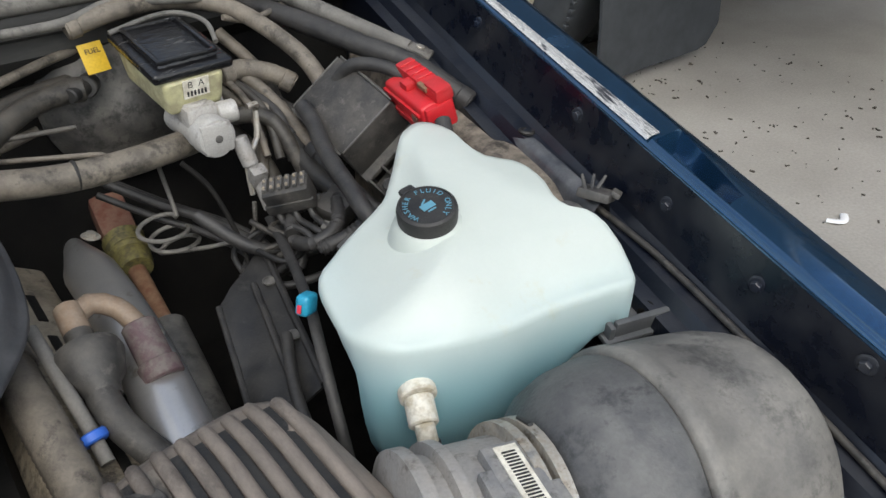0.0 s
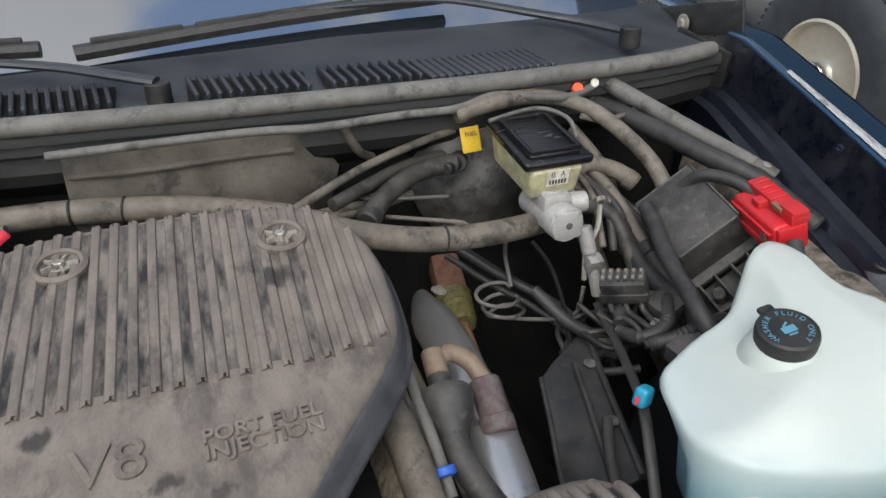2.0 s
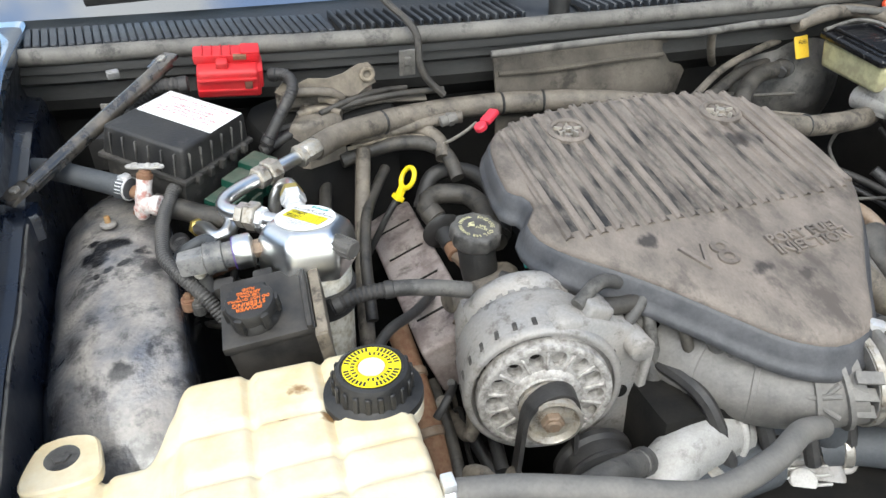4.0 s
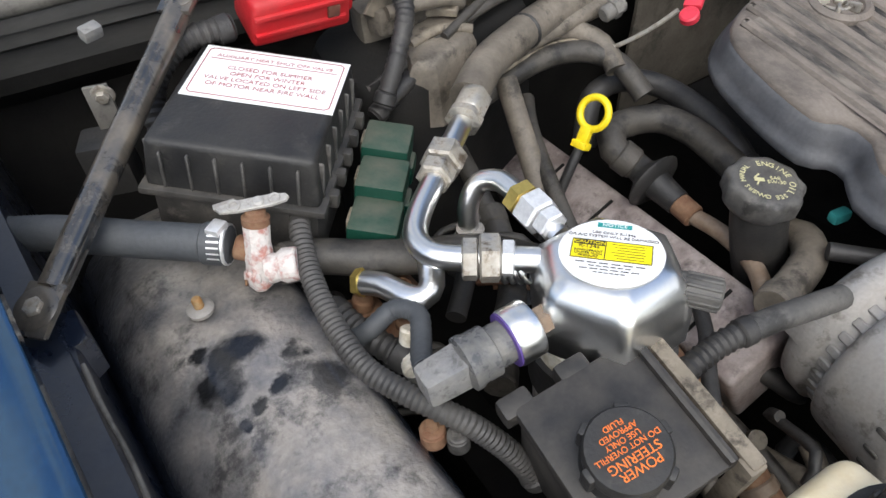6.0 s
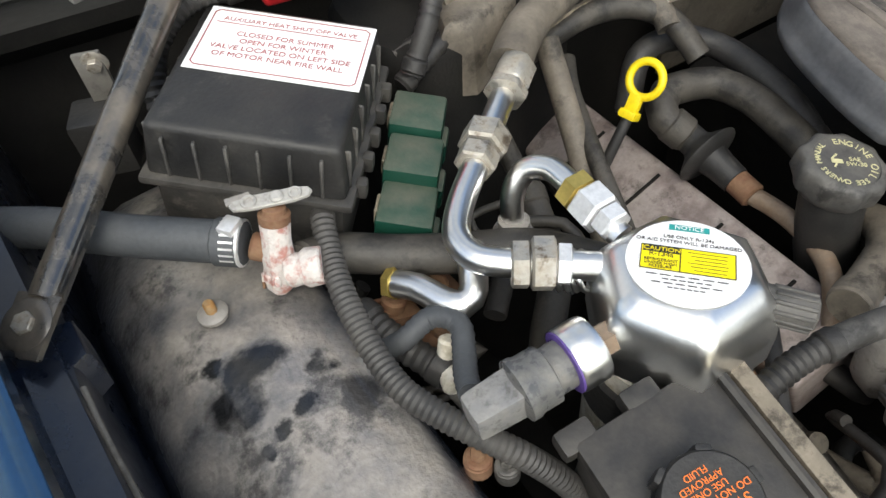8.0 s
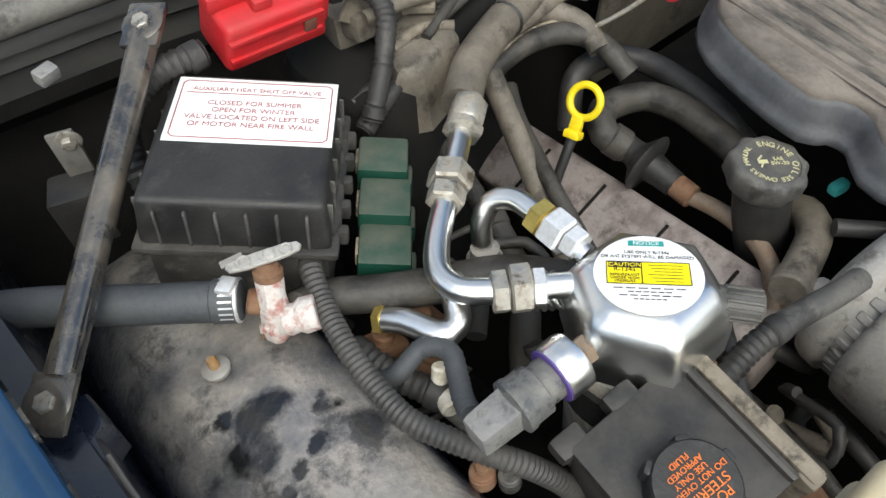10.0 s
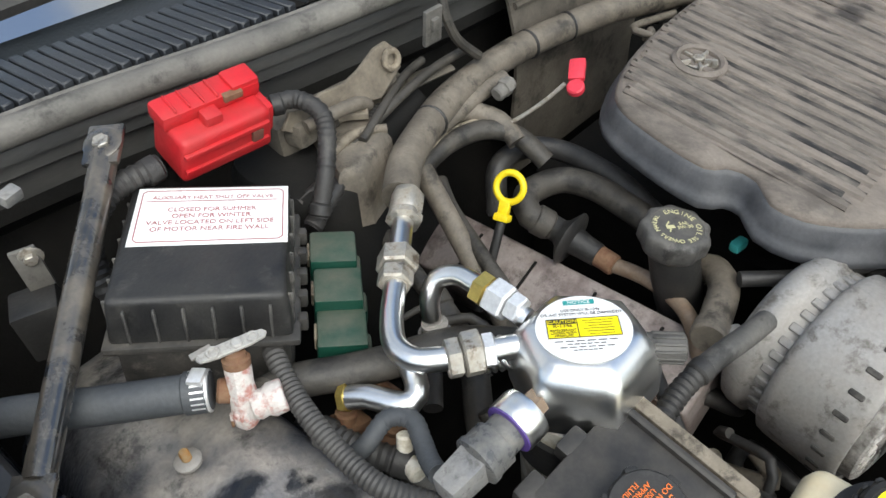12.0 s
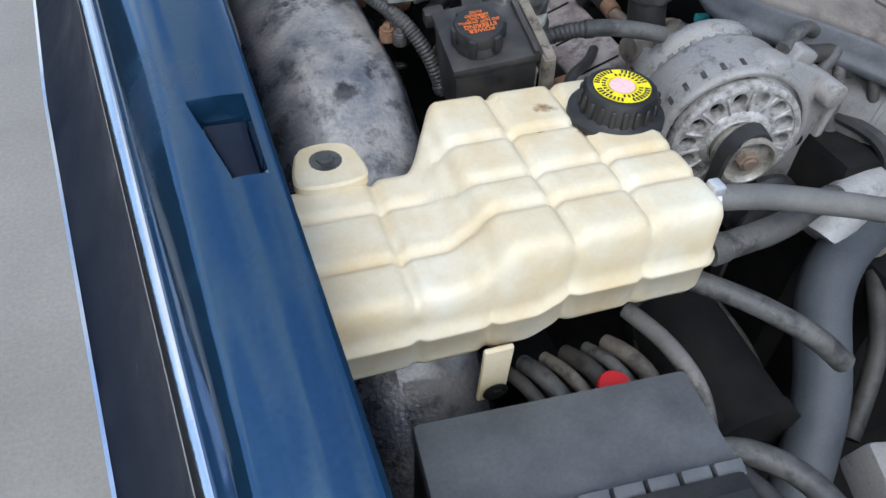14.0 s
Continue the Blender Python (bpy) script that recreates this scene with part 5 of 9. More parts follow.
# inner top on a grid of shrinking rings
last = rings[-1]
cxm, cym = 0.565, 0.49
for k in (0.94, 0.88, 0.81, 0.74, 0.67, 0.6, 0.52, 0.44, 0.36, 0.28, 0.2, 0.12):
    ring = []
    src = inset(rp, 0.007)
    for x, y in src:
        nx, ny = cxm + (x - cxm) * k, cym + (y - cym) * k
        ring.append(t.verts.new((nx, ny, wt_top(nx, ny))))
    n = len(ring)
    for i in range(n):
        j = (i + 1) % n
        t.faces.new((last[i], last[j], ring[j], ring[i]))
    last = ring
t.faces.new(last)
for v in t.verts:
    # hollow under the lobe that clears the filter housing
    if v.co.z < 0.8275:
        k = min(1, max(0, (v.co.x - 0.525) / 0.085))
        if v.co.y > 0.455 and v.co.x < 0.47:
            # undercut below the engine-side shoulder
            v.co.x += 0.038 * min(1, (v.co.y - 0.455) / 0.06) * min(1, (0.8275 - v.co.z) / 0.04 + 0.15)
        v.co.z = max(v.co.z, 0.69 + 0.112 * math.sin(k * math.pi / 2) ** 0.8)
up = part("upper_tank", flush(NB(), t), "washer", wt, angle=75)
CAP = T(0.503, 0.498, 0.896, 8, -8, 0)
bm = NB()
lathe(bm, CAP @ T(0, 0, -0.02), [(0.040, -0.012), (0.034, 0.004), (0.030, 0.016), (0.026, 0.02)], 28)
part("neck", bm, "washer", wt)
bm = NB()
lathe(bm, CAP, [(0.0265, 0.0), (0.027, 0.010), (0.026, 0.014), (0.0235, 0.0155), (0.023, 0.0145)], 32)
box(bm, CAP @ T(0.002, 0.029, 0.009), 0.015, 0.012, 0.006, 0.003)
cap = part("cap", bm, "black", wt, "round black filler cap")
for i, ch in enumerate("WASHER FLUID ONLY"):
    a = radians(200 - i * 17)
    if ch != " ":
        writing("cap_letter", ch, CAP @ T(0.0185 * math.cos(a), 0.0185 * math.sin(a), 0.0150, 0, 0, math.degrees(a) - 90), 0.007, "ink_blue", cap)
bm = NB()
box(bm, CAP @ T(0, -0.001, 0.0148), 0.013, 0.007, 0.0006, 0)
box(bm, CAP @ T(0, 0.005, 0.0148, 0, 0, 30), 0.007, 0.0015, 0.0006, 0)
box(bm, CAP @ T(0, -0.007, 0.0148), 0.008, 0.0015, 0.0006, 0)
part("symbol", bm, "ink_blue", cap)
bm = NB()
cyl(bm, along((0.425, 0.418, 0.803), (0.410, 0.385, 0.796)), 0.016, 0.010, 20)
cyl(bm, along((0.421, 0.410, 0.801), (0.410, 0.387, 0.790)), 0.0125, 0.024, 16)
cyl(bm, along((0.412, 0.392, 0.796), (0.410, 0.380, 0.768)), 0.0085, 0.022, 14)
lvl = part("level_sensor", bm, "cream", wt, "cream plastic level sensor")
bm = NB()
cyl(bm, along((0.411, 0.385, 0.778), (0.410, 0.376, 0.758)), 0.0100, 0.022, 14)
part("plug", bm, "rubber", lvl, "black lead plug")
bm = NB()
torus(bm, T(0.632, 0.452, 0.872), 0.011, 0.005)
bolt(bm, T(0.632, 0.452, 0.870), 0.006, 0.006)
part("mount_grommet", bm, "grey", wt)
bm = NB()
tube(bm, [(0.410, 0.377, 0.760), (0.406, 0.37, 0.735), (0.385, 0.39, 0.71), (0.36, 0.46, 0.72), (0.37, 0.53, 0.74), (0.40, 0.60, 0.75)], 0.006, 10)
solo("sensor_lead", bm, "rubber", "black sensor lead beside the washer tank", "cable")

# ---- driver's side: brake parts, boxes, hoses ----
mc = thing("brake_master_cylinder", "aluminium master cylinder with pale reservoir and black lid", "brake cylinder", (0.44, 0.86, 0.86))
bm = NB()
lathe(bm, along((0.443, 0.792, 0.880), (0.432, 1.0, 0.872)), [(0.010, 0.0), (0.021, 0.001), (0.023, 0.004), (0.023, 0.022), (0.019, 0.026), (0.019, 0.095)], 20)
box(bm, T(0.443, 0.845, 0.885), 0.038, 0.05, 0.045, 0.006)
box(bm, T(0.4432, 0.795, 0.880), 0.036, 0.010, 0.036, 0.005)
cyl(bm, along((0.46, 0.826, 0.893), (0.495, 0.822, 0.893)), 0.013, 0.022, 16)
cyl(bm, along((0.46, 0.86, 0.893), (0.495, 0.86, 0.893)), 0.012, 0.02, 16)
cyl(bm, T(0.441, 0.842, 0.89), 0.016, 0.02, 18)
part("body", bm, "alu_light", mc)
bm = NB()
cyl(bm, along((0.4434, 0.7905, 0.8802), (0.4436, 0.787, 0.8803)), 0.0045, 0.002, 16)
part("bore", bm, "grey", mc)
bm = NB()
box(bm, T(0.442, 0.892, 0.925, 6, 0, 2), 0.064, 0.112, 0.042, 0.008, 3, 1.12)
res = part("reservoir", bm, "reservoir", mc, "pale yellow-green fluid reservoir")
bm = NB()
box(bm, T(0.444, 0.8285, 0.928, 12, 0, 2), 0.030, 0.001, 0.022, 0)
lb = part("label", bm, "paper", res)
writing("label_text", "B  A", T(0.444, 0.8272, 0.9325, 102, 0, 2), 0.011, "ink_black", lb)
bm = NB()
for i in range(6):
    box(bm, T(0.434 + 0.004 * i, 0.8287, 0.9225, 12, 0, 2), 0.0022, 0.0006, 0.006, 0)
part("label_print", bm, "ink_black", lb)
bm = NB()
box(bm, T(0.445, 0.891, 0.953, 7, 0, 1), 0.092, 0.128, 0.012, 0.005, 3)
box(bm, T(0.445, 0.891, 0.960, 7, 0, 1), 0.070, 0.104, 0.007, 0.003, 2, 0.94)
lid = part("lid", bm, "gloss", mc, "shiny scratched black rubber lid")
bm = NB()
LD = T(0.445, 0.890, 0.9625, 7, 0, 1)
for s in (-1, 1):
    box(bm, LD @ T(s * 0.032, 0, 0.002), 0.006, 0.100, 0.005, 0.002)
    box(bm, LD @ T(0, s * 0.048, 0.002), 0.066, 0.006, 0.005, 0.002)
part("lid_border", bm, "gloss", lid)
bm = NB()
tube(bm, [(0.40, 0.945, 0.968), (0.47, 0.955, 0.974), (0.505, 0.93, 0.965), (0.50, 0.89, 0.95)], 0.003, 8)
part("bail_wire", bm, "seal", mc)

booster = thing("brake_booster", "dark dusty round brake vacuum booster", "brake booster", (0.42, 1.0, 0.75))
bm = NB()
lathe(bm, along((0.425, 0.985, 0.862), (0.42, 1.09, 0.855)), [(0.03, -0.012), (0.04, 0.0), (0.075, 0.012), (0.098, 0.03), (0.104, 0.045), (0.108, 0.048), (0.108, 0.056), (0.100, 0.06), (0.095, 0.10)], 40)
part("shell", bm, "grey", booster, angle=60)
bm = NB()
cyl(bm, along((0.375, 0.995, 0.90), (0.365, 0.97, 0.905)), 0.013, 0.03, 16)
cyl(bm, along((0.365, 0.972, 0.905), (0.35, 0.96, 0.905)), 0.009, 0.03, 14)
part("check_valve", bm, "black", booster)

tag = thing("fuel_tag", "small yellow fuel warning tag on a thin hose", "tag", (0.382, 0.966, 0.94))
bm = NB()
box(bm, T(0.382, 0.966, 0.938, 70, 0, 8), 0.028, 0.034, 0.0012, 0.0004)
part("plate", bm, "tag_yellow", tag)
writing("tag_text", "FUEL", T(0.382, 0.9650, 0.946, 70, 0, 8), 0.0085, "ink_black", tag)
bm = NB()
for i in range(3):
    box(bm, T(0.382, 0.9672 - 0.0026 * i, 0.938 - 0.008 * i, 70, 0, 8) @ T(0, 0, 0.0012), 0.020, 0.002, 0.0004, 0)
part("tag_print", bm, "ink_black", tag)


def hose(name, pts, r, material, label, category="hose", group="", **k):
    bm = NB()
    tube(bm, pts, r, **k)
    if (r < 0.0105 and name != "conduit") or k.get("flat") or category == "pipe":
        return solo(name, bm, material, label, category, group)
    # a thick hose has a sleeve at each end
    h = thing(name, label, category, pts[0], group)
    part("tube", bm, material, h)
    for p, q in ((pts[0], pts[1]), (pts[-1], pts[-2])):
        bm = NB()
        cyl(bm, along(p, q) @ T(0, 0, 0.001), r * 1.12, r * 1.3, 16)
        part("end_sleeve", bm, material, h)
    return h


heater = thing("wrapped_pipe", "thick dusty wrapped pipe running behind the engine cover", "pipe", (0, 0.95, 0.9))
bm = NB()
tube(bm, [(-0.398, 0.885, 0.916), (-0.36, 0.915, 0.918), (-0.315, 0.938, 0.916), (-0.25, 0.962, 0.913), (-0.154, 0.974, 0.910), (-0.072, 0.966, 0.908), (0.016, 0.945, 0.905), (0.12, 0.900, 0.898), (0.20, 0.845, 0.886), (0.28, 0.838, 0.868), (0.35, 0.838, 0.862), (0.41, 0.845, 0.860), (0.45, 0.87, 0.85)], 0.0155, 16)
part("sleeve", bm, "hose_tan", heater)
for p, q in (((-0.3, 0.944, 0.915), (-0.28, 0.952, 0.914)), ((-0.06, 0.964, 0.908), (-0.04, 0.96, 0.907)), ((-0.12, 0.972, 0.909), (-0.1, 0.971, 0.909)), ((0.30, 0.838, 0.866), (0.32, 0.838, 0.864))):
    bm = NB()
    cyl(bm, along(p, q), 0.0168, 0.004, 20)
    part("tie", bm, "black", heater)
hose("vacuum_hose", [(0.215, 0.875, 0.885), (0.25, 0.915, 0.898), (0.30, 0.955, 0.905), (0.345, 0.968, 0.906), (0.362, 0.968, 0.905)], 0.013, "hose", "dusty black brake vacuum hose")
hose("fuel_hose", [(0.13, 0.875, 0.915), (0.23, 0.950, 0.925), (0.33, 0.995, 0.935), (0.41, 1.02, 0.94)], 0.0055, "hose_tan", "thin dusty fuel hose", "hose", "fuel hoses")
hose("fuel_hose", [(0.18, 0.905, 0.90), (0.28, 0.975, 0.905), (0.34, 1.0, 0.905), (0.38, 1.02, 0.90)], 0.009, "hose", "dusty dark fuel hose", "hose", "fuel hoses")
hose("cowl_pipe", [(-0.13, 0.982, 0.978), (-0.02, 0.972, 0.982), (0.10, 0.962, 0.985), (0.18, 0.955, 0.983), (0.28, 0.962, 0.984), (0.36, 0.962, 0.984), (0.42, 0.975, 0.992), (0.48, 0.968, 0.985), (0.53, 0.975, 0.978), (0.57, 0.985, 0.985)], 0.0055, "seal", "beige steel pipe clipped along the cowl", "pipe")
hose("cowl_pipe", [(0.21, 0.96, 0.982), (0.222, 0.975, 0.955), (0.237, 0.99, 0.930), (0.255, 1.01, 0.915)], 0.006, "hose_tan", "short dusty pipe bend below the cowl", "pipe")
hose("bay_hose", [(0.36, 0.965, 0.975), (0.43, 0.97, 0.985), (0.50, 0.985, 0.978), (0.555, 0.96, 0.962), (0.585, 0.90, 0.935), (0.60, 0.85, 0.905), (0.60, 0.80, 0.86)], 0.011, "hose_tan", "dusty hose arching over to the relay box", "hose")
hose("bay_hose", [(0.58, 1.02, 0.955), (0.62, 0.94, 0.943), (0.66, 0.84, 0.925), (0.70, 0.77, 0.905), (0.73, 0.70, 0.87)], 0.0135, "rubber", "black hose along the inner wing", "hose")
for k, (a, b, c, r) in enumerate((((0.50, 0.95, 0.93), (0.545, 0.88, 0.88), (0.56, 0.80, 0.83), 0.008), ((0.52, 0.97, 0.92), (0.54, 0.90, 0.86), (0.50, 0.82, 0.80), 0.007), ((0.48, 0.93, 0.90), (0.52, 0.87, 0.87), (0.56, 0.86, 0.86), 0.009), ((0.54, 0.98, 0.93), (0.57, 0.93, 0.88), (0.58, 0.90, 0.82), 0.008), ((0.48, 0.86, 0.87), (0.53, 0.84, 0.86), (0.54, 0.78, 0.80), 0.010), ((0.49, 0.90, 0.85), (0.515, 0.84, 0.80), (0.50, 0.78, 0.76), 0.011))):
    hose("bay_hose", [a, b, c], r, "hose_tan" if k < 4 else "hose", "dusty hose bundle behind the master cylinder", "hose")
# brake pipes
hose("brake_pipe", [(0.495, 0.822, 0.893), (0.507, 0.825, 0.892), (0.51, 0.835, 0.88), (0.497, 0.815, 0.855), (0.475, 0.80, 0.838), (0.47, 0.79, 0.80)], 0.0035, "steel", "bare steel brake pipe", "pipe", "brake pipes", segs=8)
coil = []
for i in range(40):
    a = 2 * math.pi * i / 16
    coil.append((0.368 + 0.026 * math.cos(a) + 0.0006 * i, 0.845 + 0.022 * math.sin(a), 0.775 - 0.0012 * i))
hose("brake_pipe", [(0.385, 0.835, 0.86), (0.392, 0.86, 0.84), (0.40, 0.88, 0.80), *coil, (0.42, 0.80, 0.745), (0.46, 0.79, 0.75), (0.47, 0.79, 0.79)], 0.0027, "seal", "coiled dusty steel brake pipe", "pipe", "brake pipes", segs=8)
hose("brake_pipe", [(0.40, 0.80, 0.862), (0.42, 0.785, 0.83), (0.43, 0.76, 0.78), (0.43, 0.74, 0.74)], 0.003, "dark", "thin dark brake pipe", "pipe", "brake pipes", segs=8)
pv = thing("brake_valve", "grey aluminium brake valve with yellow paint dot", "valve", (0.472, 0.80, 0.80))
bm = NB()
cyl(bm, along((0.470, 0.802, 0.870), (0.480, 0.775, 0.795)), 0.0095, 0.035, 16)
cyl(bm, along((0.475, 0.792, 0.84), (0.483, 0.772, 0.775)), 0.0075, 0.06, 16)
box(bm, T(0.478, 0.785, 0.825, 20, 0, 0), 0.019, 0.017, 0.022, 0.003)
part("body", bm, "alu_dull", pv)
bm = NB()
box(bm, T(0.488, 0.771, 0.795, 20, 0, 0), 0.008, 0.003, 0.006, 0.001)
part("paint_dot", bm, "yellow", pv)

# relay box, tilted
rb = thing("relay_box", "dusty black relay box tilted towards the engine", "relay box", (0.6, 0.76, 0.8))
RB = axes((0.585, 0.762, 0.888), (0.78, -0.13, 0.61), (-0.04, 0.96, 0.26))
bm = NB()
box(bm, RB @ T(0, 0.004, -0.026), 0.092, 0.112, 0.052, 0.004, 2, 0.90)
box(bm, RB @ T(0.004, -0.046, -0.034), 0.050, 0.006, 0.030, 0.002)
box(bm, RB @ T(-0.042, 0.004, -0.034), 0.006, 0.040, 0.030, 0.002)
part("lid", bm, "black_dusty", rb)
bm = NB()
for sx in (-1, 1):
    box(bm, RB @ T(sx * 0.0425, 0.004, -0.0005, 0, 45, 0), 0.0025, 0.098, 0.0025, 0.0008, 1)
    box(bm, RB @ T(0, 0.004 + sx * 0.0505, -0.0005, 45, 0, 0), 0.080, 0.0025, 0.0025, 0.0008, 1)
part("pale_edge", bm, "grey", rb, "paler strips along the lid edges")
bm = NB()
box(bm, RB @ T(0.002, -0.006, -0.054), 0.096, 0.116, 0.008, 0.003)
part("flange", bm, "grey", rb)
bm = NB()
box(bm, RB @ T(0, 0, -0.080), 0.078, 0.088, 0.05, 0.006)
part("base", bm, "black_dusty", rb)
for i in range(5):
    bm = NB()
    box(bm, RB @ T(-0.042 + 0.0225 * i, -0.086, -0.058), 0.003, 0.046, 0.022, 0.001, 1)
    part("web", bm, "grey", rb)
bm = NB()
box(bm, RB @ T(0.003, -0.110, -0.058), 0.098, 0.004, 0.024, 0.0015)
box(bm, RB @ T(0.003, -0.086, -0.070), 0.094, 0.048, 0.003, 0.001)
part("bracket", bm, "grey", rb, "grey pocketed mounting bracket")
bm = NB()
cyl(bm, RB @ T(-0.030, -0.086, -0.066), 0.008, 0.016, 16)
part("boss", bm, "grey", rb)


def jump_terminal(m, label, lx, ly, lz):
    j = thing("jump_terminal_cover", label, "terminal cover", m.translation, "jump terminals")
    bm = NB()
    box(bm, m, lx, ly, lz, 0.006, 3, 0.94)
    box(bm, m @ T(lx * 0.5 - 0.006, 0.0, 0.004), 0.018, ly * 0.8, lz * 0.7, 0.004)
    part("cover", bm, "red", j)
    bm = NB()
    box(bm, m @ T(0.0, ly * 0.22, lz * 0.5 + 0.004), lx * 1.02, ly * 0.52, 0.014, 0.004, 2)
    box(bm, m @ T(lx * 0.36, ly * 0.22, lz * 0.5 + 0.010), lx * 0.3, ly * 0.46, 0.008, 0.003)
    box(bm, m @ T(-lx * 0.08, -ly * 0.16, lz * 0.5 + 0.002), lx * 0.18, ly * 0.3, 0.012, 0.003)
    flap_ = part("flap", bm, "red", j)
    for k in range(4):
        bm = NB()
        box(bm, m @ T(-lx * 0.36 + lx * 0.14 * k, ly * 0.22, lz * 0.5 + 0.0115), lx * 0.022, ly * 0.44, 0.003, 0.0008, 1)
        part("ridge", bm, "red", flap_)
    bm = NB()
    box(bm, m @ T(-lx * 0.02, -ly * 0.5, lz * 0.22), lx * 0.9, 0.004, 0.004, 0.001)
    box(bm, m @ T(-lx * 0.02, -ly * 0.5, -lz * 0.18), lx * 0.9, 0.004, 0.004, 0.001)
    part("side_bead", bm, "red", j)
    # slot's shade painted as a darker red box on the side
    bm = NB()
    box(bm, m @ T(lx * 0.30, -ly * 0.49, lz * 0.02), lx * 0.12, 0.005, lz * 0.28, 0.001)
    part("slot", bm, "boot_red", j, "darker red patch standing for a shaded slot")
    bm = NB()
    box(bm, m @ T(lx * 0.2, -ly * 0.02, lz * 0.5 + 0.008), lx * 0.2, 0.006, 0.006, 0.001)
    part("latch", bm, "rust", j)
    return j


jump_terminal(axes((0.646, 0.692, 0.900), (-0.012, -0.092, -0.006), (0.5, -0.1, 0.12)), "bright red jump terminal cover on the wing", 0.090, 0.044, 0.038)
hose("battery_cable", [(0.60, 0.80, 0.90), (0.615, 0.78, 0.925), (0.64, 0.745, 0.925), (0.655, 0.71, 0.91)], 0.008, "rubber", "black cable arching to the red terminal", "cable")
hose("battery_cable", [(0.632, 0.635, 0.90), (0.622, 0.615, 0.885), (0.615, 0.60, 0.86)], 0.009, "rubber", "black cable below the red terminal", "cable")
hose("wing_lead", [(driver_edge(y)[0] - d, y, driver_edge(y)[1] - 0.075 - d * 0.4) for y, d in ((0.50, 0.030), (0.44, 0.022), (0.38, 0.016), (0.30, 0.014), (0.22, 0.014), (0.12, 0.016), (0.0, 0.016))], 0.0034, "black_dusty", "thin black lead along the inner wing", "cable")
WK = T(0.684, 0.460, 0.868, 0, 18, 20)
wk = thing("wiring_clip", "dusty grey plastic wiring clip with prongs on the inner wing", "clip", (0.684, 0.46, 0.868))
bm = NB()
box(bm, WK, 0.028, 0.034, 0.010, 0.003)
box(bm, WK @ T(0.004, -0.018, 0.004, 20, 0, 10), 0.020, 0.010, 0.006, 0.002)
part("body", bm, "grey", wk)
for k in range(3):
    bm = NB()
    box(bm, WK @ T(-0.010 + 0.009 * k, 0.012 - 0.006 * k, 0.010, -25 + 20 * k, 12 * k, 0), 0.004, 0.005, 0.018, 0.0015, 2, 0.6)
    part("prong", bm, "grey", wk)
# grommets and a lead along the driver's inner wing
for y in (0.505, 0.60):
    ex, ez = driver_edge(y)
    bm = NB()
    torus(bm, T(ex - 0.020, y, ez - 0.086, 0, 12, 0), 0.0075, 0.0025, 20, 8)
    solo("ledge_grommet", bm, "black", "small black rubber grommet on the inner ledge", "grommet", "ledge grommets")

# connectors and loom near the washer tank
loom = thing("connector_block", "dusty grey wiring connector block", "connector", (0.484, 0.722, 0.80))
LK = T(0.484, 0.722, 0.826, 20, -12, -38)
bm = NB()
box(bm, LK, 0.052, 0.026, 0.034, 0.003)
box(bm, LK @ T(0, -0.012, -0.006), 0.056, 0.006, 0.014, 0.002)
part("shell", bm, "black_dusty", loom)
for i in range(6):
    bm = NB()
    box(bm, LK @ T(-0.0215 + 0.0086 * i, 0.002, 0.018), 0.0055, 0.018, 0.006, 0.001)
    part("terminal", bm, "grey", loom)
    for q in (-0.004, 0.006):
        bm = NB()
        box(bm, LK @ T(-0.0215 + 0.0086 * i, q, 0.0215), 0.003, 0.004, 0.003, 0.0006, 1)
        part("pin", bm, "tan", loom)
for k in range(3):
    hose("wiring_loom", [LK @ Vector((-0.018 + 0.018 * k, -0.004, -0.012)), LK @ Vector((-0.016 + 0.018 * k, -0.018, -0.022)), (0.478 + 0.012 * k, 0.685 - 0.01 * k, 0.798), (0.482 + 0.014 * k, 0.655, 0.785)], 0.0038, "rubber", "thin dark lead below the connector block", "cable", "wiring looms")
bm = NB()
box(bm, T(0.53, 0.70, 0.80, 10, -15, 20), 0.04, 0.035, 0.03, 0.004)
solo("small_relay", bm, "black_dusty", "small dusty black relay", "relay")
for k, pts in enumerate(([(0.47, 0.70, 0.79), (0.49, 0.73, 0.80), (0.52, 0.72, 0.805), (0.55, 0.69, 0.81), (0.56, 0.65, 0.80)], [(0.47, 0.70, 0.78), (0.48, 0.67, 0.79), (0.51, 0.67, 0.80), (0.53, 0.70, 0.81), (0.55, 0.72, 0.80)], [(0.48, 0.655, 0.79), (0.51, 0.645, 0.80), (0.545, 0.645, 0.81), (0.58, 0.655, 0.80)], [(0.56, 0.80, 0.83), (0.565, 0.74, 0.80), (0.555, 0.68, 0.80), (0.53, 0.63, 0.79)], [(0.55, 0.84, 0.84), (0.545, 0.78, 0.81), (0.56, 0.70, 0.79)])):
    hose("wiring_loom", pts, 0.009 if k < 3 else 0.013, "rubber" if k < 3 else "black", "black corrugated wiring loom", "cable", "wiring looms", rib=0.0012 if k < 3 else 0, pitch=0.006)
bc = thing("blue_clip", "bright blue plastic connector clip", "clip", (0.402, 0.545, 0.82))
bm = NB()
box(bm, T(0.402, 0.548, 0.822, 0, 20, 30), 0.020, 0.014, 0.020, 0.005, 3)
part("body", bm, "blue", bc)
bm = NB()
box(bm, T(0.3915, 0.5425, 0.824, 0, 20, 30), 0.0015, 0.004, 0.008, 0.0004)
part("edge", bm, "pink", bc)

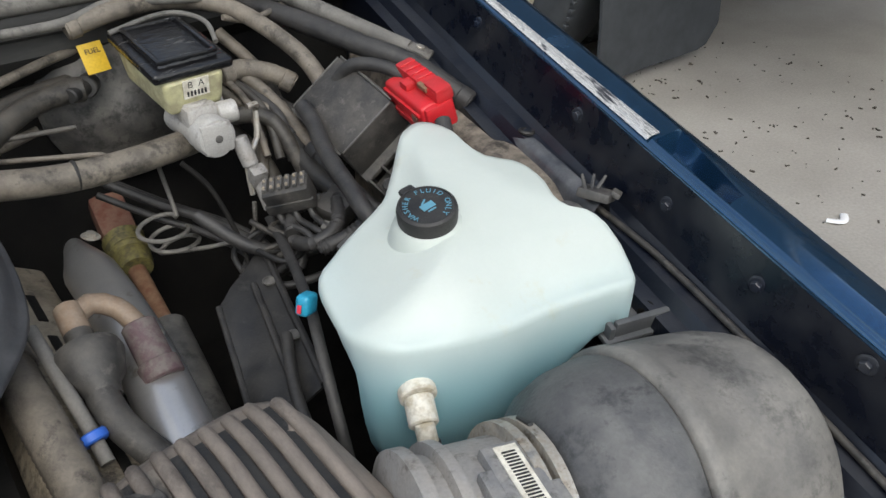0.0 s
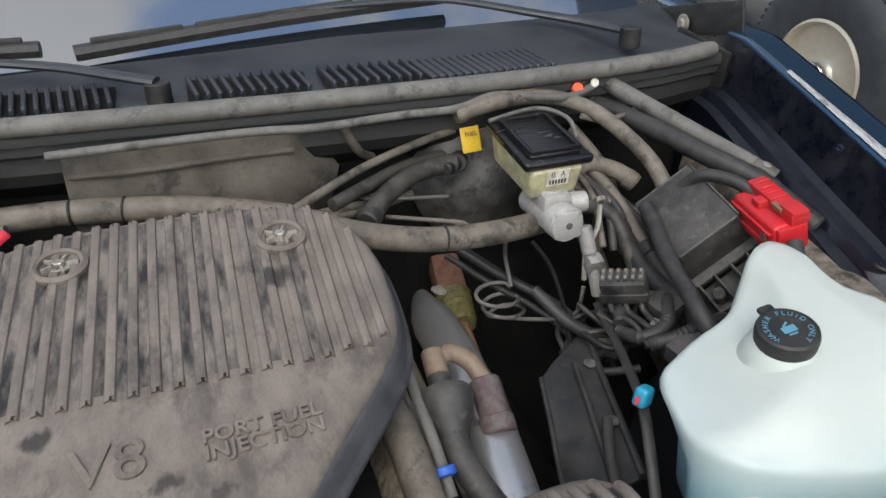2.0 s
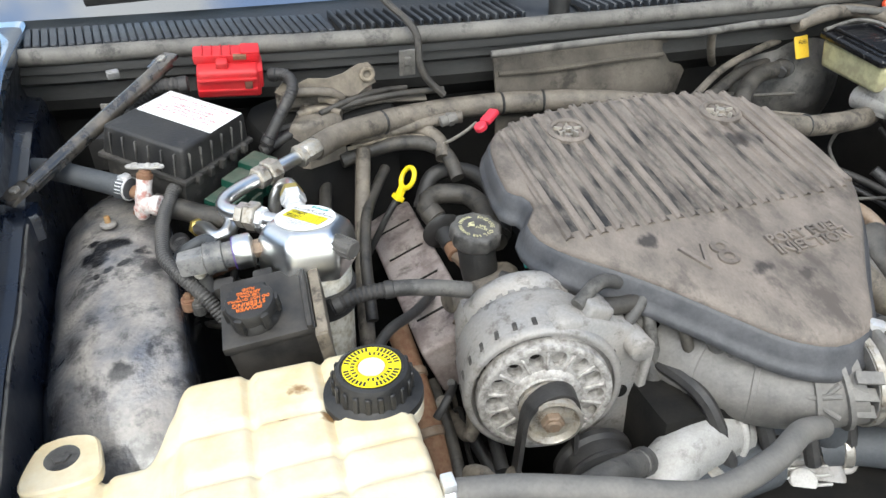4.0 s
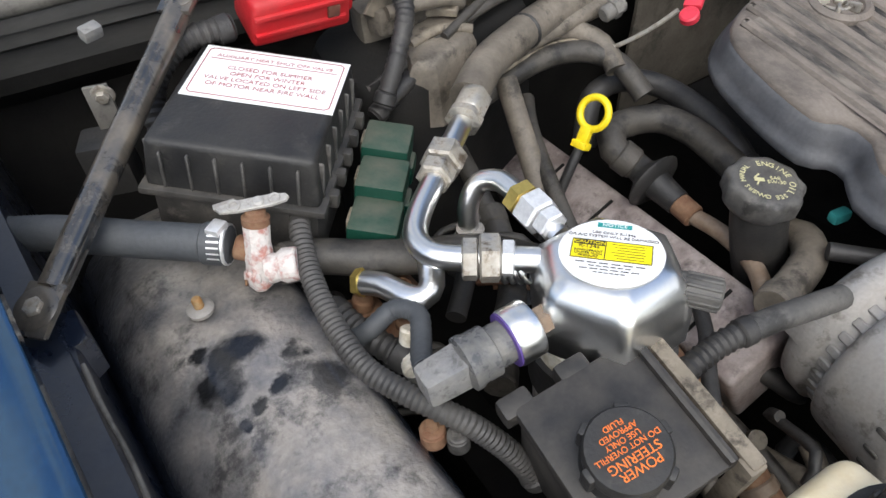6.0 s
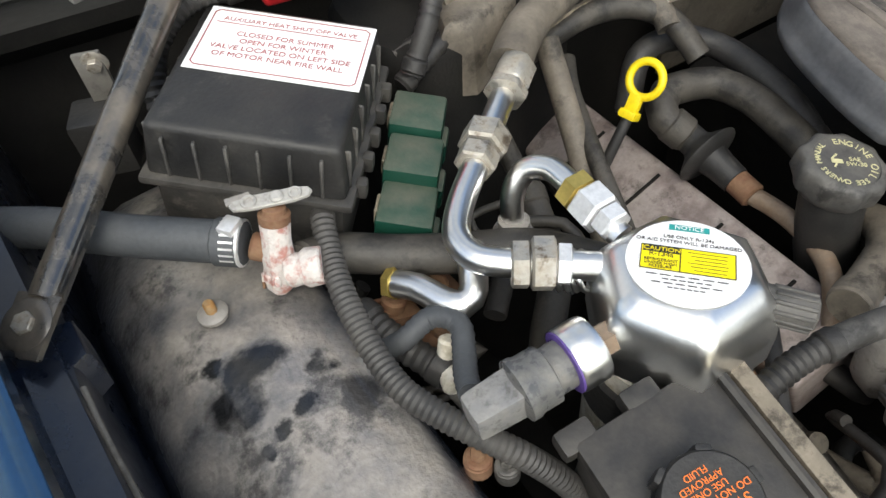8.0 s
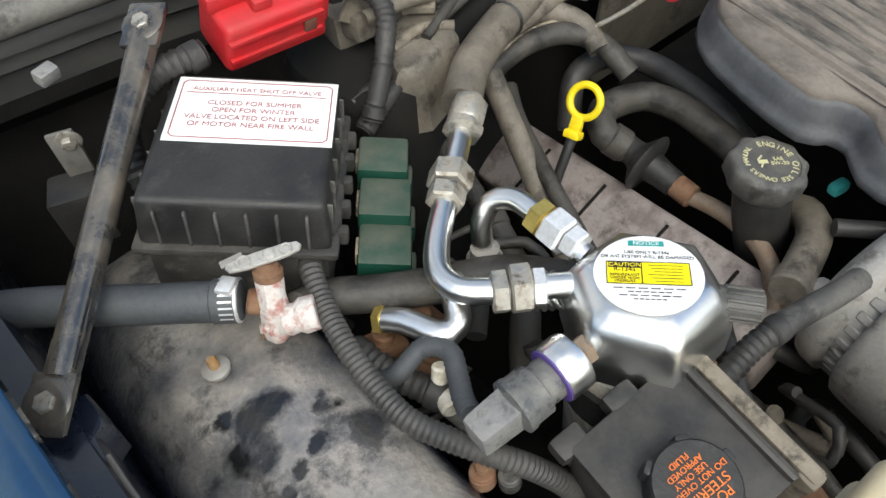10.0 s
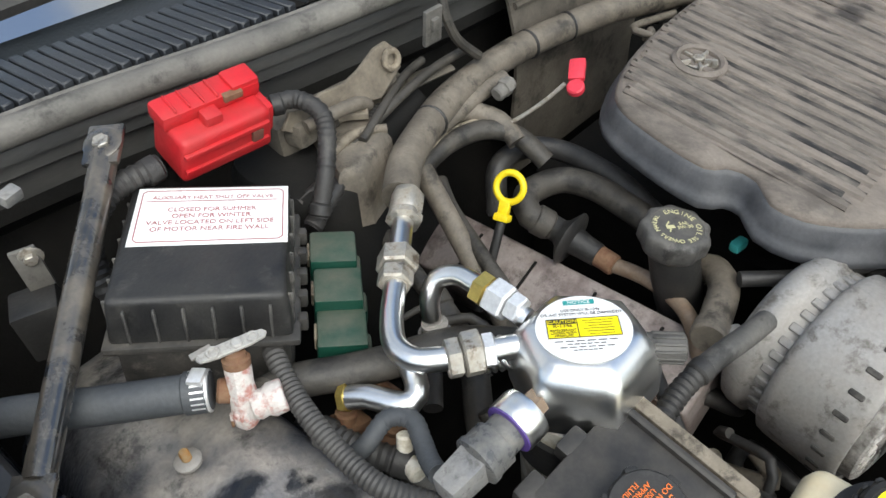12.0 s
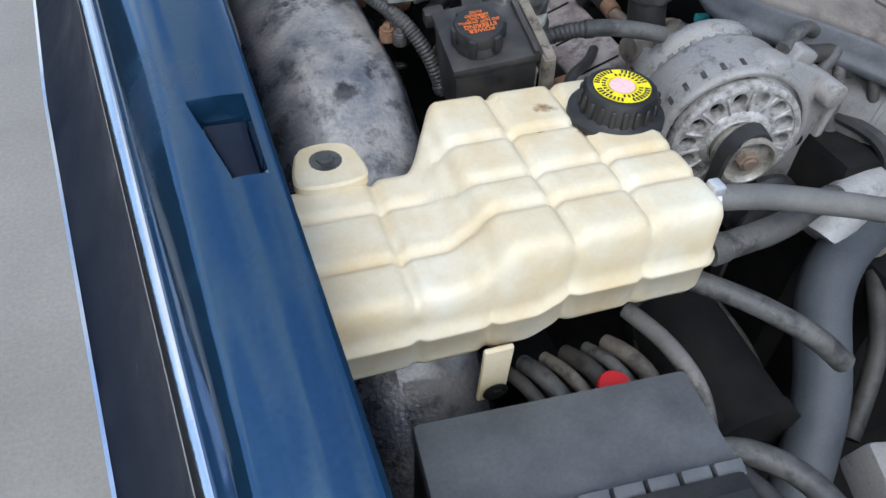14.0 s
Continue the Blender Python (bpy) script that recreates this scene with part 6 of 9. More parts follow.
# black splash flap
fl = []
for i in range(13):
    u = i / 12
    a = Vector((0.455, 0.755, 0.750)).lerp(Vector((0.398, 0.525, 0.742)), u)
    b = Vector((0.372, 0.700, 0.742)).lerp(Vector((0.330, 0.540, 0.700)), u)
    row = []
    for j in range(9):
        v = j / 8
        p = a.lerp(b, v)
        row.append((p.x, p.y, p.z + 0.006 * noise.noise((u * 3, v * 2.5, 3)) - 0.02 * max(0, v - 0.75)))
    fl.append(row)
flap = thing("splash_flap", "crumpled black rubber splash flap", "splash flap", (0.39, 0.63, 0.72))
bm = NB()
sheet(bm, fl, thick=0.003)
part("sheet", bm, "black", flap, angle=70)
for name, line, r in (("hem", [p[0] for p in fl], 0.0045), ("hem", [p[-1] for p in fl], 0.0035), ("crease", [(p[3][0], p[3][1], p[3][2] + 0.003) for p in fl[2:]], 0.004)):
    bm = NB()
    tube(bm, line, r, 8, 0.012)
    part(name, bm, "rubber", flap)
for i in (3, 8):
    bm = NB()
    lathe(bm, T(*fl[i][1]) @ T(0, 0, 0.002), [(0.008, 0), (0.008, 0.002), (0.004, 0.004), (0.001, 0.0042)], 14)
    part("fastener", bm, "grey", flap, "grey push fastener")
hose("loom_bar", [(0.470, 0.755, 0.785), (0.445, 0.66, 0.79), (0.415, 0.57, 0.80), (0.40, 0.53, 0.79), (0.38, 0.47, 0.74), (0.375, 0.44, 0.68), (0.375, 0.42, 0.62)], 0.0055, "rubber", "flat dark loom channel beside the flap", "cable", flat=0.5)

# heat shield, steering shaft, air valve
rows = []
for i in range(21):
    u = i / 20
    c = Vector((0.284 - 0.020 * u + 0.006 * math.sin(u * 3.1), 0.890 - 0.40 * u, 0.742 + 0.016 * math.sin(u * 2.8) - 0.03 * u ** 4))
    w = 0.029 * min(1, 0.5 + 4 * u)
    dent = 0.0016 * noise.noise((u * 6, 0, 1))
    rows.append([(c.x + w * math.sin(a), c.y, c.z + dent + 0.025 * math.cos(a)) for a in (-2.0, -1.5, -1.0, -0.6, -0.3, 0, 0.3, 0.6, 0.75, 0.80, 0.85, 1.1, 1.5)])
bm = NB()
sheet(bm, rows, thick=0.0015)
hsd = thing("heat_shield", "bright satin aluminium exhaust heat shield", "heat shield", (0.272, 0.72, 0.72))
part("sheet", bm, "shield", hsd, angle=70)
for y in (0.862, 0.655):
    bm = NB()
    bolt(bm, T(0.300 - 0.04 * (0.862 - y), y, 0.777, 0, 18, 0), 0.006, 0.006)
    part("bolt", bm, "steel", hsd)
ss = thing("steering_shaft", "rusty steering shaft with rubber boots", "steering shaft", (0.34, 0.85, 0.65))
bm = NB()
box(bm, T(0.352, 0.985, 0.715, 25, 0, -5), 0.045, 0.07, 0.045, 0.01)
part("coupling", bm, "boot_red", ss, "rust-red coupling")
bm = NB()
prof = []
for i in range(5):
    prof += [(0.022, 0.012 * i), (0.027 - 0.001 * i, 0.012 * i + 0.005)]
lathe(bm, along((0.350, 0.955, 0.705), (0.343, 0.88, 0.688)), prof + [(0.02, 0.062)], 24)
part("bellows", bm, "olive", ss, "olive ribbed boot")
bm = NB()
cyl(bm, along((0.344, 0.90, 0.69), (0.328, 0.70, 0.655)), 0.011, 0.20, 16)
part("shaft", bm, "rust", ss)
bm = NB()
cyl(bm, along((0.336, 0.79, 0.672), (0.31, 0.60, 0.62)), 0.022, 0.16, 20, r2=0.028)
part("sleeve", bm, "grey", ss)
av = thing("check_valve", "dusty round air check valve on a copper pipe", "valve", (0.228, 0.61, 0.77))
bm = NB()
V0 = along((0.232, 0.652, 0.812), (0.226, 0.555, 0.772))
lathe(bm, V0, [(0.012, 0), (0.012, 0.014), (0.028, 0.02), (0.030, 0.028), (0.028, 0.036), (0.024, 0.05), (0.016, 0.058), (0.014, 0.07)], 24)
part("body", bm, "black_dusty", av)
bm = NB()
tube(bm, [(0.226, 0.59, 0.79), (0.228, 0.565, 0.778), (0.238, 0.538, 0.764), (0.256, 0.508, 0.738), (0.27, 0.485, 0.70)], 0.0135, 14)
part("hose", bm, "black_dusty", av)
bm = NB()
cyl(bm, V0 @ T(0, 0, -0.03), 0.012, 0.032, 16)
part("union", bm, "copper", av)
bm = NB()
tube(bm, [(0.232, 0.668, 0.815), (0.252, 0.680, 0.818), (0.272, 0.672, 0.808), (0.282, 0.648, 0.792)], 0.010, 14)
part("copper_bend", bm, "copper", av, "tan copper pipe bend")
bm = NB()
cyl(bm, along((0.281, 0.652, 0.796), (0.280, 0.600, 0.762)), 0.016, 0.045, 18)
cyl(bm, along((0.2805, 0.618, 0.774), (0.280, 0.600, 0.762)), 0.019, 0.018, 18)
part("connector", bm, "purple", av, "dull purple rubber connector")
hose("intake_hose", [(0.175, 0.68, 0.80), (0.178, 0.60, 0.80), (0.182, 0.52, 0.775), (0.185, 0.47, 0.74)], 0.018, "hose_tan", "tan dusty corrugated hose", "hose", rib=0.0009, pitch=0.006)
st = thing("sender_probe", "thin dusty probe with blue ring", "sensor", (0.205, 0.55, 0.78))
bm = NB()
tube(bm, [(0.20, 0.66, 0.83), (0.206, 0.58, 0.79), (0.208, 0.54, 0.765)], 0.006, 10)
part("stem", bm, "seal", st)
bm = NB()
cyl(bm, along((0.206, 0.562, 0.782), (0.208, 0.54, 0.765)), 0.012, 0.009, 16)
part("ring", bm, "blue2", st, "blue plastic ring")

# cowl details
bm = NB()
cyl(bm, T(0.545, 0.985, 0.985, 75, 0, 0), 0.008, 0.008, 16)
solo("cowl_plug", bm, "orange", "round orange plug under the hood seal", "plug")
bm = NB()
cyl(bm, T(0.572, 0.985, 0.990, 75, 0, 0), 0.006, 0.006, 16)
solo("cowl_plug", bm, "paper", "round pale plug under the hood seal", "plug")
wl = thing("washer_line_bracket", "grey bracket with a hose rising over the cowl", "bracket", (-0.25, 0.985, 0.96))
bm = NB()
box(bm, T(-0.252, 0.978, 0.982, 10, 0, 0), 0.022, 0.005, 0.036, 0.0015)
box(bm, T(-0.252, 0.974, 0.985, 10, 0, 0), 0.010, 0.006, 0.012, 0.002)
part("plate", bm, "seal", wl)
bm = NB()
tube(bm, [(-0.205, 0.965, 0.935), (-0.228, 0.97, 0.96), (-0.236, 0.975, 0.985), (-0.236, 0.99, 1.02), (-0.262, 1.04, 1.05), (-0.285, 1.10, 1.075), (-0.29, 1.2, 1.13)], 0.005, 8)
part("hose", bm, "hose", wl)
# heater case on the passenger firewall
hc = thing("heater_case", "broken dusty beige heater case on the firewall", "heater case", (-0.36, 1.0, 0.85))
HC = [(-0.46, 0.94), (-0.40, 0.925), (-0.33, 0.955), (-0.285, 0.965), (-0.27, 0.985), (-0.30, 1.03), (-0.40, 1.05), (-0.47, 1.02)]
bm = NB()
slab(bm, [(p.x, p.y) for p in smooth_path([(x, y, 0) for x, y in HC], 0.012, True)], [(0.0, 0.25), (0.0, 0.012), (0.006, 0.002), (0.012, 0)], lambda x, y: 0.925 + 0.12 * (y - 0.95))
part("case", bm, "firewall", hc)
TORN = [(-0.432, 0.964), (-0.420, 0.975), (-0.400, 0.972), (-0.386, 0.977), (-0.362, 0.974), (-0.340, 0.978), (-0.318, 0.988), (-0.304, 0.989), (-0.297, 0.980), (-0.300, 0.970), (-0.296, 0.962), (-0.312, 0.955), (-0.328, 0.945), (-0.340, 0.948), (-0.352, 0.955), (-0.372, 0.958), (-0.395, 0.956), (-0.420, 0.955)][::-1]
bm = NB()
slab(bm, [(x, z) for x, z in TORN], [(0.0, 0.004), (0.0, 0.001), (0.001, 0.0)], lambda x, y: 0.003 * noise.noise((x * 40, y * 40, 2)), axes((0, 0.738, 0.029), (1, 0, 0), (0, 0.25, 0.97)))
tab = part("torn_tab", bm, "tan_dull", hc, "torn beige flange", smooth=False)
bm = NB()
torus(bm, along((-0.308, 0.977, 0.973), (-0.308, 0.95, 0.978)), 0.008, 0.003, 20, 8)
part("boss", bm, "tan", tab, "round beige boss")
bm = NB()
box(bm, T(-0.365, 1.0, 0.935, 0, 0, -6), 0.13, 0.03, 0.045, 0.006)
box(bm, T(-0.400, 0.985, 0.950, 0, 4, 8), 0.05, 0.022, 0.022, 0.005)
part("ledge", bm, "pad", hc)
rows = []
for i in range(21):
    u = i / 20
    x = -0.12 + 0.30 * u
    e = 0.03 * max(0, u - 0.85) / 0.15
    rows.append([(x, 1.006, 0.970), (x, 0.998 + e, 0.945 + 0.004 * math.sin(u * 9)), (x + e, 0.990 + e + 0.006 * math.sin(u * 7), 0.905), (x + 0.5 * e, 0.992 + e, 0.86), (x - e, 1.0 + e, 0.80), (x - e, 1.005 + e, 0.72)])
bm = NB()
sheet(bm, rows, thick=0.004)
fp = thing("firewall_pad", "dusty brown sound pad on the firewall", "sound pad", (0.02, 1.0, 0.86))
part("pad", bm, "pad", fp)
bm = NB()
tube(bm, [(-0.115, 0.992, 0.946), (-0.03, 0.990, 0.944), (0.06, 0.988, 0.947), (0.15, 0.992, 0.945)], 0.004, 8, 0.012)
part("fold", bm, "pad", fp, "dusty folded edge")
hose("bay_hose", [(0.553, 0.80, 0.885), (0.550, 0.773, 0.875), (0.532, 0.715, 0.862), (0.521, 0.652, 0.848), (0.519, 0.615, 0.832), (0.535, 0.595, 0.80)], 0.0098, "rubber", "thick black loom sleeve beside the relay box", "cable")
hose("bay_hose", [(0.40, 0.79, 0.80), (0.43, 0.75, 0.77), (0.46, 0.735, 0.755), (0.49, 0.74, 0.76), (0.50, 0.78, 0.78)], 0.008, "rubber", "black hose under the brake valve", "hose")
for k, (dx, dz) in enumerate(((0, 0), (0.012, -0.006), (-0.012, -0.012), (0.022, -0.02))):
    hose("wiring_loom", [(0.345 + dx, 0.93, 0.80 + dz), (0.39 + dx, 0.88, 0.775 + dz), (0.43 + dx, 0.83, 0.76 + dz), (0.455 + dx, 0.78, 0.745 + dz), (0.46 + dx, 0.72, 0.73 + dz)], 0.006 - 0.0008 * k, "rubber", "thin black loom in the shadow below the booster", "cable", "wiring looms")
bm = NB()
box(bm, T(0.512, 0.628, 0.792, 8, -12, 15), 0.042, 0.032, 0.024, 0.003)
solo("loom_connector", bm, "grey", "pale grey loom connector beside the washer tank", "connector")
bm = NB()
box(bm, T(0.50, 0.675, 0.792, 8, -12, 30), 0.022, 0.016, 0.014, 0.002)
box(bm, T(0.50, 0.675, 0.800, 8, -12, 30), 0.012, 0.010, 0.006, 0.001)
solo("loom_connector", bm, "seal", "small dusty plug in the loom", "connector")
hose("bay_hose", [(0.54, 0.955, 0.955), (0.57, 0.955, 0.945), (0.60, 0.95, 0.95), (0.64, 0.965, 0.955)], 0.004, "hose_tan", "thin beige lead behind the brace", "cable")
hose("bay_hose", [(0.50, 0.90, 0.905), (0.53, 0.905, 0.905), (0.565, 0.89, 0.895), (0.585, 0.875, 0.88)], 0.012, "hose_tan", "short dusty hose behind the relay box", "hose")

rnd = random.Random(11)
for k in range(11):
    x, y, z = rnd.uniform(0.44, 0.55), rnd.uniform(0.68, 0.80), rnd.uniform(0.74, 0.785)
    pts = [(x, y, z)]
    for j in range(3):
        x, y, z = x + rnd.uniform(-0.045, 0.045), y + rnd.uniform(-0.06, 0.04), z + rnd.uniform(-0.015, 0.015)
        pts.append((min(max(x, 0.42), 0.57), max(y, 0.62), z))
    hose("wiring_loom", pts, rnd.choice((0.0035, 0.005, 0.0065)), rnd.choice(("rubber", "black", "hose")), "thin tangled loom below the relay box", "cable", "wiring looms")
for k in range(7):
    a = 0.50 + 0.016 * k
    hose("bay_hose", [(a - 0.03, 0.96 - 0.006 * k, 0.93 - 0.012 * k), (a, 0.91 - 0.008 * k, 0.905 - 0.012 * k), (a + 0.012, 0.86 - 0.01 * k, 0.88 - 0.012 * k), (a + 0.005, 0.81, 0.83 - 0.008 * k)], 0.0045 + 0.001 * (k % 3), ("hose_tan", "hose", "rubber")[k % 3], "dusty hose bundle behind the master cylinder", "hose", "hose bundle")

# broken heater case pieces
LEDGE = [(-0.390, 1.007), (-0.404, 0.994), (-0.396, 0.984), (-0.375, 0.977), (-0.357, 0.961), (-0.343, 0.975), (-0.326, 0.992), (-0.320, 1.006), (-0.321, 1.023), (-0.337, 1.018), (-0.357, 1.021)]
bm = NB()
slab(bm, LEDGE, [(0.0, 0.006), (0.0, 0.001), (0.001, 0.0)], lambda x, y: 0.949 + 0.004 * noise.noise((x * 40, y * 40, 1)))
part("torn_ledge", bm, "tan_dull", hc, "torn dusty beige ledge", smooth=False)
SECTION = [(-0.401, 0.988), (-0.423, 0.930), (-0.403, 0.921), (-0.353, 0.939), (-0.345, 0.977), (-0.366, 0.992)]
bm = NB()
slab(bm, SECTION, [(-0.002, 0.060), (0.0, 0.008), (0.003, 0.002), (0.007, 0.0)], lambda x, y: 0.937 + 0.10 * (y - 0.95))
section = part("case_section", bm, "hose_tan", hc, "dusty beige moulded section")
bm = NB()
tube(bm, [(-0.408, 0.952, 0.938), (-0.390, 0.955, 0.940), (-0.372, 0.954, 0.940), (-0.353, 0.944, 0.936)], 0.0045, 10, 0.006)
part("moulded_ridge", bm, "tan_dull", section)
bm = NB()
tube(bm, [(-0.398, 0.975, 0.941), (-0.376, 0.981, 0.943), (-0.352, 0.972, 0.940)], 0.0030, 10, 0.006)
part("moulded_ridge", bm, "tan_dull", section)
bm = NB()
tube(bm, [(-0.350, 0.972, 0.930), (-0.320, 0.984, 0.932), (-0.280, 0.992, 0.930), (-0.226, 0.990, 0.926)], 0.012, 12, 0.01, flat=0.35)
part("trim_strip", bm, "pad", hc, "flat brown trim strip")
for x, y, rz in ((-0.330, 1.000, 20), (-0.300, 1.005, -15)):
    bm = NB()
    box(bm, T(x, y, 0.915, -6, 4, rz), 0.05, 0.035, 0.05, 0.005, 2, 0.85)
    part("case_section", bm, "pad", hc, "dusty brown moulded section")

# dusty hoses layered below the wrapped pipe
for name, pts, r, m, lab in (
        ("bay_hose", [(-0.417, 0.968, 0.962), (-0.39, 0.966, 0.962), (-0.36, 0.968, 0.957), (-0.345, 0.975, 0.945)], 0.006, "hose_tan", "short dusty hose below the torn tab"),
        ("bay_hose", [(-0.455, 0.945, 0.918), (-0.42, 0.945, 0.926), (-0.39, 0.950, 0.932), (-0.328, 0.962, 0.941), (-0.26, 0.978, 0.940), (-0.20, 0.985, 0.936)], 0.0045, "hose", "thin dusty hose along the wrapped pipe"),
        ("bay_hose", [(-0.345, 0.938, 0.900), (-0.30, 0.946, 0.900), (-0.262, 0.950, 0.902), (-0.215, 0.952, 0.905), (-0.185, 0.950, 0.906)], 0.0085, "hose_tan", "dusty tan hose below the wrapped pipe"),
        ("bay_hose", [(-0.36, 0.935, 0.872), (-0.338, 0.938, 0.876), (-0.286, 0.940, 0.884), (-0.243, 0.930, 0.882), (-0.221, 0.905, 0.872), (-0.215, 0.875, 0.85)], 0.010, "hose", "dusty hose bending down beside the engine cover"),
        ("bay_hose", [(-0.380, 0.965, 0.856), (-0.384, 0.94, 0.842), (-0.400, 0.86, 0.816), (-0.415, 0.79, 0.77)], 0.0085, "hose", "dusty hose running down beside the canister"),
        ("bay_hose", [(-0.300, 0.940, 0.850), (-0.318, 0.91, 0.842), (-0.345, 0.85, 0.835), (-0.362, 0.79, 0.81), (-0.372, 0.72, 0.76)], 0.0072, "hose", "dusty hose running down behind the dipstick"),
        ("thin_lead", [(-0.35, 0.935, 0.888), (-0.30, 0.942, 0.892), (-0.26, 0.944, 0.890), (-0.225, 0.935, 0.885)], 0.003, "tan", "thin beige lead below the wrapped pipe")):
    hose(name, pts, r, m, lab, "cable" if name == "thin_lead" else "hose")
bm = NB()
cyl(bm, along((-0.222, 0.930, 0.910), (-0.195, 0.930, 0.915)), 0.0075, 0.024, 14)
hexa(bm, along((-0.212, 0.930, 0.912), (-0.195, 0.930, 0.915)), 0.0095, 0.008)
solo("pipe_union", bm, "seal", "pale corroded pipe union behind the engine cover", "union")

# ---- passenger side ----
# fuse box
FB = axes((-0.553, 0.9065, 0.970), (0.772, -0.611, -0.176), (0.608, 0.79, 0.03))
fb = thing("fuse_box", "black ribbed fuse box with white instruction label", "fuse box", (-0.553, 0.917, 0.88))
bm = NB()
box(bm, FB @ T(0, 0, -0.0185), 0.116, 0.124, 0.037, 0.005, 3, 0.94)
lid = part("lid", bm, "black", fb)
for i in range(6):
    for s in (-1, 1):
        bm = NB()
        box(bm, FB @ T(-0.044 + 0.0176 * i, s * 0.0605, -0.0215), 0.0020, 0.004, 0.029, 0.0008, 1)
        part("rib", bm, "grey", lid)
for i in range(6):
    for s in (-1, 1):
        bm = NB()
        box(bm, FB @ T(s * 0.0565, -0.05 + 0.0195 * i, -0.0215), 0.004, 0.0020, 0.029, 0.0008, 1)
        part("rib", bm, "grey", lid)
bm = NB()
box(bm, FB @ T(0, 0, -0.0385), 0.124, 0.132, 0.006, 0.0025)
part("flange", bm, "black_dusty", fb)
bm = NB()
box(bm, FB @ T(0, 0, -0.068), 0.112, 0.12, 0.055, 0.006)
part("base", bm, "black_dusty", fb)
for i in range(5):
    bm = NB()
    box(bm, FB @ T(0.0635, -0.045 + 0.022 * i, -0.040), 0.007, 0.008, 0.012, 0.002)
    part("clip", bm, "black_dusty", fb)
lab = NB()
box(lab, FB @ T(0.003, 0.022, 0.0006), 0.104, 0.062, 0.0008, 0.0002, 1)
label = part("label", lab, "white", fb, "white label with red print")
LB = FB @ T(0.003, 0.022, 0.0012)
writing("label_heading", "AUXILIARY HEAT SHUT OFF VALVE", LB @ T(0, 0.0195, 0), 0.0053, "ink_red", label, extrude=0.0001)
writing("label_text", "CLOSED FOR SUMMER\nOPEN FOR WINTER\nVALVE LOCATED ON LEFT SIDE\nOF MOTOR NEAR FIRE WALL", LB @ T(0, -0.0045, 0), 0.0060, "ink_red", label, extrude=0.0001, space=1.16)
bm = NB()
box(bm, LB @ T(0, 0.0155, 0), 0.090, 0.0006, 0.0002, 0)
for s in (-1, 1):
    box(bm, LB @ T(0, s * 0.0275, 0), 0.092, 0.0007, 0.0002, 0)
    box(bm, LB @ T(s * 0.0485, 0, 0), 0.0007, 0.050, 0.0002, 0)
    for q in (-1, 1):
        box(bm, LB @ T(s * 0.0472, q * 0.0262, 0, 0, 0, -45 * s * q), 0.004, 0.0007, 0.0002, 0)
part("label_frame", bm, "ink_red", label)

# green relays along the box
for i, (x, y, z) in enumerate(((-0.468, 0.890, 0.909), (-0.490, 0.860, 0.903), (-0.512, 0.833, 0.893))):
    g = thing("green_relay", "dusty dark green plastic relay beside the fuse box", "relay", (x, y, z - 0.05), "green relays")
    m = axes((x, y, z), (0.772, -0.611, -0.176), (0.608, 0.79, 0.03))
    bm = NB()
    box(bm, m @ T(0, 0, -0.02), 0.036, 0.036, 0.042, 0.003)
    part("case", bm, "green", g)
    bm = NB()
    box(bm, m @ T(0.018, 0.0, -0.028), 0.008, 0.022, 0.018, 0.003)
    part("socket", bm, "green", g)
    bm = NB()
    box(bm, m @ T(-0.017, 0, -0.008), 0.006, 0.016, 0.012, 0.0015)
    part("tab", bm, "tan", g)

jump_terminal(axes((-0.485, 0.987, 0.990), (0.094, -0.004, -0.006), (0.0, 0.5, 0.2)), "bright red jump terminal cover by the cowl", 0.080, 0.044, 0.040)
hose("conduit", [(-0.535, 0.985, 0.985), (-0.575, 0.985, 0.985), (-0.605, 0.975, 0.965), (-0.613, 0.955, 0.935), (-0.60, 0.945, 0.90)], 0.0095, "rubber", "black corrugated cable conduit by the red terminal", "cable", "conduits", rib=0.0012, pitch=0.005)
hose("conduit", [(-0.435, 0.985, 0.985), (-0.415, 0.975, 0.985), (-0.41, 0.95, 0.975), (-0.43, 0.93, 0.95), (-0.455, 0.92, 0.915)], 0.008, "rubber", "black corrugated cable conduit by the red terminal", "cable", "conduits", rib=0.001, pitch=0.005)
hose("conduit", [(-0.462, 0.925, 0.905), (-0.42, 0.935, 0.92), (-0.37, 0.96, 0.928), (-0.325, 0.985, 0.93), (-0.28, 1.0, 0.925)], 0.0075, "rubber", "black corrugated loom towards the firewall", "cable", "conduits", rib=0.001, pitch=0.005)
hose("thin_lead", [(-0.38, 0.945, 0.938), (-0.34, 0.96, 0.945), (-0.29, 0.985, 0.945), (-0.25, 1.0, 0.94)], 0.004, "hose", "thin dusty lead over the wrapped pipe", "cable")
hose("conduit", [(-0.556, 0.852, 0.900), (-0.565, 0.836, 0.912), (-0.573, 0.812, 0.906), (-0.579, 0.784, 0.900), (-0.581, 0.754, 0.892), (-0.579, 0.725, 0.887), (-0.569, 0.703, 0.882), (-0.556, 0.683, 0.876), (-0.542, 0.668, 0.864), (-0.526, 0.655, 0.838), (-0.512, 0.648, 0.80)], 0.0076, "conduit_mat", "black corrugated conduit over the wheelhouse", "cable", "conduits", rib=0.0009, pitch=0.0036)
hose("conduit", [(-0.57, 0.80, 0.865), (-0.56, 0.765, 0.862), (-0.545, 0.735, 0.855)], 0.0095, "rubber", "short black corrugated conduit", "cable", "conduits", rib=0.0012, pitch=0.0048)

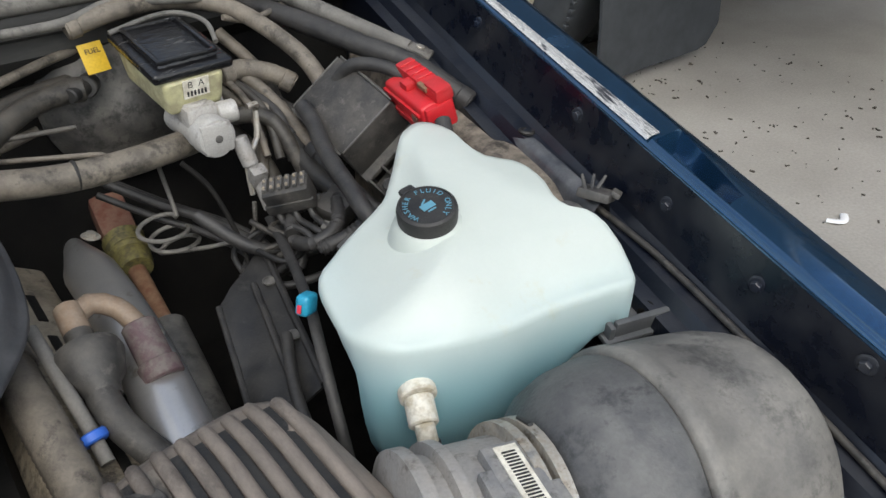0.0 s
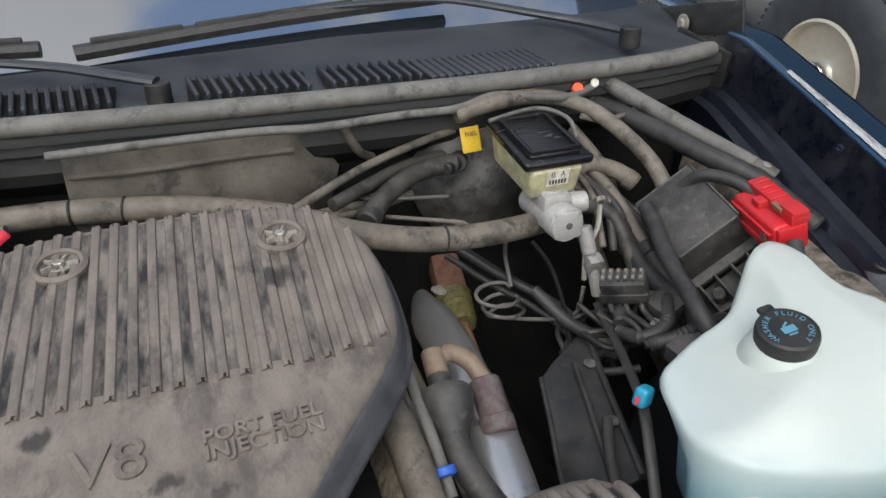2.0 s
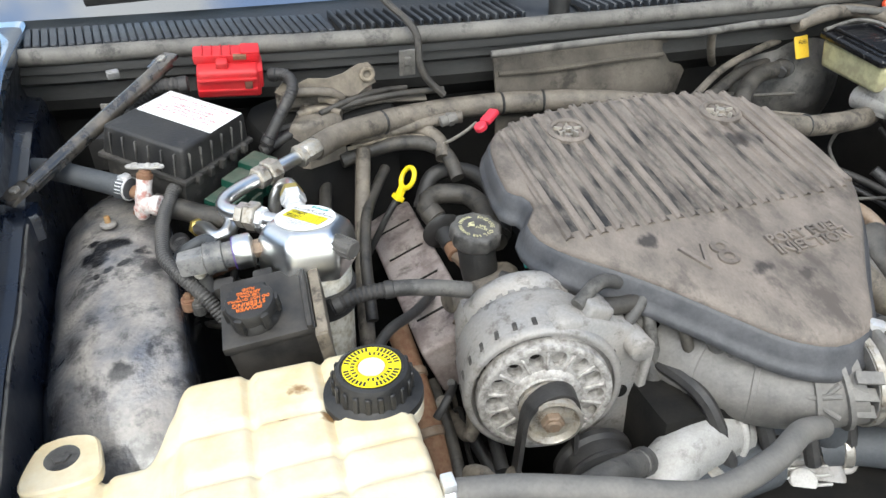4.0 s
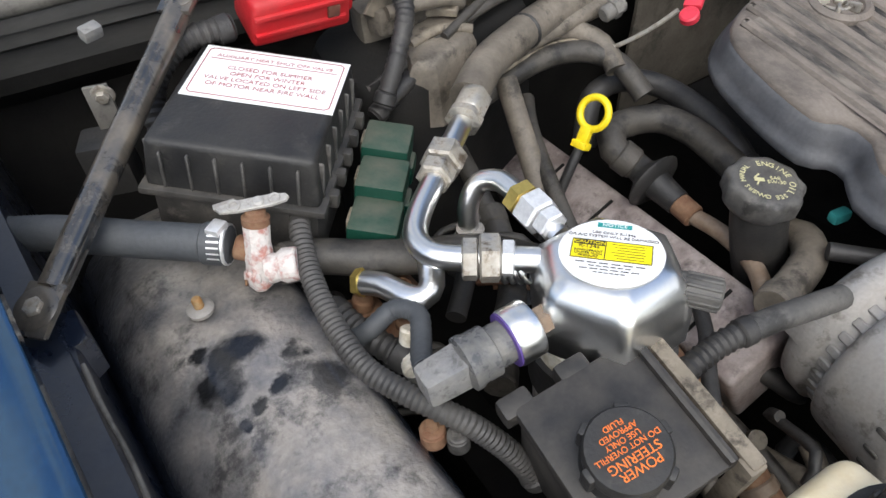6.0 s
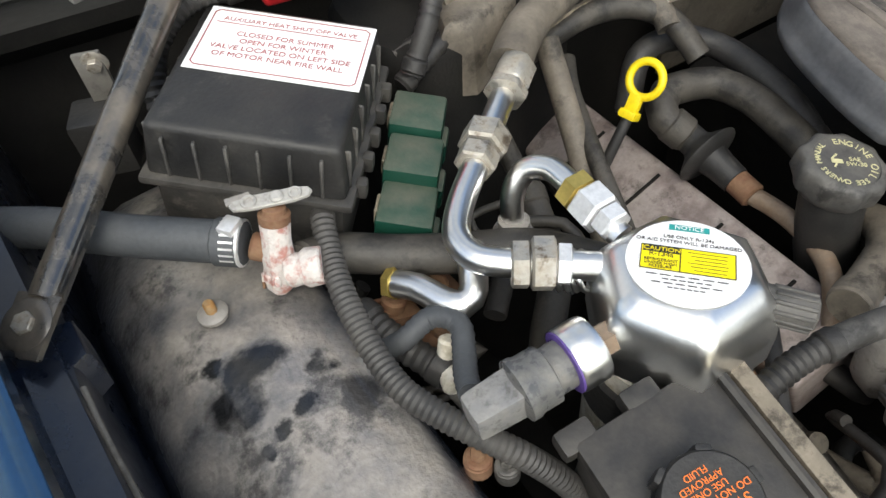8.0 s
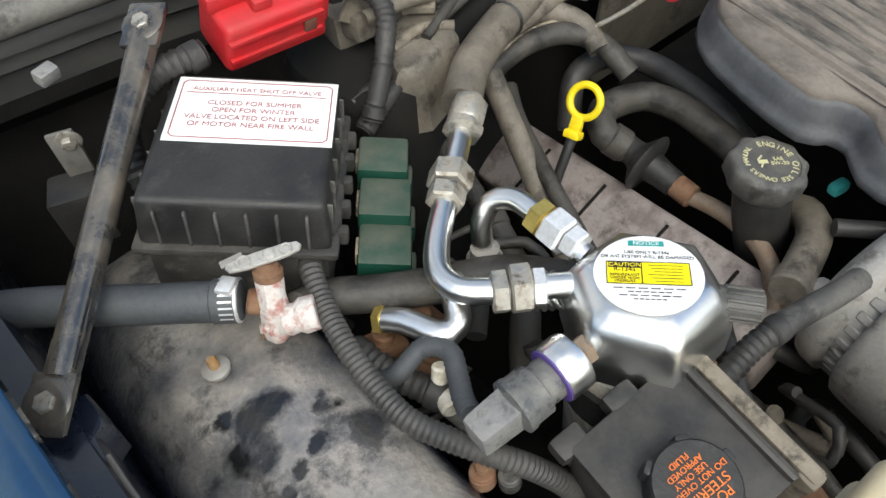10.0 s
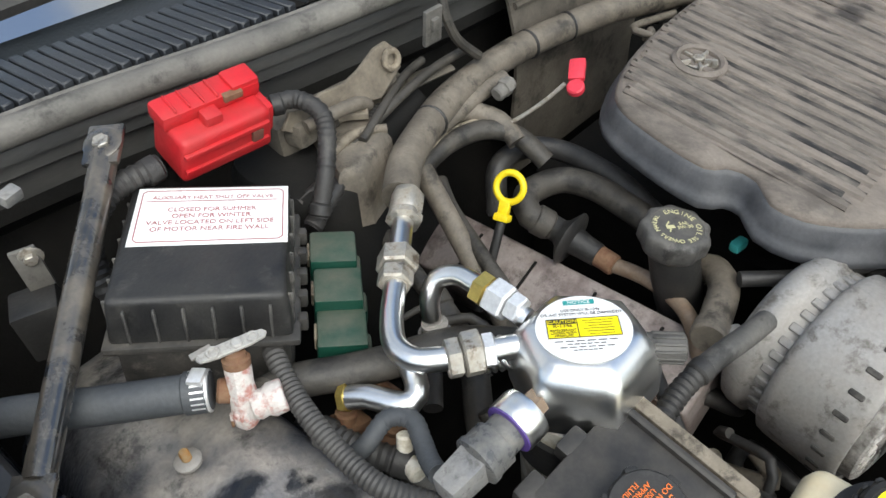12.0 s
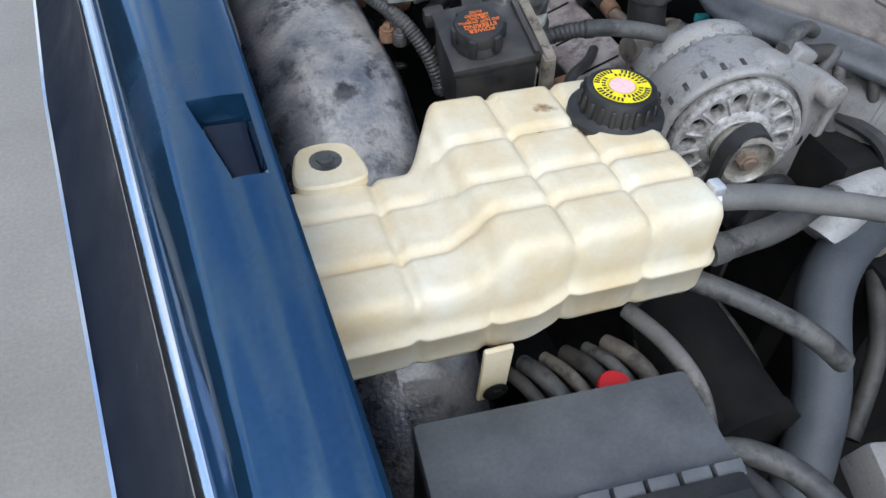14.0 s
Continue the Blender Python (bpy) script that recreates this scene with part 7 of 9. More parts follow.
# heater hose, valve
hv = thing("heater_shutoff_valve", "corroded white and pink shut-off valve with clamps", "valve", (-0.604, 0.824, 0.898))
VX = along((-0.604, 0.822, 0.889), (-0.5935, 0.829, 0.93))
bm = NB()
lathe(bm, VX, [(0.0050, -0.002), (0.0085, 0.002), (0.0098, 0.008), (0.0092, 0.017), (0.0100, 0.024), (0.0088, 0.033), (0.0092, 0.043), (0.0085, 0.047)], 18, 7)
body = part("body", bm, "corroded", hv)
bm = NB()
lathe(bm, VX @ T(0, 0, 0.045), [(0.0088, 0), (0.0090, 0.005), (0.0070, 0.006), (0.0066, 0.009), (0.0045, 0.010)], 16)
part("stem", bm, "rust", hv)
bm = NB()
cyl(bm, along((-0.609, 0.8365, 0.9165), (-0.594, 0.8255, 0.910)), 0.0082, 0.016, 16)
part("inlet", bm, "rust", hv, "rusty inlet")
bm = NB()
LV = [(-0.022, -0.003), (-0.012, -0.0045), (0.010, -0.0045), (0.019, -0.003), (0.021, 0.0), (0.019, 0.003), (0.010, 0.0045), (-0.012, 0.0045), (-0.022, 0.003), (-0.024, 0.0)]
LW = axes((-0.589, 0.832, 0.946), (0.031, -0.011, 0.0), (0.011, 0.031, 0.006))
slab(bm, LV, [(0.0, 0.0022), (0.0, 0.0005), (0.0005, 0.0)], lambda x, y: 0.0, LW)
torus(bm, LW @ T(-0.013, 0, 0.0005), 0.0035, 0.0012, 16, 6)
torus(bm, LW @ T(0.012, 0, 0.0005), 0.0030, 0.0010, 16, 6)
cyl(bm, LW @ T(0.002, 0, -0.001), 0.0040, 0.003, 12)
part("lever", bm, "alu_light", hv, "flat pale metal lever")
bm = NB()
box(bm, LW @ T(-0.020, 0.008, -0.006, 0, 0, 8), 0.014, 0.005, 0.0018, 0.0006)
part("stop_tab", bm, "alu_dull", hv, "dull grey stop tab")
bm = NB()
lathe(bm, along((-0.598, 0.817, 0.905), (-0.576, 0.806, 0.907)), [(0.0085, 0), (0.0100, 0.003), (0.0092, 0.008), (0.0115, 0.012), (0.0110, 0.020), (0.010, 0.021)], 20)
part("union", bm, "corroded", hv)
rnd = random.Random(31)
for k in range(9):
    u, v = rnd.uniform(0.004, 0.038), rnd.uniform(0, 360)
    bm = NB()
    box(bm, VX @ T(0, 0, u, 0, 0, v) @ T(0.0092, 0, 0, 0, 0, 0), 0.0022, rnd.uniform(0.003, 0.006), rnd.uniform(0.003, 0.007), 0.0008, 1)
    part("crust", bm, "rust" if k % 4 == 0 else "corroded", body)
hose("heater_hose", [(-0.83, 1.02, 0.86), (-0.775, 0.985, 0.900), (-0.715, 0.925, 0.922), (-0.660, 0.875, 0.923), (-0.611, 0.838, 0.918)], 0.0125, "hose_blue", "thick slate-black heater hose", "hose", "heater hoses")
hose("heater_hose", [(-0.590, 0.817, 0.904), (-0.565, 0.823, 0.892), (-0.535, 0.806, 0.886), (-0.505, 0.788, 0.884), (-0.462, 0.762, 0.882), (-0.41, 0.72, 0.86)], 0.0125, "hose", "thick dusty heater hose", "hose", "heater hoses")
bm = NB()
lathe(bm, along((-0.6215, 0.8462, 0.9190), (-0.6035, 0.8325, 0.917)), [(0.0126, 0), (0.0138, 0.0004), (0.0138, 0.0126), (0.0126, 0.013)], 28)
box(bm, T(-0.615, 0.841, 0.9318, 0, 0, 37), 0.012, 0.010, 0.006, 0.0015)
for k in range(6):
    box(bm, along((-0.6215, 0.8462, 0.9190), (-0.6035, 0.8325, 0.917)) @ T(0, 0, 0.0065, 0, 0, 100 + 16 * k) @ T(0.0138, 0, 0), 0.0008, 0.0012, 0.008, 0)
solo("hose_clamp", bm, "white_metal", "bright steel hose clamp", "hose clamp")

# receiver canister
cn = thing("refrigerant_canister", "aluminium refrigerant canister with white and yellow label", "canister", (-0.437, 0.691, 0.7))
C = T(-0.435, 0.681, 0.929, -3, 3, 0)
bm = NB()
lathe(bm, C, [(0.038, -0.057), (0.049, -0.050), (0.0495, -0.030), (0.0475, -0.016), (0.0435, -0.0075), (0.036, -0.0015), (0.0295, 0.0), (0.005, 0.0)], 48, 6)
part("dome", bm, "alu", cn, angle=70)
bm = NB()
lathe(bm, C, [(0.040, -0.185), (0.043, -0.18), (0.043, -0.055), (0.040, -0.052)], 36)
part("lower_can", bm, "cream", cn, "pale lower canister")
bm = NB()
lathe(bm, C, [(0.043, -0.098), (0.0465, -0.097), (0.0465, -0.070), (0.043, -0.069)], 36)
part("strap", bm, "rubber", cn, "black clamp strap")
LC = C @ T(0, 0, 0.0005, 0, 0, -47)
bm = NB()
cyl(bm, LC, 0.030, 0.0006, 40, 0.0001)
cl = part("label", bm, "white", cn, "round white label")
bm = NB()
box(bm, LC @ T(0.0, 0.0, 0.0009), 0.045, 0.0165, 0.0004, 0)
part("label_panel", bm, "ink_yellow", cl, "yellow caution panel")
bm = NB()
box(bm, LC @ T(-0.0035, 0, 0.00115), 0.0006, 0.0165, 0.0002, 0)
for s in (-1, 1):
    box(bm, LC @ T(0, s * 0.0083, 0.00115), 0.045, 0.0005, 0.0002, 0)
    box(bm, LC @ T(s * 0.0225, 0, 0.00115), 0.0005, 0.0165, 0.0002, 0)
for i in range(6):
    box(bm, LC @ T(0.0095 + 0.0006 * (i % 3), 0.0060 - 0.0024 * i, 0.00115), 0.019 - 0.002 * (i % 3), 0.0003, 0.0002, 0)
for y, w in ((-0.0112, 0.040), (-0.0138, 0.024), (-0.0164, 0.034), (-0.0190, 0.018)):
    for k in range(6):
        box(bm, LC @ T(-w / 2 + w * (k + 0.5) / 6, y, 0.00085), w / 6 * 0.75, 0.0006, 0.0002, 0)
part("label_print", bm, "ink_black", cl)
bm = NB()
box(bm, LC @ T(-0.0128, 0.0058, 0.00116), 0.0178, 0.0042, 0.0002, 0)
part("heading_bar", bm, "ink_black", cl)
writing("label_heading", "CAUTION", LC @ T(-0.0125, 0.0057, 0.0014), 0.0040, "ink_yellow", cl, extrude=0.0001)
writing("label_text", "NOTICE", LC @ T(0, 0.0235, 0.0011), 0.0040, "white", cl, extrude=0.0001)
writing("label_text", "USE ONLY R-134a\nOR A/C SYSTEM WILL BE DAMAGED", LC @ T(0, 0.0145, 0.00085), 0.0032, "ink_black", cl, extrude=0.0001, space=1.1)
writing("label_text", "R-134a", LC @ T(-0.0128, 0.0022, 0.0013), 0.0042, "ink_black", cl, extrude=0.0001)
writing("label_text", "REFRIGERANT\nUNDER HIGH\nPRESSURE", LC @ T(-0.0128, -0.0042, 0.0013), 0.0026, "ink_black", cl, extrude=0.0001, space=0.9)
bm = NB()
box(bm, LC @ T(0, 0.0235, 0.0009), 0.020, 0.004, 0.0003, 0)
part("label_band", bm, "ink_teal", cl)

# pressure switch
ps = thing("pressure_switch", "silver pressure switch with grey connector plug", "switch", (-0.52, 0.69, 0.89))
P0, P1 = Vector((-0.475, 0.681, 0.905)), Vector((-0.566, 0.686, 0.897))
SX = along(P0, P1)
bm = NB()
cyl(bm, SX @ T(0, 0, -0.006), 0.0105, 0.010, 20)
part("port", bm, "alu", ps)
bm = NB()
hexa(bm, SX @ T(0, 0, 0.002), 0.009, 0.014)
part("hex", bm, "copper", ps, "coppery hex")
bm = NB()
lathe(bm, SX @ T(0, 0, 0.014), [(0.012, 0), (0.0168, 0.002), (0.0175, 0.004), (0.0175, 0.017), (0.016, 0.019)], 28)
part("body", bm, "alu", ps)
bm = NB()
lathe(bm, SX @ T(0, 0, 0.0318), [(0.0162, 0), (0.0168, 0.0003), (0.0168, 0.0014), (0.0162, 0.0017)], 28)
part("band", bm, "violet", ps, "thin violet band")
bm = NB()
lathe(bm, SX @ T(0, 0, 0.033), [(0.013, 0), (0.013, 0.010), (0.0155, 0.011), (0.0155, 0.022), (0.0165, 0.024), (0.0165, 0.028), (0.012, 0.030)], 24)
part("collar", bm, "collar_grey", ps)
bm = NB()
box(bm, SX @ T(0, 0, 0.073), 0.021, 0.023, 0.030, 0.004, 2, 0.9)
part("plug", bm, "plug_grey", ps)
hose("switch_lead", [(-0.553, 0.699, 0.893), (-0.548, 0.712, 0.888), (-0.539, 0.728, 0.884), (-0.532, 0.744, 0.884), (-0.541, 0.758, 0.882), (-0.561, 0.760, 0.872), (-0.57, 0.77, 0.86)], 0.0068, "hose_blue", "grey corrugated lead from the pressure switch", "cable", rib=0.0006, pitch=0.004)

# refrigerant pipes and fittings
rp_ = thing("refrigerant_pipe", "bare aluminium refrigerant pipe with hex fittings", "pipe", (-0.485, 0.773, 0.887), "refrigerant pipes")
bm = NB()
tube(bm, [(-0.42, 0.858, 0.92), (-0.442, 0.839, 0.92), (-0.475, 0.811, 0.919), (-0.498, 0.791, 0.918), (-0.512, 0.773, 0.917), (-0.512, 0.756, 0.916), (-0.5, 0.743, 0.915), (-0.48, 0.728, 0.914), (-0.455, 0.709, 0.913)], 0.0082, 16, 0.004)
part("pipe", bm, "alu", rp_)
for a, b, r, h, m in (((-0.45, 0.833, 0.9195), (-0.475, 0.811, 0.919), 0.0155, 0.018, "steel"), ((-0.4645, 0.8205, 0.9195), (-0.485, 0.803, 0.919), 0.013, 0.014, "steel"), ((-0.499, 0.7405, 0.915), (-0.48, 0.728, 0.914), 0.0135, 0.010, "steel"), ((-0.49, 0.735, 0.915), (-0.47, 0.722, 0.914), 0.0155, 0.013, "steel"), ((-0.479, 0.7275, 0.914), (-0.46, 0.713, 0.913), 0.012, 0.008, "white_metal")):
    bm = NB()
    hexa(bm, along(a, b), r, h)
    part("hex_nut", bm, m, rp_)
for i in range(4):
    bm = NB()
    torus(bm, along((-0.4765 + 0.0035 * i, 0.7285 - 0.0028 * i, 0.9065), (-0.455, 0.709, 0.913)), 0.0105, 0.0017, 20, 8)
    part("thread_ring", bm, "alu", rp_)
bm = NB()
lathe(bm, along((-0.423, 0.855, 0.92), (-0.39, 0.881, 0.923)), [(0.010, 0), (0.0145, 0.002), (0.0145, 0.008), (0.012, 0.010), (0.0135, 0.012), (0.0135, 0.032), (0.012, 0.034)], 20, 6)
part("crimp_ferrule", bm, "steel", rp_)
rp2 = thing("refrigerant_pipe", "short looped aluminium refrigerant pipe with yellow nut", "pipe", (-0.46, 0.79, 0.86), "refrigerant pipes")
bm = NB()
tube(bm, [(-0.462, 0.790, 0.860), (-0.461, 0.793, 0.882), (-0.457, 0.797, 0.901), (-0.448, 0.796, 0.914), (-0.441, 0.784, 0.920), (-0.440, 0.768, 0.921), (-0.441, 0.748, 0.919), (-0.439, 0.722, 0.914)], 0.0075, 14, 0.004)
part("pipe", bm, "alu", rp2)
bm = NB()
lathe(bm, T(-0.462, 0.790, 0.880, 0, 4, 0), [(0.009, -0.02), (0.013, -0.018), (0.013, -0.006), (0.010, -0.004), (0.010, 0.004)], 20)
part("collar", bm, "alu_dull", rp2)
for y, r, h, m in ((0.764, 0.0125, 0.011, "zinc"), (0.752, 0.0135, 0.016, "white_metal"), (0.735, 0.0105, 0.010, "white_metal")):
    bm = NB()
    hexa(bm, along((-0.4405, y, 0.921), (-0.4405, y - 0.02, 0.919)), r, h)
    part("hex_nut", bm, m, rp2)
hose("coolant_loop", [(-0.545, 0.792, 0.880), (-0.537, 0.780, 0.883), (-0.531, 0.763, 0.884), (-0.523, 0.753, 0.885), (-0.513, 0.757, 0.888), (-0.507, 0.768, 0.895), (-0.505, 0.772, 0.905)], 0.0085, "alu", "looped bare aluminium pipe", "pipe", segs=14)
bm = NB()
tube(bm, [(-0.575, 0.795, 0.862), (-0.565, 0.772, 0.862), (-0.552, 0.752, 0.858), (-0.545, 0.730, 0.85), (-0.54, 0.71, 0.84)], 0.0075, 12)
solo("drain_hose", bm, "grey", "bent grey hose below the pipes", "hose")
bm = NB()
cyl(bm, along((-0.413, 0.651, 0.914), (-0.392, 0.624, 0.912)), 0.0095, 0.026, 18)
sv = solo("service_port", bm, "grey", "ribbed grey service port cap on the canister", "service port")
for i in range(12):
    bm = NB()
    box(bm, along((-0.413, 0.651, 0.914), (-0.392, 0.624, 0.912)) @ T(0, 0, 0.015, 0, 0, i * 30) @ T(0.0095, 0, 0), 0.0018, 0.0022, 0.020, 0.0005, 1)
    part("knurl", bm, "grey", sv)

# dipstick
dp = thing("dipstick", "yellow oil dipstick handle on a black tube", "dipstick", (-0.287, 0.868, 0.78))
bm = NB()
DM = axes((-0.287, 0.862, 0.868), (0.226, -0.974, 0.0), (0.512, 0.119, 0.851))
torus(bm, DM, 0.0136, 0.0033, 32, 10)
box(bm, DM @ T(-0.001, -0.020, 0), 0.011, 0.016, 0.007, 0.002)
box(bm, DM @ T(-0.001, -0.029, 0), 0.015, 0.007, 0.012, 0.002)
part("handle", bm, "yellow", dp)
bm = NB()
tube(bm, [DM @ Vector((-0.001, -0.03, 0)), (-0.318, 0.856, 0.822), (-0.334, 0.854, 0.795), (-0.352, 0.852, 0.765)], 0.0046, 10)
part("tube", bm, "black", dp)
# oil cap
oc = thing("oil_filler", "black fluted oil filler cap with gold print", "oil cap", (-0.245, 0.72, 0.8))
OC = T(-0.244, 0.718, 0.857, 8, 4, 0)
bm = NB()
t = bmesh.new()
rings = []
for r, h, lobe in ((0.0245, -0.016, 0), (0.0265, -0.013, 0.6), (0.0290, -0.009, 1), (0.0290, 0.003, 1), (0.0280, 0.0065, 1), (0.0255, 0.0085, 0.5), (0.0225, 0.0088, 0), (0.0222, 0.0080, 0), (0.004, 0.0080, 0)):
    ring = []
    for i in range(72):
        a = 2 * math.pi * i / 72
        k = r + 0.0016 * lobe * math.cos(9 * a) * (1 if math.cos(9 * a) > 0 else 0.7)
        ring.append(t.verts.new((k * math.cos(a), k * math.sin(a), h)))
    rings.append(ring)
for p, q in zip(rings, rings[1:]):
    for i in range(72):
        t.faces.new((p[i], p[(i + 1) % 72], q[(i + 1) % 72], q[i]))
t.faces.new(rings[0][::-1])
t.faces.new(rings[-1])
ocap = part("cap", flush(bm, t, OC), "grey", oc, "dark grey lobed cap", angle=50)
for i, ch in enumerate("ENGINE OIL"):
    a = radians(64 - i * 15.5)
    if ch != " ":
        writing("cap_letter", ch, OC @ T(0.0182 * math.cos(a), 0.0182 * math.sin(a), 0.0083, 0, 0, math.degrees(a) - 90), 0.0070, "ink_tan", ocap)
for i, ch in enumerate("SEE OWNERS MANUAL"):
    a = radians(265 - i * 10.5)
    if ch != " ":
        writing("cap_letter", ch, OC @ T(0.0186 * math.cos(a), 0.0186 * math.sin(a), 0.0083, 0, 0, math.degrees(a) - 90), 0.0056, "ink_tan", ocap)
writing("cap_grade", "SAE\n5W-30", OC @ T(0.0055, -0.0035, 0.0083, 0, 0, -35), 0.0050, "ink_tan", ocap, space=0.9)
bm = NB()
box(bm, OC @ T(-0.0050, 0.0035, 0.0083, 0, 0, -35), 0.0075, 0.0035, 0.0005, 0)
box(bm, OC @ T(-0.0035, 0.0075, 0.0083, 0, 0, 10), 0.0060, 0.0013, 0.0005, 0)
box(bm, OC @ T(-0.0085, 0.0015, 0.0083, 0, 0, 25), 0.0045, 0.0012, 0.0005, 0)
part("cap_print", bm, "ink_tan", ocap)
bm = NB()
tube(bm, [(-0.2445, 0.717, 0.845), (-0.242, 0.712, 0.81), (-0.232, 0.708, 0.77), (-0.22, 0.70, 0.74)], 0.022, 20)
part("neck", bm, "black", oc)

# hoses round the rocker cover
hose("breather_hose", [(-0.256, 0.838, 0.812), (-0.266, 0.856, 0.824), (-0.250, 0.872, 0.832), (-0.212, 0.860, 0.832), (-0.200, 0.827, 0.830), (-0.203, 0.785, 0.826), (-0.208, 0.745, 0.82)], 0.0135, "hose", "thick dusty breather hose", "hose", "breather hoses")
cvv = thing("breather_valve", "black breather valve with rusty union", "valve", (-0.276, 0.80, 0.8))
bm = NB()
lathe(bm, along((-0.2555, 0.842, 0.813), (-0.253, 0.775, 0.799)), [(0.012, 0.0), (0.0125, 0.014), (0.015, 0.018), (0.0265, 0.0255), (0.0280, 0.0270), (0.0265, 0.0290), (0.014, 0.033), (0.0125, 0.042), (0.0115, 0.058)], 24)
part("body", bm, "black", cvv)
bm = NB()
cyl(bm, along((-0.253, 0.786, 0.801), (-0.253, 0.76, 0.797)), 0.0105, 0.020, 16)
part("union", bm, "rust", cvv)
bm = NB()
tube(bm, [(-0.253, 0.770, 0.798), (-0.248, 0.740, 0.796), (-0.255, 0.705, 0.796), (-0.268, 0.680, 0.792), (-0.285, 0.66, 0.775)], 0.0075, 12)
part("pipe", bm, "copper", cvv, "tan copper pipe")
hose("breather_hose", [(-0.215, 0.715, 0.795), (-0.214, 0.692, 0.808), (-0.232, 0.672, 0.812), (-0.268, 0.660, 0.814), (-0.300, 0.652, 0.818)], 0.0135, "hose_tan", "tan dusty breather hose", "hose", "breather hoses")
hose("breather_hose", [(-0.262, 0.90, 0.80), (-0.240, 0.917, 0.838), (-0.200, 0.915, 0.842), (-0.176, 0.880, 0.838), (-0.180, 0.81, 0.832), (-0.195, 0.76, 0.82)], 0.011, "rubber", "black hose beside the engine cover", "hose", "breather hoses")
hose("heat_pipe", [(-0.33, 0.93, 0.885), (-0.35, 0.86, 0.83), (-0.37, 0.78, 0.76), (-0.385, 0.68, 0.68), (-0.39, 0.60, 0.60)], 0.010, "hose_tan", "dusty tan pipe beside the canister", "pipe")
hose("bay_hose", [(-0.262, 0.965, 0.885), (-0.24, 0.952, 0.893), (-0.225, 0.925, 0.885), (-0.228, 0.90, 0.87)], 0.010, "hose_tan", "short dusty hose by the wrapped pipe", "hose")
rt = thing("red_tag", "small red plastic tag on a thin ring wire", "tag", (-0.187, 0.918, 0.86))
bm = NB()
RT = T(-0.180, 0.866, 0.928, 25, -8, -62)
box(bm, RT @ T(0, 0.010, 0), 0.016, 0.024, 0.008, 0.003)
cyl(bm, RT @ T(0, -0.010, -0.004), 0.0085, 0.008, 18)
part("flag", bm, "pink", rt)
bm = NB()
tube(bm, [(-0.190, 0.872, 0.926), (-0.205, 0.890, 0.905), (-0.225, 0.915, 0.885), (-0.235, 0.935, 0.885)], 0.0022, 8)
part("wire", bm, "steel", rt)
bm = NB()
box(bm, T(-0.190, 0.682, 0.825, 0, 0, -10), 0.016, 0.010, 0.010, 0.003)
solo("teal_clip", bm, "teal", "small teal plastic clip below the engine cover", "clip")

# power steering reservoir
pr = thing("steering_reservoir", "dusty black power steering reservoir with orange-print cap", "fluid reservoir", (-0.495, 0.618, 0.8))
PM = axes((-0.487, 0.608, 0.886), (0.076, -0.005, 0.009), (-0.016, 0.073, 0.013))
bm = NB()
box(bm, PM @ T(0, 0, -0.045), 0.078, 0.078, 0.085, 0.006, 2, 1.02)
part("tank", bm, "tank_black", pr)
bm = NB()
box(bm, PM @ T(0, 0, -0.0065), 0.084, 0.084, 0.010, 0.003)
box(bm, PM @ T(0.037, 0, -0.001), 0.006, 0.084, 0.008, 0.003)
for q in (-0.026, 0.012):
    box(bm, PM @ T(-0.012, 0.044, -0.010) @ T(q, 0, 0), 0.020, 0.014, 0.016, 0.003)
part("lip", bm, "tank_black", pr)
bm = NB()
lathe(bm, PM @ T(-0.010, -0.012, -0.003), [(0.0225, 0), (0.0225, 0.006), (0.020, 0.010), (0.022, 0.012), (0.023, 0.022), (0.0215, 0.0245), (0.012, 0.025)], 28)
pc = part("cap", bm, "black", pr)
for i in range(6):
    a = i * 1.0472
    bm = NB()
    box(bm, PM @ T(-0.010 + 0.0225 * math.cos(a), -0.012 + 0.0225 * math.sin(a), 0.011, 0, 0, math.degrees(a)), 0.006, 0.008, 0.018, 0.002)
    part("grip", bm, "black", pc)
PT = PM @ T(-0.010, -0.012, 0.0226, 0, 0, 178)
writing("cap_text", "POWER\nSTEERING", PT @ T(0.0, 0.0075, 0), 0.0068, "ink_orange", pc, space=0.82)
writing("cap_text", "DO NOT OVERFILL\nUSE ONLY\nAPPROVED\nFLUID", PT @ T(0.0, -0.0070, 0), 0.0044, "ink_orange", pc, space=0.95)
bm = NB()
box(bm, PM @ T(0.0475, 0.002, -0.016), 0.010, 0.104, 0.030, 0.0025)
box(bm, PM @ T(0.046, -0.046, -0.045), 0.012, 0.012, 0.085, 0.003)
part("bracket", bm, "tan_dull", pr, "dusty tan steel bracket")
hose("conduit", [(-0.425, 0.630, 0.852), (-0.405, 0.631, 0.858), (-0.385, 0.631, 0.861), (-0.360, 0.628, 0.862)], 0.0085, "rubber", "black corrugated conduit to the alternator", "cable", "conduits", rib=0.0012, pitch=0.0048)
hose("battery_cable", [(-0.368, 0.629, 0.862), (-0.345, 0.625, 0.862), (-0.315, 0.620, 0.858), (-0.285, 0.618, 0.850)], 0.0085, "grey", "grey cable to the alternator", "cable")

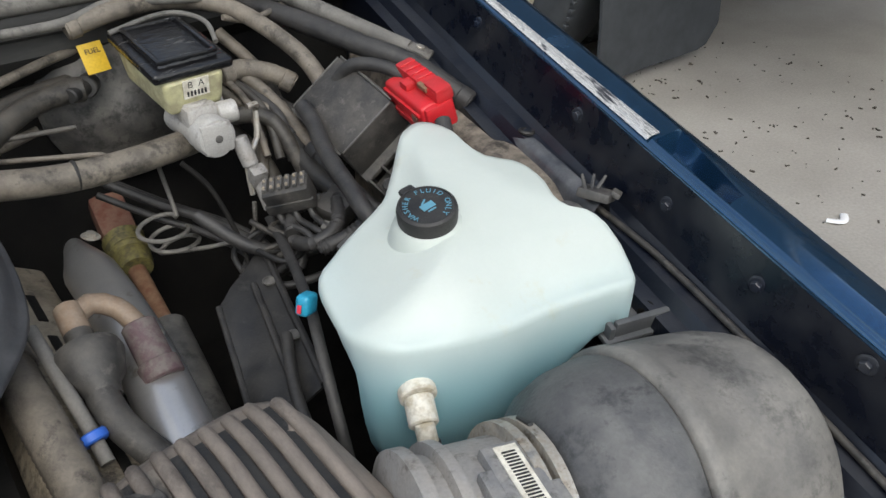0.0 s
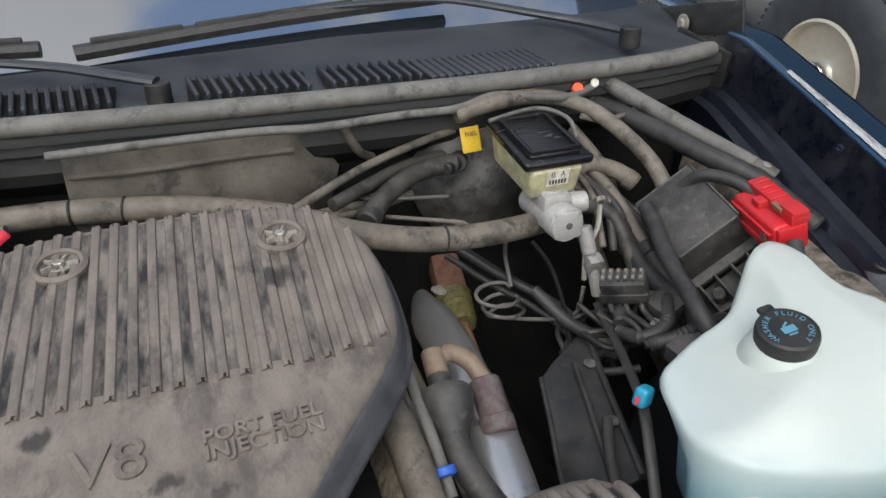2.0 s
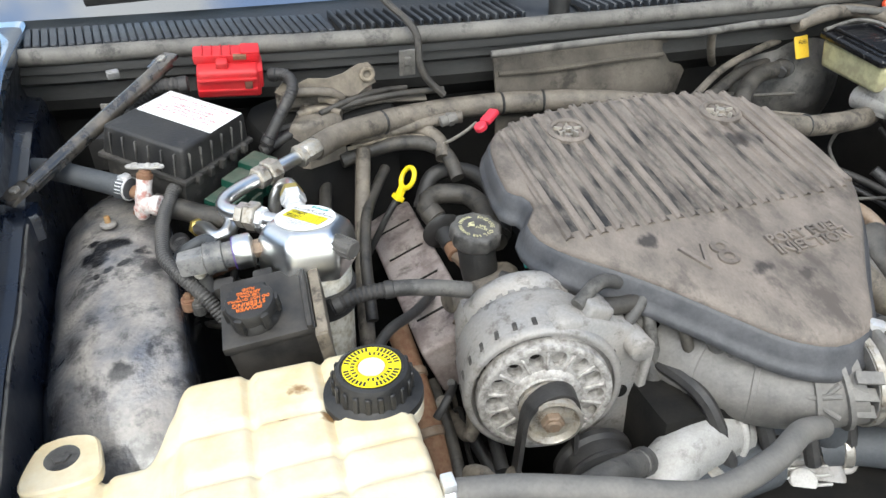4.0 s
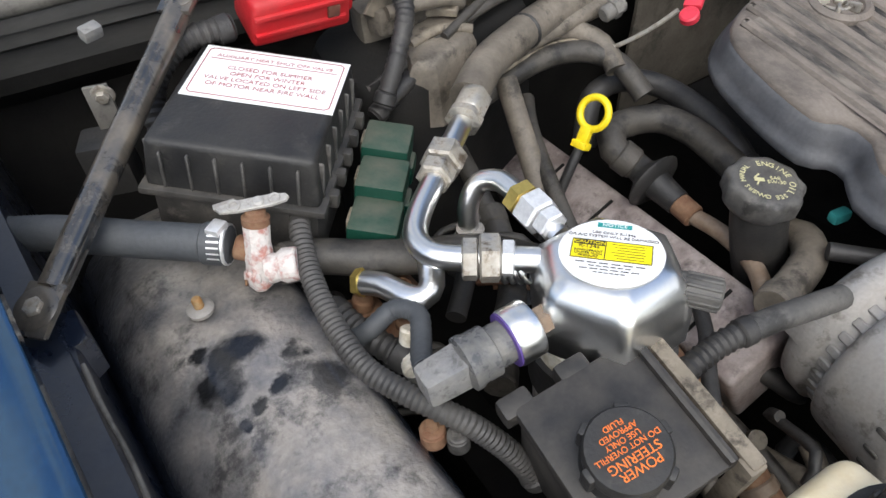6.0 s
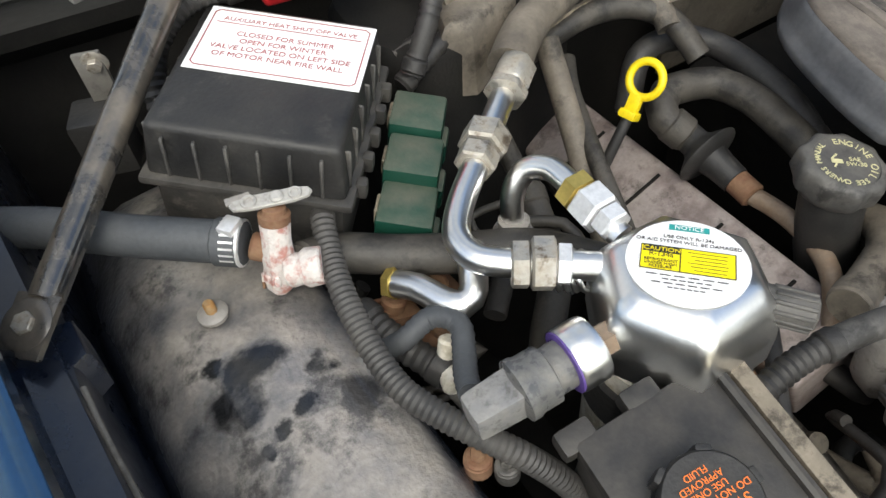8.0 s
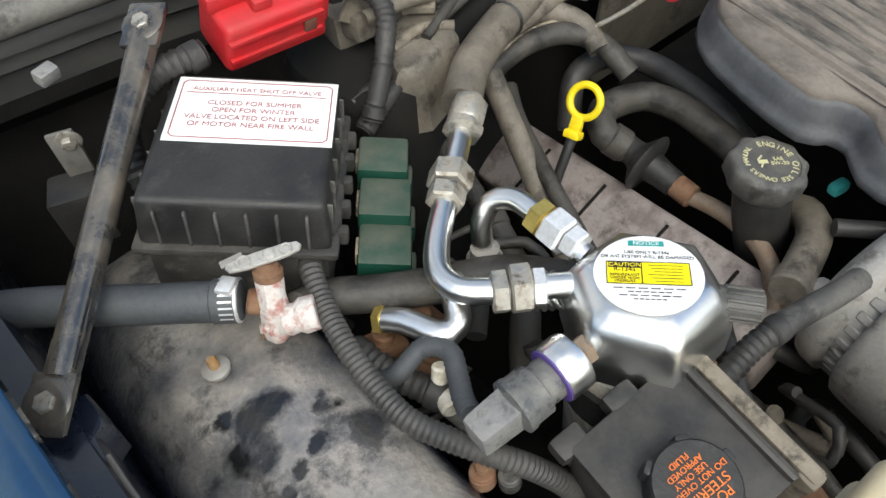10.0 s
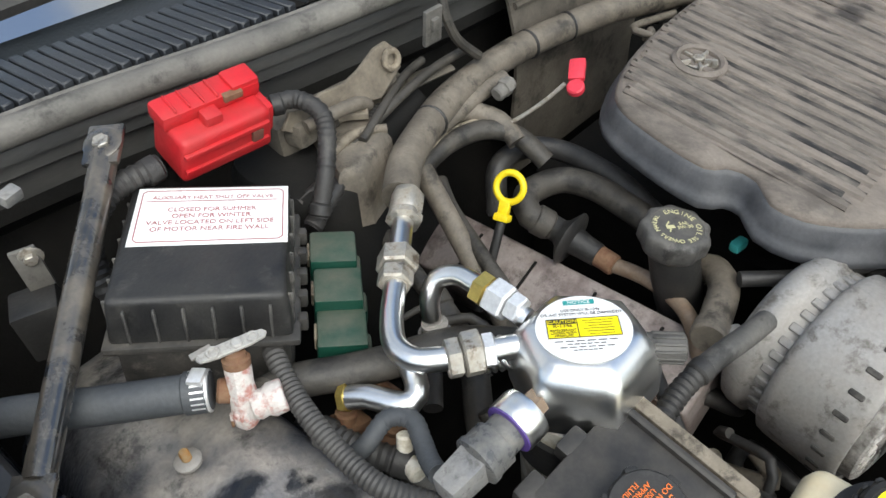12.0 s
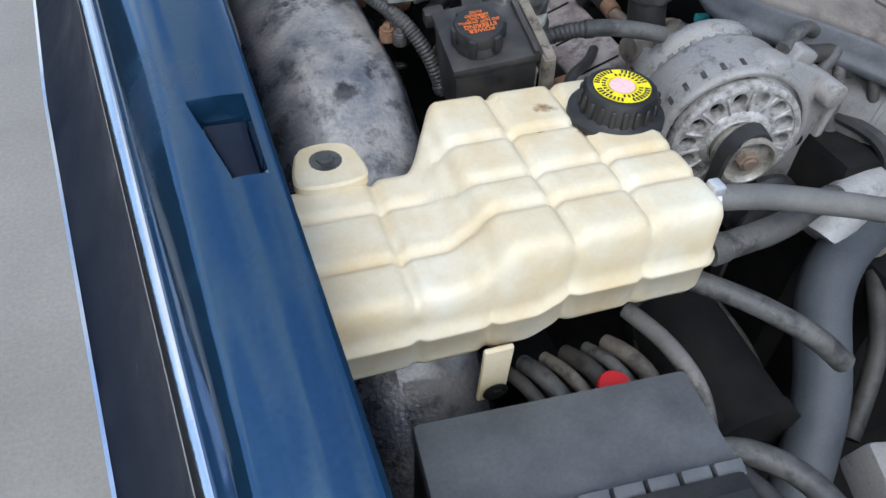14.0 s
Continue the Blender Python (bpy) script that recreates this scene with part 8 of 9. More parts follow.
# oily clutter under the pipes
for k, (x, y, z) in enumerate(((-0.55, 0.80, 0.845), (-0.53, 0.772, 0.84), (-0.565, 0.79, 0.85), (-0.515, 0.80, 0.85))):
    bm = NB()
    box(bm, T(x, y, z, 12 * k, 20 - 15 * k, 35 * k), 0.034, 0.022, 0.012, 0.003)
    cyl(bm, T(x, y, z, 12 * k, 20 - 15 * k, 0), 0.008, 0.014, 14)
    solo("rusty_bracket", bm, "rust", "small rusty bracket below the refrigerant pipes", "bracket", "rusty brackets")
hose("drain_hose", [(-0.49, 0.72, 0.80), (-0.46, 0.755, 0.80), (-0.42, 0.80, 0.80), (-0.40, 0.86, 0.82)], 0.012, "hose", "dark dusty hose deep below the canister", "hose")
hose("thin_lead", [(-0.40, 0.60, 0.79), (-0.37, 0.64, 0.80), (-0.33, 0.68, 0.79), (-0.30, 0.72, 0.78)], 0.006, "rubber", "black lead behind the steering reservoir", "cable")
# bolts and a fitting at the low end of the wheelhouse
bm = NB()
cyl(bm, along((-0.546, 0.741, 0.855), (-0.539, 0.745, 0.876)), 0.0055, 0.022, 14)
cyl(bm, along((-0.545, 0.741, 0.858), (-0.549, 0.726, 0.860)), 0.0065, 0.018, 14)
box(bm, T(-0.546, 0.742, 0.858, 10, 12, 20), 0.014, 0.012, 0.010, 0.002)
solo("vacuum_fitting", bm, "cream", "pale plastic vacuum fitting below the pressure switch", "fitting")
bm = NB()
hexa(bm, along((-0.548, 0.797, 0.879), (-0.540, 0.785, 0.882)), 0.0105, 0.006)
solo("pipe_nut", bm, "zinc", "yellow zinc nut on the looped pipe's end", "nut")
for x, y, z, r, m, lab in ((-0.561, 0.684, 0.8575, 0.0042, "rust", "small rusty bolt on the wheelhouse"), (-0.551, 0.672, 0.8580, 0.0036, "grey", "dusty grey stud beside the wheelhouse bolt")):
    bm = NB()
    cyl(bm, T(x, y, z - 0.012), r * 1.9, 0.012, 16)
    bolt(bm, T(x, y, z), r, 0.007)
    solo("apron_stud", bm, m, lab, "bolt", "apron bolts")

# alternator
al = thing("alternator", "dusty cast aluminium alternator with vented face", "alternator", (-0.235, 0.55, 0.7))
AX0 = along((-0.222, 0.628, 0.787), (-0.250, 0.480, 0.780))
AL = AX0 @ Matrix.Diagonal((1.08, 1.08, 1.0, 1.0))
bm = NB()
lathe(bm, AL, [(0.045, -0.004), (0.060, 0.0), (0.068, 0.006), (0.070, 0.012), (0.070, 0.024), (0.066, 0.027), (0.061, 0.045)], 48)
part("rear_case", bm, "alu_dull", al, angle=60)
for k in range(3):
    a = 0.9 + 1.9 * k
    bm = NB()
    box(bm, AL @ T(0.060 * math.cos(a), 0.060 * math.sin(a), 0.008, 0, 0, math.degrees(a)), 0.022, 0.024, 0.034, 0.006)
    part("case_boss", bm, "alu_dull", al)
bm = NB()
lathe(bm, AL, [(0.058, 0.028), (0.0615, 0.029), (0.0615, 0.044), (0.058, 0.045)], 40)
part("stator", bm, "dark", al)
bm = NB()
lathe(bm, AL, [(0.060, 0.040), (0.0690, 0.041), (0.0725, 0.044), (0.0735, 0.050), (0.0735, 0.103), (0.0720, 0.1095), (0.0690, 0.1105), (0.0660, 0.1090), (0.0655, 0.0950), (0.060, 0.094)], 48)
part("front_case", bm, "alu_dull", al, angle=60)
# dark ring stands in for the shade in the fan gap
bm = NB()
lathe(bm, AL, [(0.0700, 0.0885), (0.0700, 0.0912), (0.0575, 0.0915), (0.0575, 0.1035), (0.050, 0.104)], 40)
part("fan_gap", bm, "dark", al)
for r, h, n, d, w in ((0.0635, 0.036, 34, 0.013, 0.0065), (0.0585, 0.099, 34, 0.012, 0.003)):
    for i in range(n):
        a = 2 * math.pi * i / n
        bm = NB()
        box(bm, AL @ T(r * math.cos(a), r * math.sin(a), h, 0, 0, math.degrees(a)), 0.005, w, d, 0.001, 1)
        part("fin", bm, "alu_dull", al)
# raised dark boxes stand in for the shaded vent openings
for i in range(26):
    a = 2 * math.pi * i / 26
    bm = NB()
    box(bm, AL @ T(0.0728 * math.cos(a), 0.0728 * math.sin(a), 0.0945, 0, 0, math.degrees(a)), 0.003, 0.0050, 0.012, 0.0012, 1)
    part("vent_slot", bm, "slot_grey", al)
# mounting ear
EAR = [(-0.235, 0.862), (-0.20, 0.862), (-0.172, 0.850), (-0.147, 0.836), (-0.138, 0.80), (-0.132, 0.745), (-0.128, 0.705), (-0.15, 0.698), (-0.185, 0.705), (-0.205, 0.73), (-0.235, 0.79)][::-1]
bm = NB()
slab(bm, [(p.x, p.y) for p in smooth_path([(x, y, 0) for x, y in EAR], 0.008, True)], [(0.0, 0.026), (0.0, 0.004), (0.004, 0.0)], lambda x, y: 0.0, T(0.0, 0.516, 0, 90, 0, 0))
cyl(bm, T(-0.150, 0.54, 0.825, 90, 0, 0), 0.013, 0.04, 18)
box(bm, T(-0.188, 0.535, 0.862, 0, 25, 0), 0.028, 0.03, 0.018, 0.005)
box(bm, T(-0.140, 0.514, 0.775, 0, 6, 0), 0.008, 0.012, 0.09, 0.003)
ear = part("mounting_ear", bm, "alu_dull", al, angle=60)
# dark disc on the ear, painted shade of a bolt hole
bm = NB()
cyl(bm, T(-0.160, 0.5175, 0.765, 90, 0, 0), 0.0075, 0.004, 18)
part("ear_hole", bm, "dark", ear, "dark disc standing for the bolt hole's shade")
# pierced face plate
HOLES = 14
t = bmesh.new()
Z0, Z1 = 0.104, 0.1165
for i in range(HOLES):
    mid = 2 * math.pi * i / HOLES
    half = math.pi / HOLES
    rim_pts, hole_pts = [], []
    for k in range(24):
        b = 2 * math.pi * k / 24
        hx, hy = 0.0080 * math.cos(b), 0.0066 * math.sin(b)
        rr, aa = 0.0462 + hx, mid + hy / 0.0462
        hole_pts.append((rr * math.cos(aa), rr * math.sin(aa)))
        q = max(abs(math.cos(b)), abs(math.sin(b)))
        rr, aa = 0.0445 + 0.0105 * math.cos(b) / q, mid + half * math.sin(b) / q
        rim_pts.append((rr * math.cos(aa), rr * math.sin(aa)))
    o = [t.verts.new((x, y, Z1)) for x, y in rim_pts]
    h = [t.verts.new((x, y, Z1)) for x, y in hole_pts]
    d = [t.verts.new((x, y, Z0)) for x, y in hole_pts]
    for k in range(24):
        j = (k + 1) % 24
        t.faces.new((o[k], o[j], h[j], h[k]))
        t.faces.new((h[k], h[j], d[j], d[k]))
bmesh.ops.remove_doubles(t, verts=t.verts[:], dist=0.0003)
bm = flush(NB(), t, AL)
lathe(bm, AL, [(0.055, 0.1165), (0.0555, 0.1180), (0.0595, 0.1185), (0.0615, 0.117), (0.0620, 0.108), (0.0615, 0.104)], 48, caps=False)
lathe(bm, AL, [(0.034, 0.1165), (0.033, 0.118), (0.027, 0.1195), (0.026, 0.122)], 40, caps=False)
fc = part("face_plate", bm, "alu_face", al, "pierced bright aluminium face", angle=50)
for i in range(HOLES):
    a = 2 * math.pi * (i + 0.5) / HOLES
    bm = NB()
    box(bm, AL @ T(0.044 * math.cos(a), 0.044 * math.sin(a), 0.1175, 0, 0, math.degrees(a)), 0.020, 0.0028, 0.003, 0.001, 1)
    part("vane", bm, "alu_face", fc)
# dark disc behind the pierced face, in place of inner shade
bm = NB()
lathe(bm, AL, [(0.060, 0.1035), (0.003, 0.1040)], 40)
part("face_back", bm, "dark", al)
bm = NB()
lathe(bm, AX0, [(0.027, 0.121), (0.027, 0.124), (0.0285, 0.126), (0.0285, 0.128), (0.0265, 0.129), (0.0265, 0.147), (0.0285, 0.148), (0.0285, 0.151), (0.025, 0.152), (0.022, 0.146), (0.013, 0.146)], 36)
pu = part("pulley", bm, "steel", al)
bm = NB()
hexa(bm, AX0 @ T(0, 0, 0.143), 0.011, 0.010)
cyl(bm, AX0 @ T(0, 0, 0.15), 0.007, 0.006, 16)
part("nut", bm, "copper", pu)
# belt over the pulley
pts = []
c0 = AX0 @ Vector((0, 0, 0.138))
for i in range(13):
    a = radians(5 + 170 * i / 12)
    pts.append(c0 + Vector((math.cos(a), 0.12 * math.cos(a), math.sin(a))) * 0.0285)
pts = [Vector((-0.222, 0.487, 0.60))] + pts + [Vector((-0.300, 0.478, 0.60))]
rows = []
nrm = AX0.col[2].xyz
for i, p in enumerate(pts):
    d = (pts[min(i + 1, len(pts) - 1)] - pts[max(i - 1, 0)]).normalized()
    o = d.cross(nrm).normalized() * 0.0022
    rows.append([p - nrm * 0.0095 - o, p + nrm * 0.0095 - o, p + nrm * 0.0095 + o, p - nrm * 0.0095 + o])
bm = NB()
sheet(bm, rows, closed=True)
solo("drive_belt", bm, "rubber", "black rubber drive belt over the alternator pulley", "belt", angle=50)

# coolant tank
X0, X1, Y0 = -0.705, -0.386, 0.347


def back_y(x):
    u = min(1, max(0, (x + 0.600) / 0.045))
    return 0.490 + 0.054 * u * u * (3 - 2 * u)


def tank_z(x, y):
    u = min(1, max(0, (x + 0.597) / 0.042 - 0.20 * (0.45 - y) / 0.045 * 0.2))
    s = u * u * (3 - 2 * u)
    z = 0.838 + 0.029 * s
    for g in (-0.628, -0.572, -0.511, -0.450):
        z -= (0.0065 if g != -0.572 else 0.003) * math.exp(-((x - g) / 0.0042) ** 2)
    for g, m in ((0.478, s), (0.449 - 0.021 * s, 1), (0.393, 1)):
        z -= 0.0060 * m * math.exp(-((y - g) / 0.0042) ** 2)
    return z


NX, NY = 110, 70
t = bmesh.new()
grid = []
for i in range(NX + 1):
    x = X0 + (X1 - X0) * i / NX
    col = []
    for j in range(NY + 1):
        y1 = back_y(x)
        y = Y0 + (y1 - Y0) * j / NY
        d = min(x - X0, X1 - x, y - Y0, y1 - y)
        R = 0.013
        z = tank_z(x, y)
        if d < R:
            z -= R - math.sqrt(max(0, R * R - (R - d) ** 2))
        # rounded plan corners
        cx, cy = min(max(x, X0 + R), X1 - R), min(max(y, Y0 + R), y1 - R)
        v = Vector((x - cx, y - cy))
        px, py = x, y
        if abs(v.x) > 1e-9 and abs(v.y) > 1e-9:
            k = max(abs(v.x), abs(v.y)) / v.length
            px, py = cx + v.x * k, cy + v.y * k
        col.append(t.verts.new((px, py, z)))
    grid.append(col)
for i in range(NX):
    for j in range(NY):
        t.faces.new((grid[i][j], grid[i + 1][j], grid[i + 1][j + 1], grid[i][j + 1]))
ring = [grid[i][0] for i in range(NX + 1)] + [grid[NX][j] for j in range(1, NY + 1)] + [grid[i][NY] for i in range(NX - 1, -1, -1)] + [grid[0][j] for j in range(NY - 1, 0, -1)]


def seam_z(x):
    u = min(1, max(0, (x + 0.54) / 0.03))
    return 0.799 + 0.013 * u * u * (3 - 2 * u)


def wall_ring(dz, out):
    r = []
    for v in ring:
        p = v.co.copy()
        d = Vector((p.x - min(max(p.x, X0 + 0.03), X1 - 0.03), p.y - min(max(p.y, Y0 + 0.03), 0.50), 0))
        d = d.normalized() if d.length > 0 else Vector((0, 0, 0))
        w = 0.0
        for g in (-0.628, -0.572, -0.511, -0.450):
            w -= 0.0032 * math.exp(-((p.x - g) / 0.004) ** 2)
        for g in (0.478, 0.432, 0.393):
            w -= 0.003 * math.exp(-((p.y - g) / 0.004) ** 2) * (1 if abs(d.x) > 0.7 else 0)
        q = p + d * (out + w)
        r.append(t.verts.new((q.x, q.y, min(seam_z(p.x) + dz, p.z - 0.004))))
    return r


prev = ring
for z, out in ((0.016, 0.001), (0.004, 0.0015), (0.002, 0.005), (-0.002, 0.005), (-0.004, 0.001), (-0.030, 0.0), (-0.038, -0.004), (-0.041, -0.012)):
    cur = wall_ring(z, out)
    n = len(ring)
    for i in range(n):
        j = (i + 1) % n
        t.faces.new((prev[i], prev[j], cur[j], cur[i]))
    prev = cur
t.faces.new(prev[::-1])
ct = thing("coolant_reservoir", "cream ribbed plastic coolant reservoir with black cap", "coolant tank", (-0.54, 0.45, 0.72))
part("tank", flush(NB(), t), "coolant", ct, angle=80)
TAB = [(-0.685, 0.480), (-0.633, 0.480), (-0.631, 0.512), (-0.637, 0.527), (-0.651, 0.533), (-0.670, 0.532), (-0.682, 0.522)]
bm = NB()
slab(bm, [(p.x, p.y) for p in smooth_path([(x, y, 0) for x, y in TAB], 0.006, True)], [(0.0, 0.010), (0.0, 0.002), (0.002, 0.0)], lambda x, y: 0.845)
tab = part("mount_tab", bm, "coolant", ct)
bm = NB()
bolt(bm, T(-0.659, 0.508, 0.845), 0.0075, 0.003)
part("tab_bolt", bm, "grey", tab)
bm = NB()
box(bm, T(-0.567, 0.340, 0.742, 4, 0, 0), 0.024, 0.005, 0.070, 0.0022, 3)
lt = part("lower_tab", bm, "coolant", ct)
bm = NB()
bolt(bm, T(-0.566, 0.336, 0.722, 94, 0, 0), 0.006, 0.004)
part("tab_bolt", bm, "dark", lt)
CC = T(-0.413, 0.484, 0.858, 2, 0, 0)
bm = NB()
lathe(bm, CC @ T(0, 0, -0.012), [(0.041, 0), (0.041, 0.012), (0.036, 0.016)], 36)
part("neck", bm, "coolant", ct)
bm = NB()
lathe(bm, CC, [(0.039, 0), (0.0415, 0.003), (0.041, 0.009), (0.034, 0.011), (0.032, 0.013), (0.031, 0.028), (0.029, 0.032), (0.026, 0.033), (0.0255, 0.032)], 40)
cap = part("cap", bm, "black", ct, "large black fluted cap")
for i in range(20):
    a = i * math.pi / 10
    bm = NB()
    box(bm, CC @ T(0.0322 * math.cos(a), 0.0322 * math.sin(a), 0.020, 0, 0, math.degrees(a)), 0.003, 0.005, 0.016, 0.001, 1)
    part("flute", bm, "black", cap)
bm = NB()
lathe(bm, CC, [(0.0125, 0.0325), (0.0125, 0.0333), (0.0238, 0.0333), (0.0238, 0.0325)], 40)
part("ring_print", bm, "ink_yellow", cap, "yellow printed ring")
bm = NB()
cyl(bm, CC @ T(0, 0, 0.0324), 0.0108, 0.0012, 28, 0.0002)
part("centre_dot", bm, "pinkdot", cap, "pale pink centre dot")
bm = NB()
for i in range(40):
    a = i * math.pi / 20
    if i % 10 < 8:
        box(bm, CC @ T(0.0208 * math.cos(a), 0.0208 * math.sin(a), 0.0335, 0, 0, math.degrees(a)), 0.0044, 0.0018, 0.0003, 0)
for i in range(26):
    a = i * math.pi / 13
    if i % 9 < 7:
        box(bm, CC @ T(0.0155 * math.cos(a), 0.0155 * math.sin(a), 0.0335, 0, 0, math.degrees(a)), 0.0034, 0.0017, 0.0003, 0)
part("ring_marks", bm, "ink_black", cap)
th = thing("overflow_hose", "grey overflow hose with a bright spring clamp", "hose", (-0.25, 0.38, 0.8))
bm = NB()
tube(bm, [(-0.376, 0.378, 0.847), (-0.33, 0.369, 0.845), (-0.26, 0.355, 0.832), (-0.18, 0.345, 0.812), (-0.11, 0.36, 0.808), (-0.06, 0.385, 0.80), (-0.02, 0.40, 0.78)], 0.0105, 14)
part("hose", bm, "hose_pale", th)
bm = NB()
cyl(bm, along((-0.386, 0.380, 0.847), (-0.37, 0.377, 0.847)), 0.0125, 0.010, 20)
box(bm, T(-0.382, 0.376, 0.861), 0.010, 0.014, 0.008, 0.002)
part("clamp", bm, "white_metal", th)

# battery
bt = thing("battery", "black car battery with white printed label", "battery", (-0.56, 0.21, 0.55))
BM = axes((-0.541, 0.212, 0.745), (0.216, -0.013, 0.0), (0, 1, 0))
bm = NB()
box(bm, BM @ T(0, 0, -0.09), 0.215, 0.178, 0.18, 0.006)
part("case", bm, "black", bt)
bm = NB()
box(bm, BM @ T(0, 0.045, 0.002), 0.218, 0.088, 0.014, 0.005)
part("rear_lid", bm, "slate", bt)
bm = NB()
box(bm, BM @ T(0.005, -0.045, 0.008), 0.196, 0.085, 0.022, 0.005)
part("vent_cover", bm, "black", bt)
for i in range(8):
    bm = NB()
    box(bm, BM @ T(-0.080 + 0.025 * i, 0.002, 0.012, 20, 0, 0), 0.022, 0.012, 0.010, 0.002)
    part("vent_block", bm, "slate", bt)
bm = NB()
box(bm, BM @ T(0.005, -0.050, 0.0196), 0.188, 0.066, 0.001, 0)
lbt = part("label", bm, "ink_black", bt)
bm = NB()
box(bm, BM @ T(-0.005, -0.052, 0.0203), 0.055, 0.050, 0.0006, 0)
for i in range(8):
    box(bm, BM @ T(0.055 + 0.004 * (i % 2), -0.025 - 0.0065 * i, 0.0203), 0.05 if i != 3 else 0.066, 0.0024 if i % 3 else 0.004, 0.0006, 0)
    box(bm, BM @ T(-0.062, -0.025 - 0.0065 * i, 0.0203), 0.04, 0.002, 0.0006, 0)
part("label_print", bm, "white", lbt)
bm = NB()
cyl(bm, T(-0.472, 0.312, 0.712), 0.014, 0.016, 20)
solo("terminal_cap", bm, "red", "round red battery terminal cap", "terminal cap")
for k in range(6):
    x = -0.535 + 0.020 * k
    hose("battery_cable", [(x - 0.01, 0.37, 0.70), (x - 0.004, 0.345, 0.712), (x + 0.004, 0.32, 0.71), (x + 0.008, 0.31, 0.69)], 0.008 if k % 2 else 0.006, ("hose", "grey", "hose_tan")[k % 3], "dusty battery cable below the coolant tank", "cable", "battery cables")
hose("battery_cable", [(-0.43, 0.375, 0.735), (-0.415, 0.33, 0.735), (-0.405, 0.29, 0.72), (-0.40, 0.26, 0.68)], 0.008, "seal", "pale cable beside the battery", "cable", "battery cables")
hose("battery_cable", [(-0.455, 0.255, 0.73), (-0.43, 0.22, 0.735), (-0.415, 0.17, 0.74), (-0.41, 0.12, 0.74)], 0.008, "rubber", "black cable along the battery", "cable", "battery cables")
hose("battery_cable", [(-0.44, 0.235, 0.73), (-0.41, 0.225, 0.735), (-0.38, 0.19, 0.735), (-0.37, 0.13, 0.73)], 0.010, "grey", "thick grey cable beside the battery", "cable", "battery cables")

# front of the engine: hoses, compressor, pulleys
rh = thing("radiator_hose", "large slate-grey radiator hose", "hose", (-0.2, 0.3, 0.6))
bm = NB()
tube(bm, [(-0.03, 0.44, 0.70), (-0.12, 0.425, 0.70), (-0.19, 0.38, 0.68), (-0.23, 0.30, 0.62), (-0.28, 0.24, 0.56), (-0.32, 0.20, 0.48)], 0.027)
part("hose", bm, "hose_blue", rh)
bm = NB()
cyl(bm, along((-0.10, 0.428, 0.70), (-0.13, 0.420, 0.70)), 0.0285, 0.014, 24)
part("clamp", bm, "steel", rh)
rh2 = thing("radiator_hose", "large slate-grey lower radiator hose", "hose", (0.13, 0.40, 0.68))
bm = NB()
tube(bm, [(0.040, 0.445, 0.692), (0.066, 0.432, 0.700), (0.129, 0.401, 0.700), (0.211, 0.374, 0.698), (0.300, 0.330, 0.688), (0.360, 0.260, 0.660)], 0.0225, 20)
part("hose", bm, "hose_blue", rh2)
bm = NB()
cyl(bm, along((0.056, 0.437, 0.697), (0.070, 0.430, 0.700)), 0.0242, 0.010, 24)
part("clamp", bm, "steel", rh2)
hose("coolant_hose", [(-0.376, 0.365, 0.80), (-0.30, 0.375, 0.80), (-0.24, 0.40, 0.79), (-0.18, 0.43, 0.76)], 0.012, "grey", "grey coolant hose below the reservoir", "hose", "coolant hoses")
hose("coolant_hose", [(-0.385, 0.375, 0.765), (-0.34, 0.335, 0.76), (-0.30, 0.30, 0.745), (-0.27, 0.28, 0.72)], 0.010, "grey", "thin grey coolant hose", "hose", "coolant hoses")
wp = thing("water_pump", "cast aluminium water pump housing with wires", "water pump", (-0.08, 0.43, 0.68))
WP = axes((0.012, 0.428, 0.672), (0.92, -0.30, 0.10), (0.22, 0.80, 0.55))
bm = NB()
box(bm, WP @ T(0, 0, -0.02), 0.084, 0.066, 0.05, 0.008, 3)
cyl(bm, WP @ T(0.044, 0.016, -0.035), 0.016, 0.034, 20)
cyl(bm, WP @ T(0.046, -0.020, -0.035), 0.018, 0.030, 20)
part("housing", bm, "alu_dull", wp)
for k in range(7):
    bm = NB()
    box(bm, WP @ T(-0.006, -0.027 + 0.009 * k, 0.007), 0.060, 0.0035, 0.007, 0.0012, 1)
    part("fin", bm, "alu_light", wp)
bm = NB()
cyl(bm, WP @ T(-0.004, -0.004, 0.004), 0.014, 0.0075, 24)
part("boss", bm, "alu_light", wp)
for dx, dy in ((0.044, 0.016), (0.046, -0.020)):
    bm = NB()
    bolt(bm, WP @ T(dx, dy, -0.001), 0.006, 0.006)
    part("bolt", bm, "steel", wp)
bm = NB()
tube(bm, [(-0.040, 0.470, 0.735), (-0.010, 0.455, 0.745), (0.025, 0.445, 0.735), (0.045, 0.445, 0.715)], 0.022, 18)
part("neck", bm, "hose_blue", wp, "slate-grey neck")
bm = NB()
box(bm, T(-0.058, 0.449, 0.794, 25, -35, 35), 0.022, 0.010, 0.009, 0.002)
part("connector", bm, "white_metal", wp, "pale connector")
